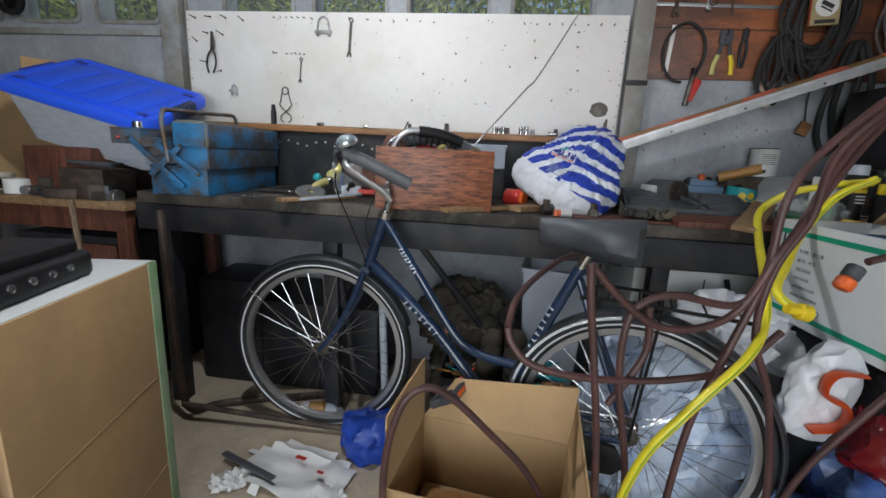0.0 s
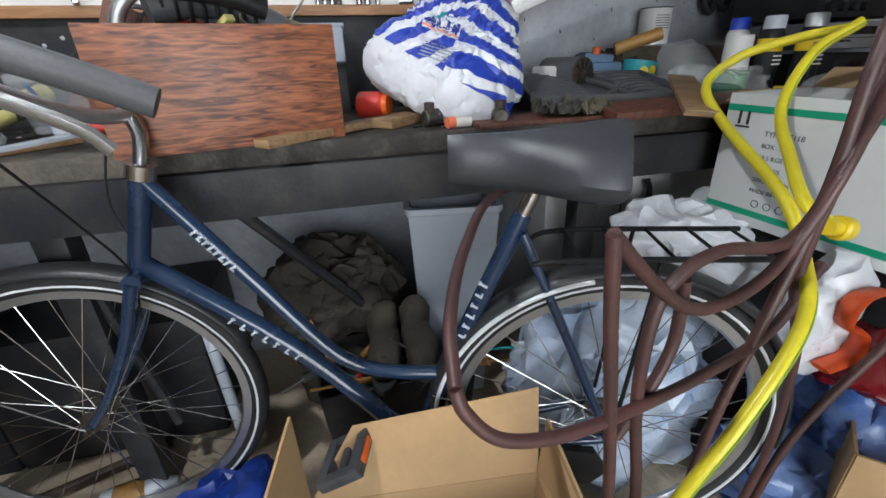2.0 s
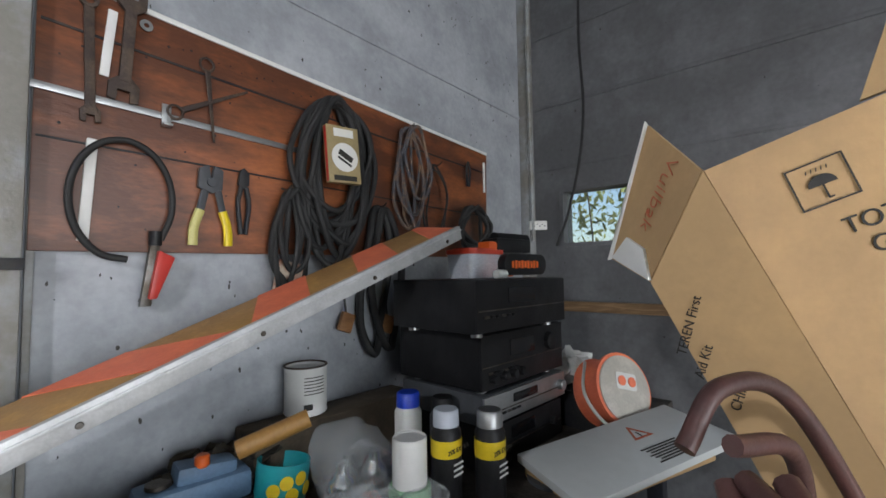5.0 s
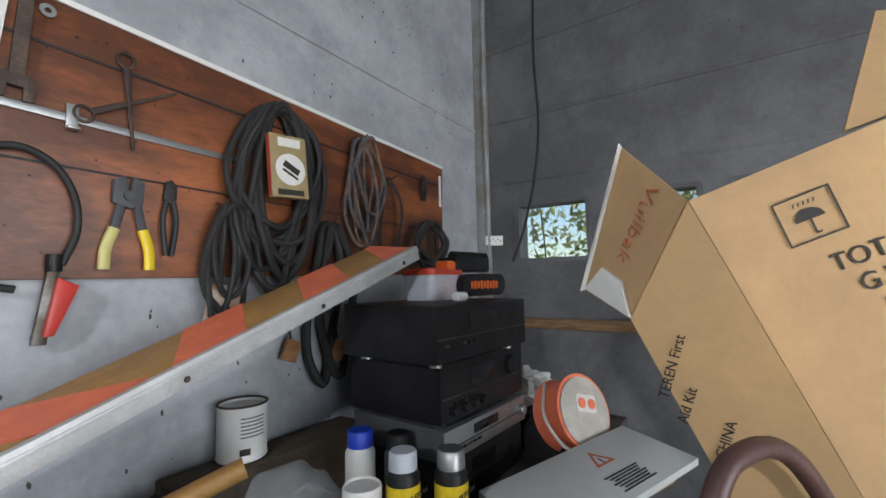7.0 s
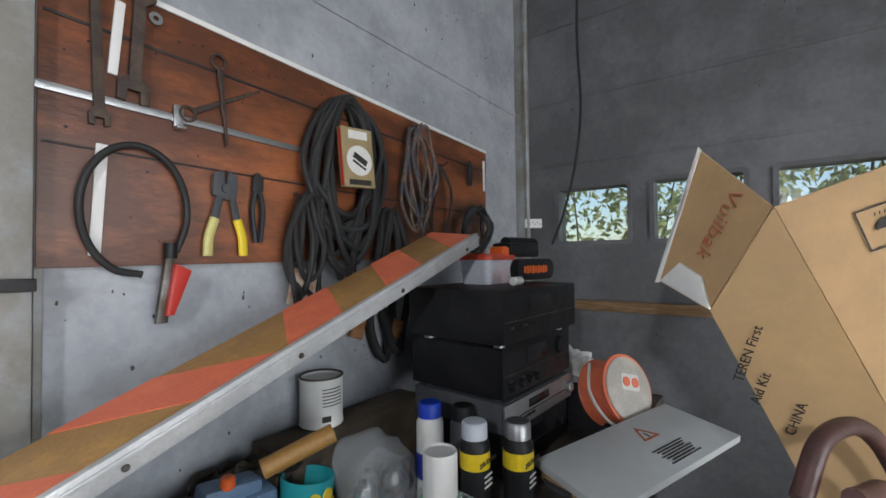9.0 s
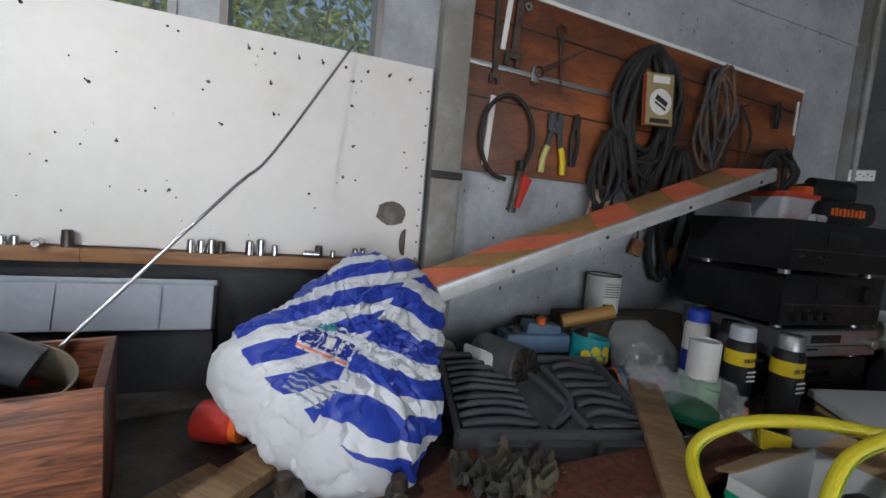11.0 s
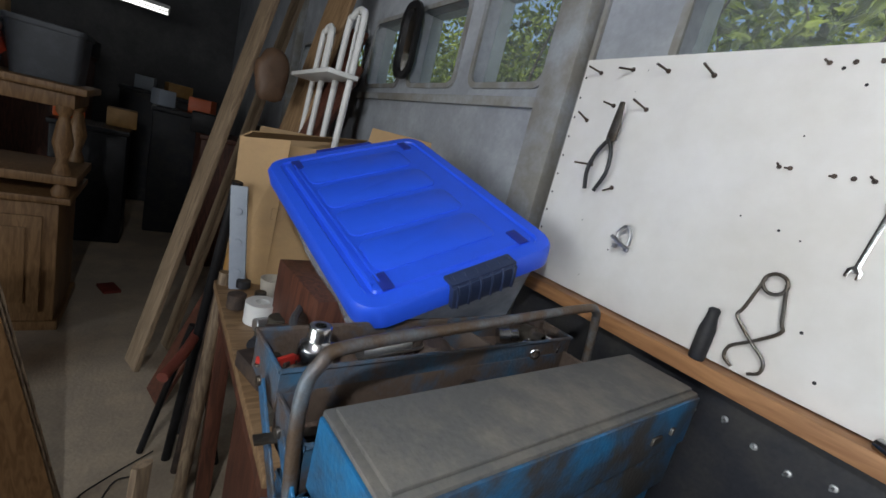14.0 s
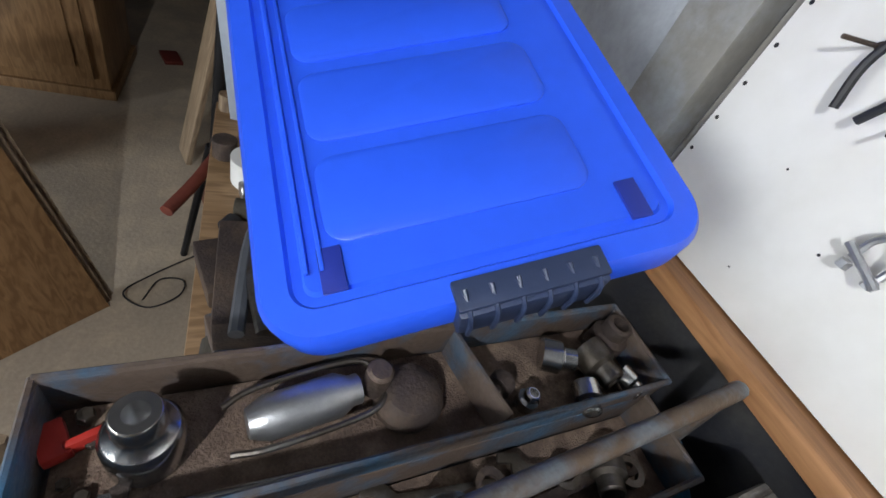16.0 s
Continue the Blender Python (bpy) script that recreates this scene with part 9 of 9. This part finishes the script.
# ---- small clutter on the bench ----
FOIL = mat("crumpled_foil", (0.62, 0.63, 0.65), 0.25, 0.9, var=0.1, scale=20, bump=0.3)
OLIVE = mat("olive_rag", (0.1, 0.085, 0.05), 0.9, var=0.3, scale=14, col2=(0.05, 0.05, 0.045), bump=0.6)
for i, (x, y, sc) in enumerate(((1.08, 1.66, 1.0), (1.2, 1.6, 0.9), (1.3, 1.92, 0.8))):
    cb = solid("polythene_bag", blob(0.085 * sc, 0.07 * sc, 0.055 * sc, sub=4, amount=0.03, scale=16, seed=40 + i, crease=0.03), CLEARBAG, "crumpled clear polythene bag of odds and ends on the bench", "bag", pose(x, y, BZ + 0.048 * sc, 0, 0, 40 * i))
    cb.visible_shadow = False
rg = random.Random(31)
for i in range(12):
    x, y = (1.08, 1.66) if i % 2 else (1.2, 1.6)
    solid("small_fitting", merged(cyl(0.009, 0.022, (0, 0, 0), (90, 0, 0), 10, bev=0.002), cyl(0.006, 0.034, (0, 0.004, 0), (90, 0, 0), 8)), rg.choice((RED, TEAL, WHITE, IRON, ORANGE, BLACK)), "small coloured plastic fitting in a clear bag", "fitting", pose(x + rg.uniform(-0.05, 0.05), y + rg.uniform(-0.04, 0.04), BZ + 0.0095, 0, 0, rg.uniform(0, 360)), group="fittings in the bags")
solid("foil_scrap", crumpled(0.17, 0.1, 21.0, 22, 0.05), FOIL, "torn crumpled silver foil on the bench", "foil", pose(1.13, 1.5, BZ + 0.001, 0, 0, 14))
solid("foil_scrap", crumpled(0.1, 0.08, 23.0, 18, 0.03), PAPER, "crumpled white paper scrap on the bench", "paper", pose(0.98, 1.52, BZ + 0.001, 0, 0, 60))
solid("oily_rag", crumpled(0.2, 0.13, 27.0, 24, 0.09), OLIVE, "stiff oily brown rag on the bench", "rag", pose(0.93, 1.9, BZ + 0.001, 0, 0, 20))
solid("oily_rag", crumpled(0.2, 0.12, 29.0, 24, 0.06), OLIVE, "flat dark rag near the front of the bench", "rag", pose(0.56, 1.47, BZ + 0.012, 0, 0, 5))
for i, (x, y, r, h, m_, lab) in enumerate(((0.86, 1.83, 0.03, 0.06, RUST, "rusty small tin on the bench"), (1.0, 1.8, 0.024, 0.05, DKGREY, "dark plastic pot on the bench"), (1.26, 1.7, 0.026, 0.045, ALU, "dull metal cup on the bench"), (0.9, 1.6, 0.02, 0.03, BLACK, "black bottle cap on the bench"))):
    solid("small_pot", lathe([(0, 0), (r * 0.92, 0), (r, 0.004), (r, h - 0.003), (r * 1.05, h), (r * 0.9, h), (r * 0.88, 0.006), (0, 0.006)], seg=22), m_, lab, "pot", pose(x, y, BZ))
for i in range(7):
    x, y, a = rg.uniform(0.7, 1.35), rg.uniform(1.5, 1.9), rg.uniform(0, 6)
    pts = [(0.07 * math.cos(a + 1.1 * k) * (0.6 + 0.1 * k), 0.05 * math.sin(a + 1.3 * k), 0.004 + 0.02 * abs(math.sin(k * 1.9 + a))) for k in range(7)]
    solid("loose_wire", tube(pts, 0.0026, 6, 6), rg.choice((RUBBER, RUBBER, RED, TEAL, IRON)), "loose curl of insulated wire on the bench", "wire", pose(x, y, BZ), group="wires on the bench")
for i in range(30):
    x, y = rg.uniform(0.1, 1.35), rg.uniform(1.44, 1.92)
    solid("metal_scrap", box(rg.uniform(0.006, 0.03), rg.uniform(0.004, 0.012), 0.004, bev=0.0008, seg=1), rg.choice((IRON, ALU, RUST, OCHRE, BLACK)), "small scrap among the bench clutter", "scrap", pose(x, y, BZ + 0.002, 0, 0, rg.uniform(0, 180)), group="scraps on the bench")
rj = thing("red_jar", "red screw-top jar lying behind the carrier bag", "jar", pose(0.11, 1.71, BZ + 0.036, 0, 0, -25))
part("jar", lathe([(0, 0), (0.033, 0), (0.035, 0.004), (0.035, 0.06), (0.028, 0.068), (0, 0.068)], (-0.04, 0, 0), (0, 90, 0), 24), RED, rj)
part("lid", lathe([(0, 0), (0.03, 0), (0.03, 0.014), (0, 0.015)], (0.028, 0, 0), (0, 90, 0), 24), ORANGE, rj, "orange lid")
bt_ = thing("battery", "battery with an orange end lying on the bench", "battery", pose(0.27, 1.455, BZ + 0.014, 0, 0, 12))
part("cell", lathe([(0, 0), (0.0125, 0), (0.0125, 0.04), (0, 0.04)], (-0.012, 0, 0), (0, 90, 0), 18), WHITE, bt_)
part("end_cap", lathe([(0, 0), (0.0127, 0), (0.0127, 0.018), (0.004, 0.019), (0.004, 0.021), (0, 0.021)], (-0.012, 0, 0), (0, -90, 0), 18), REDOR, bt_, "orange end")
for x, y, rz in ((0.2, 1.5, 20), (0.37, 1.45, 80)):
    kn = thing("pipe_fitting", "tarnished brass pipe fitting on the bench edge", "fitting", pose(x, y, BZ + 0.02, 0, 0, rz))
    part("body", merged(cyl(0.018, 0.035, (0, 0, 0), (0, 90, 0), 20, bev=0.003), cyl(0.02, 0.012, (0.03, 0, 0), (0, 90, 0), 6, bev=0.002)), IRON, kn)
    part("stub", cyl(0.012, 0.03, (0.015, 0, 0.005), (0, 0, 0), 16, bev=0.002), RUST, kn)
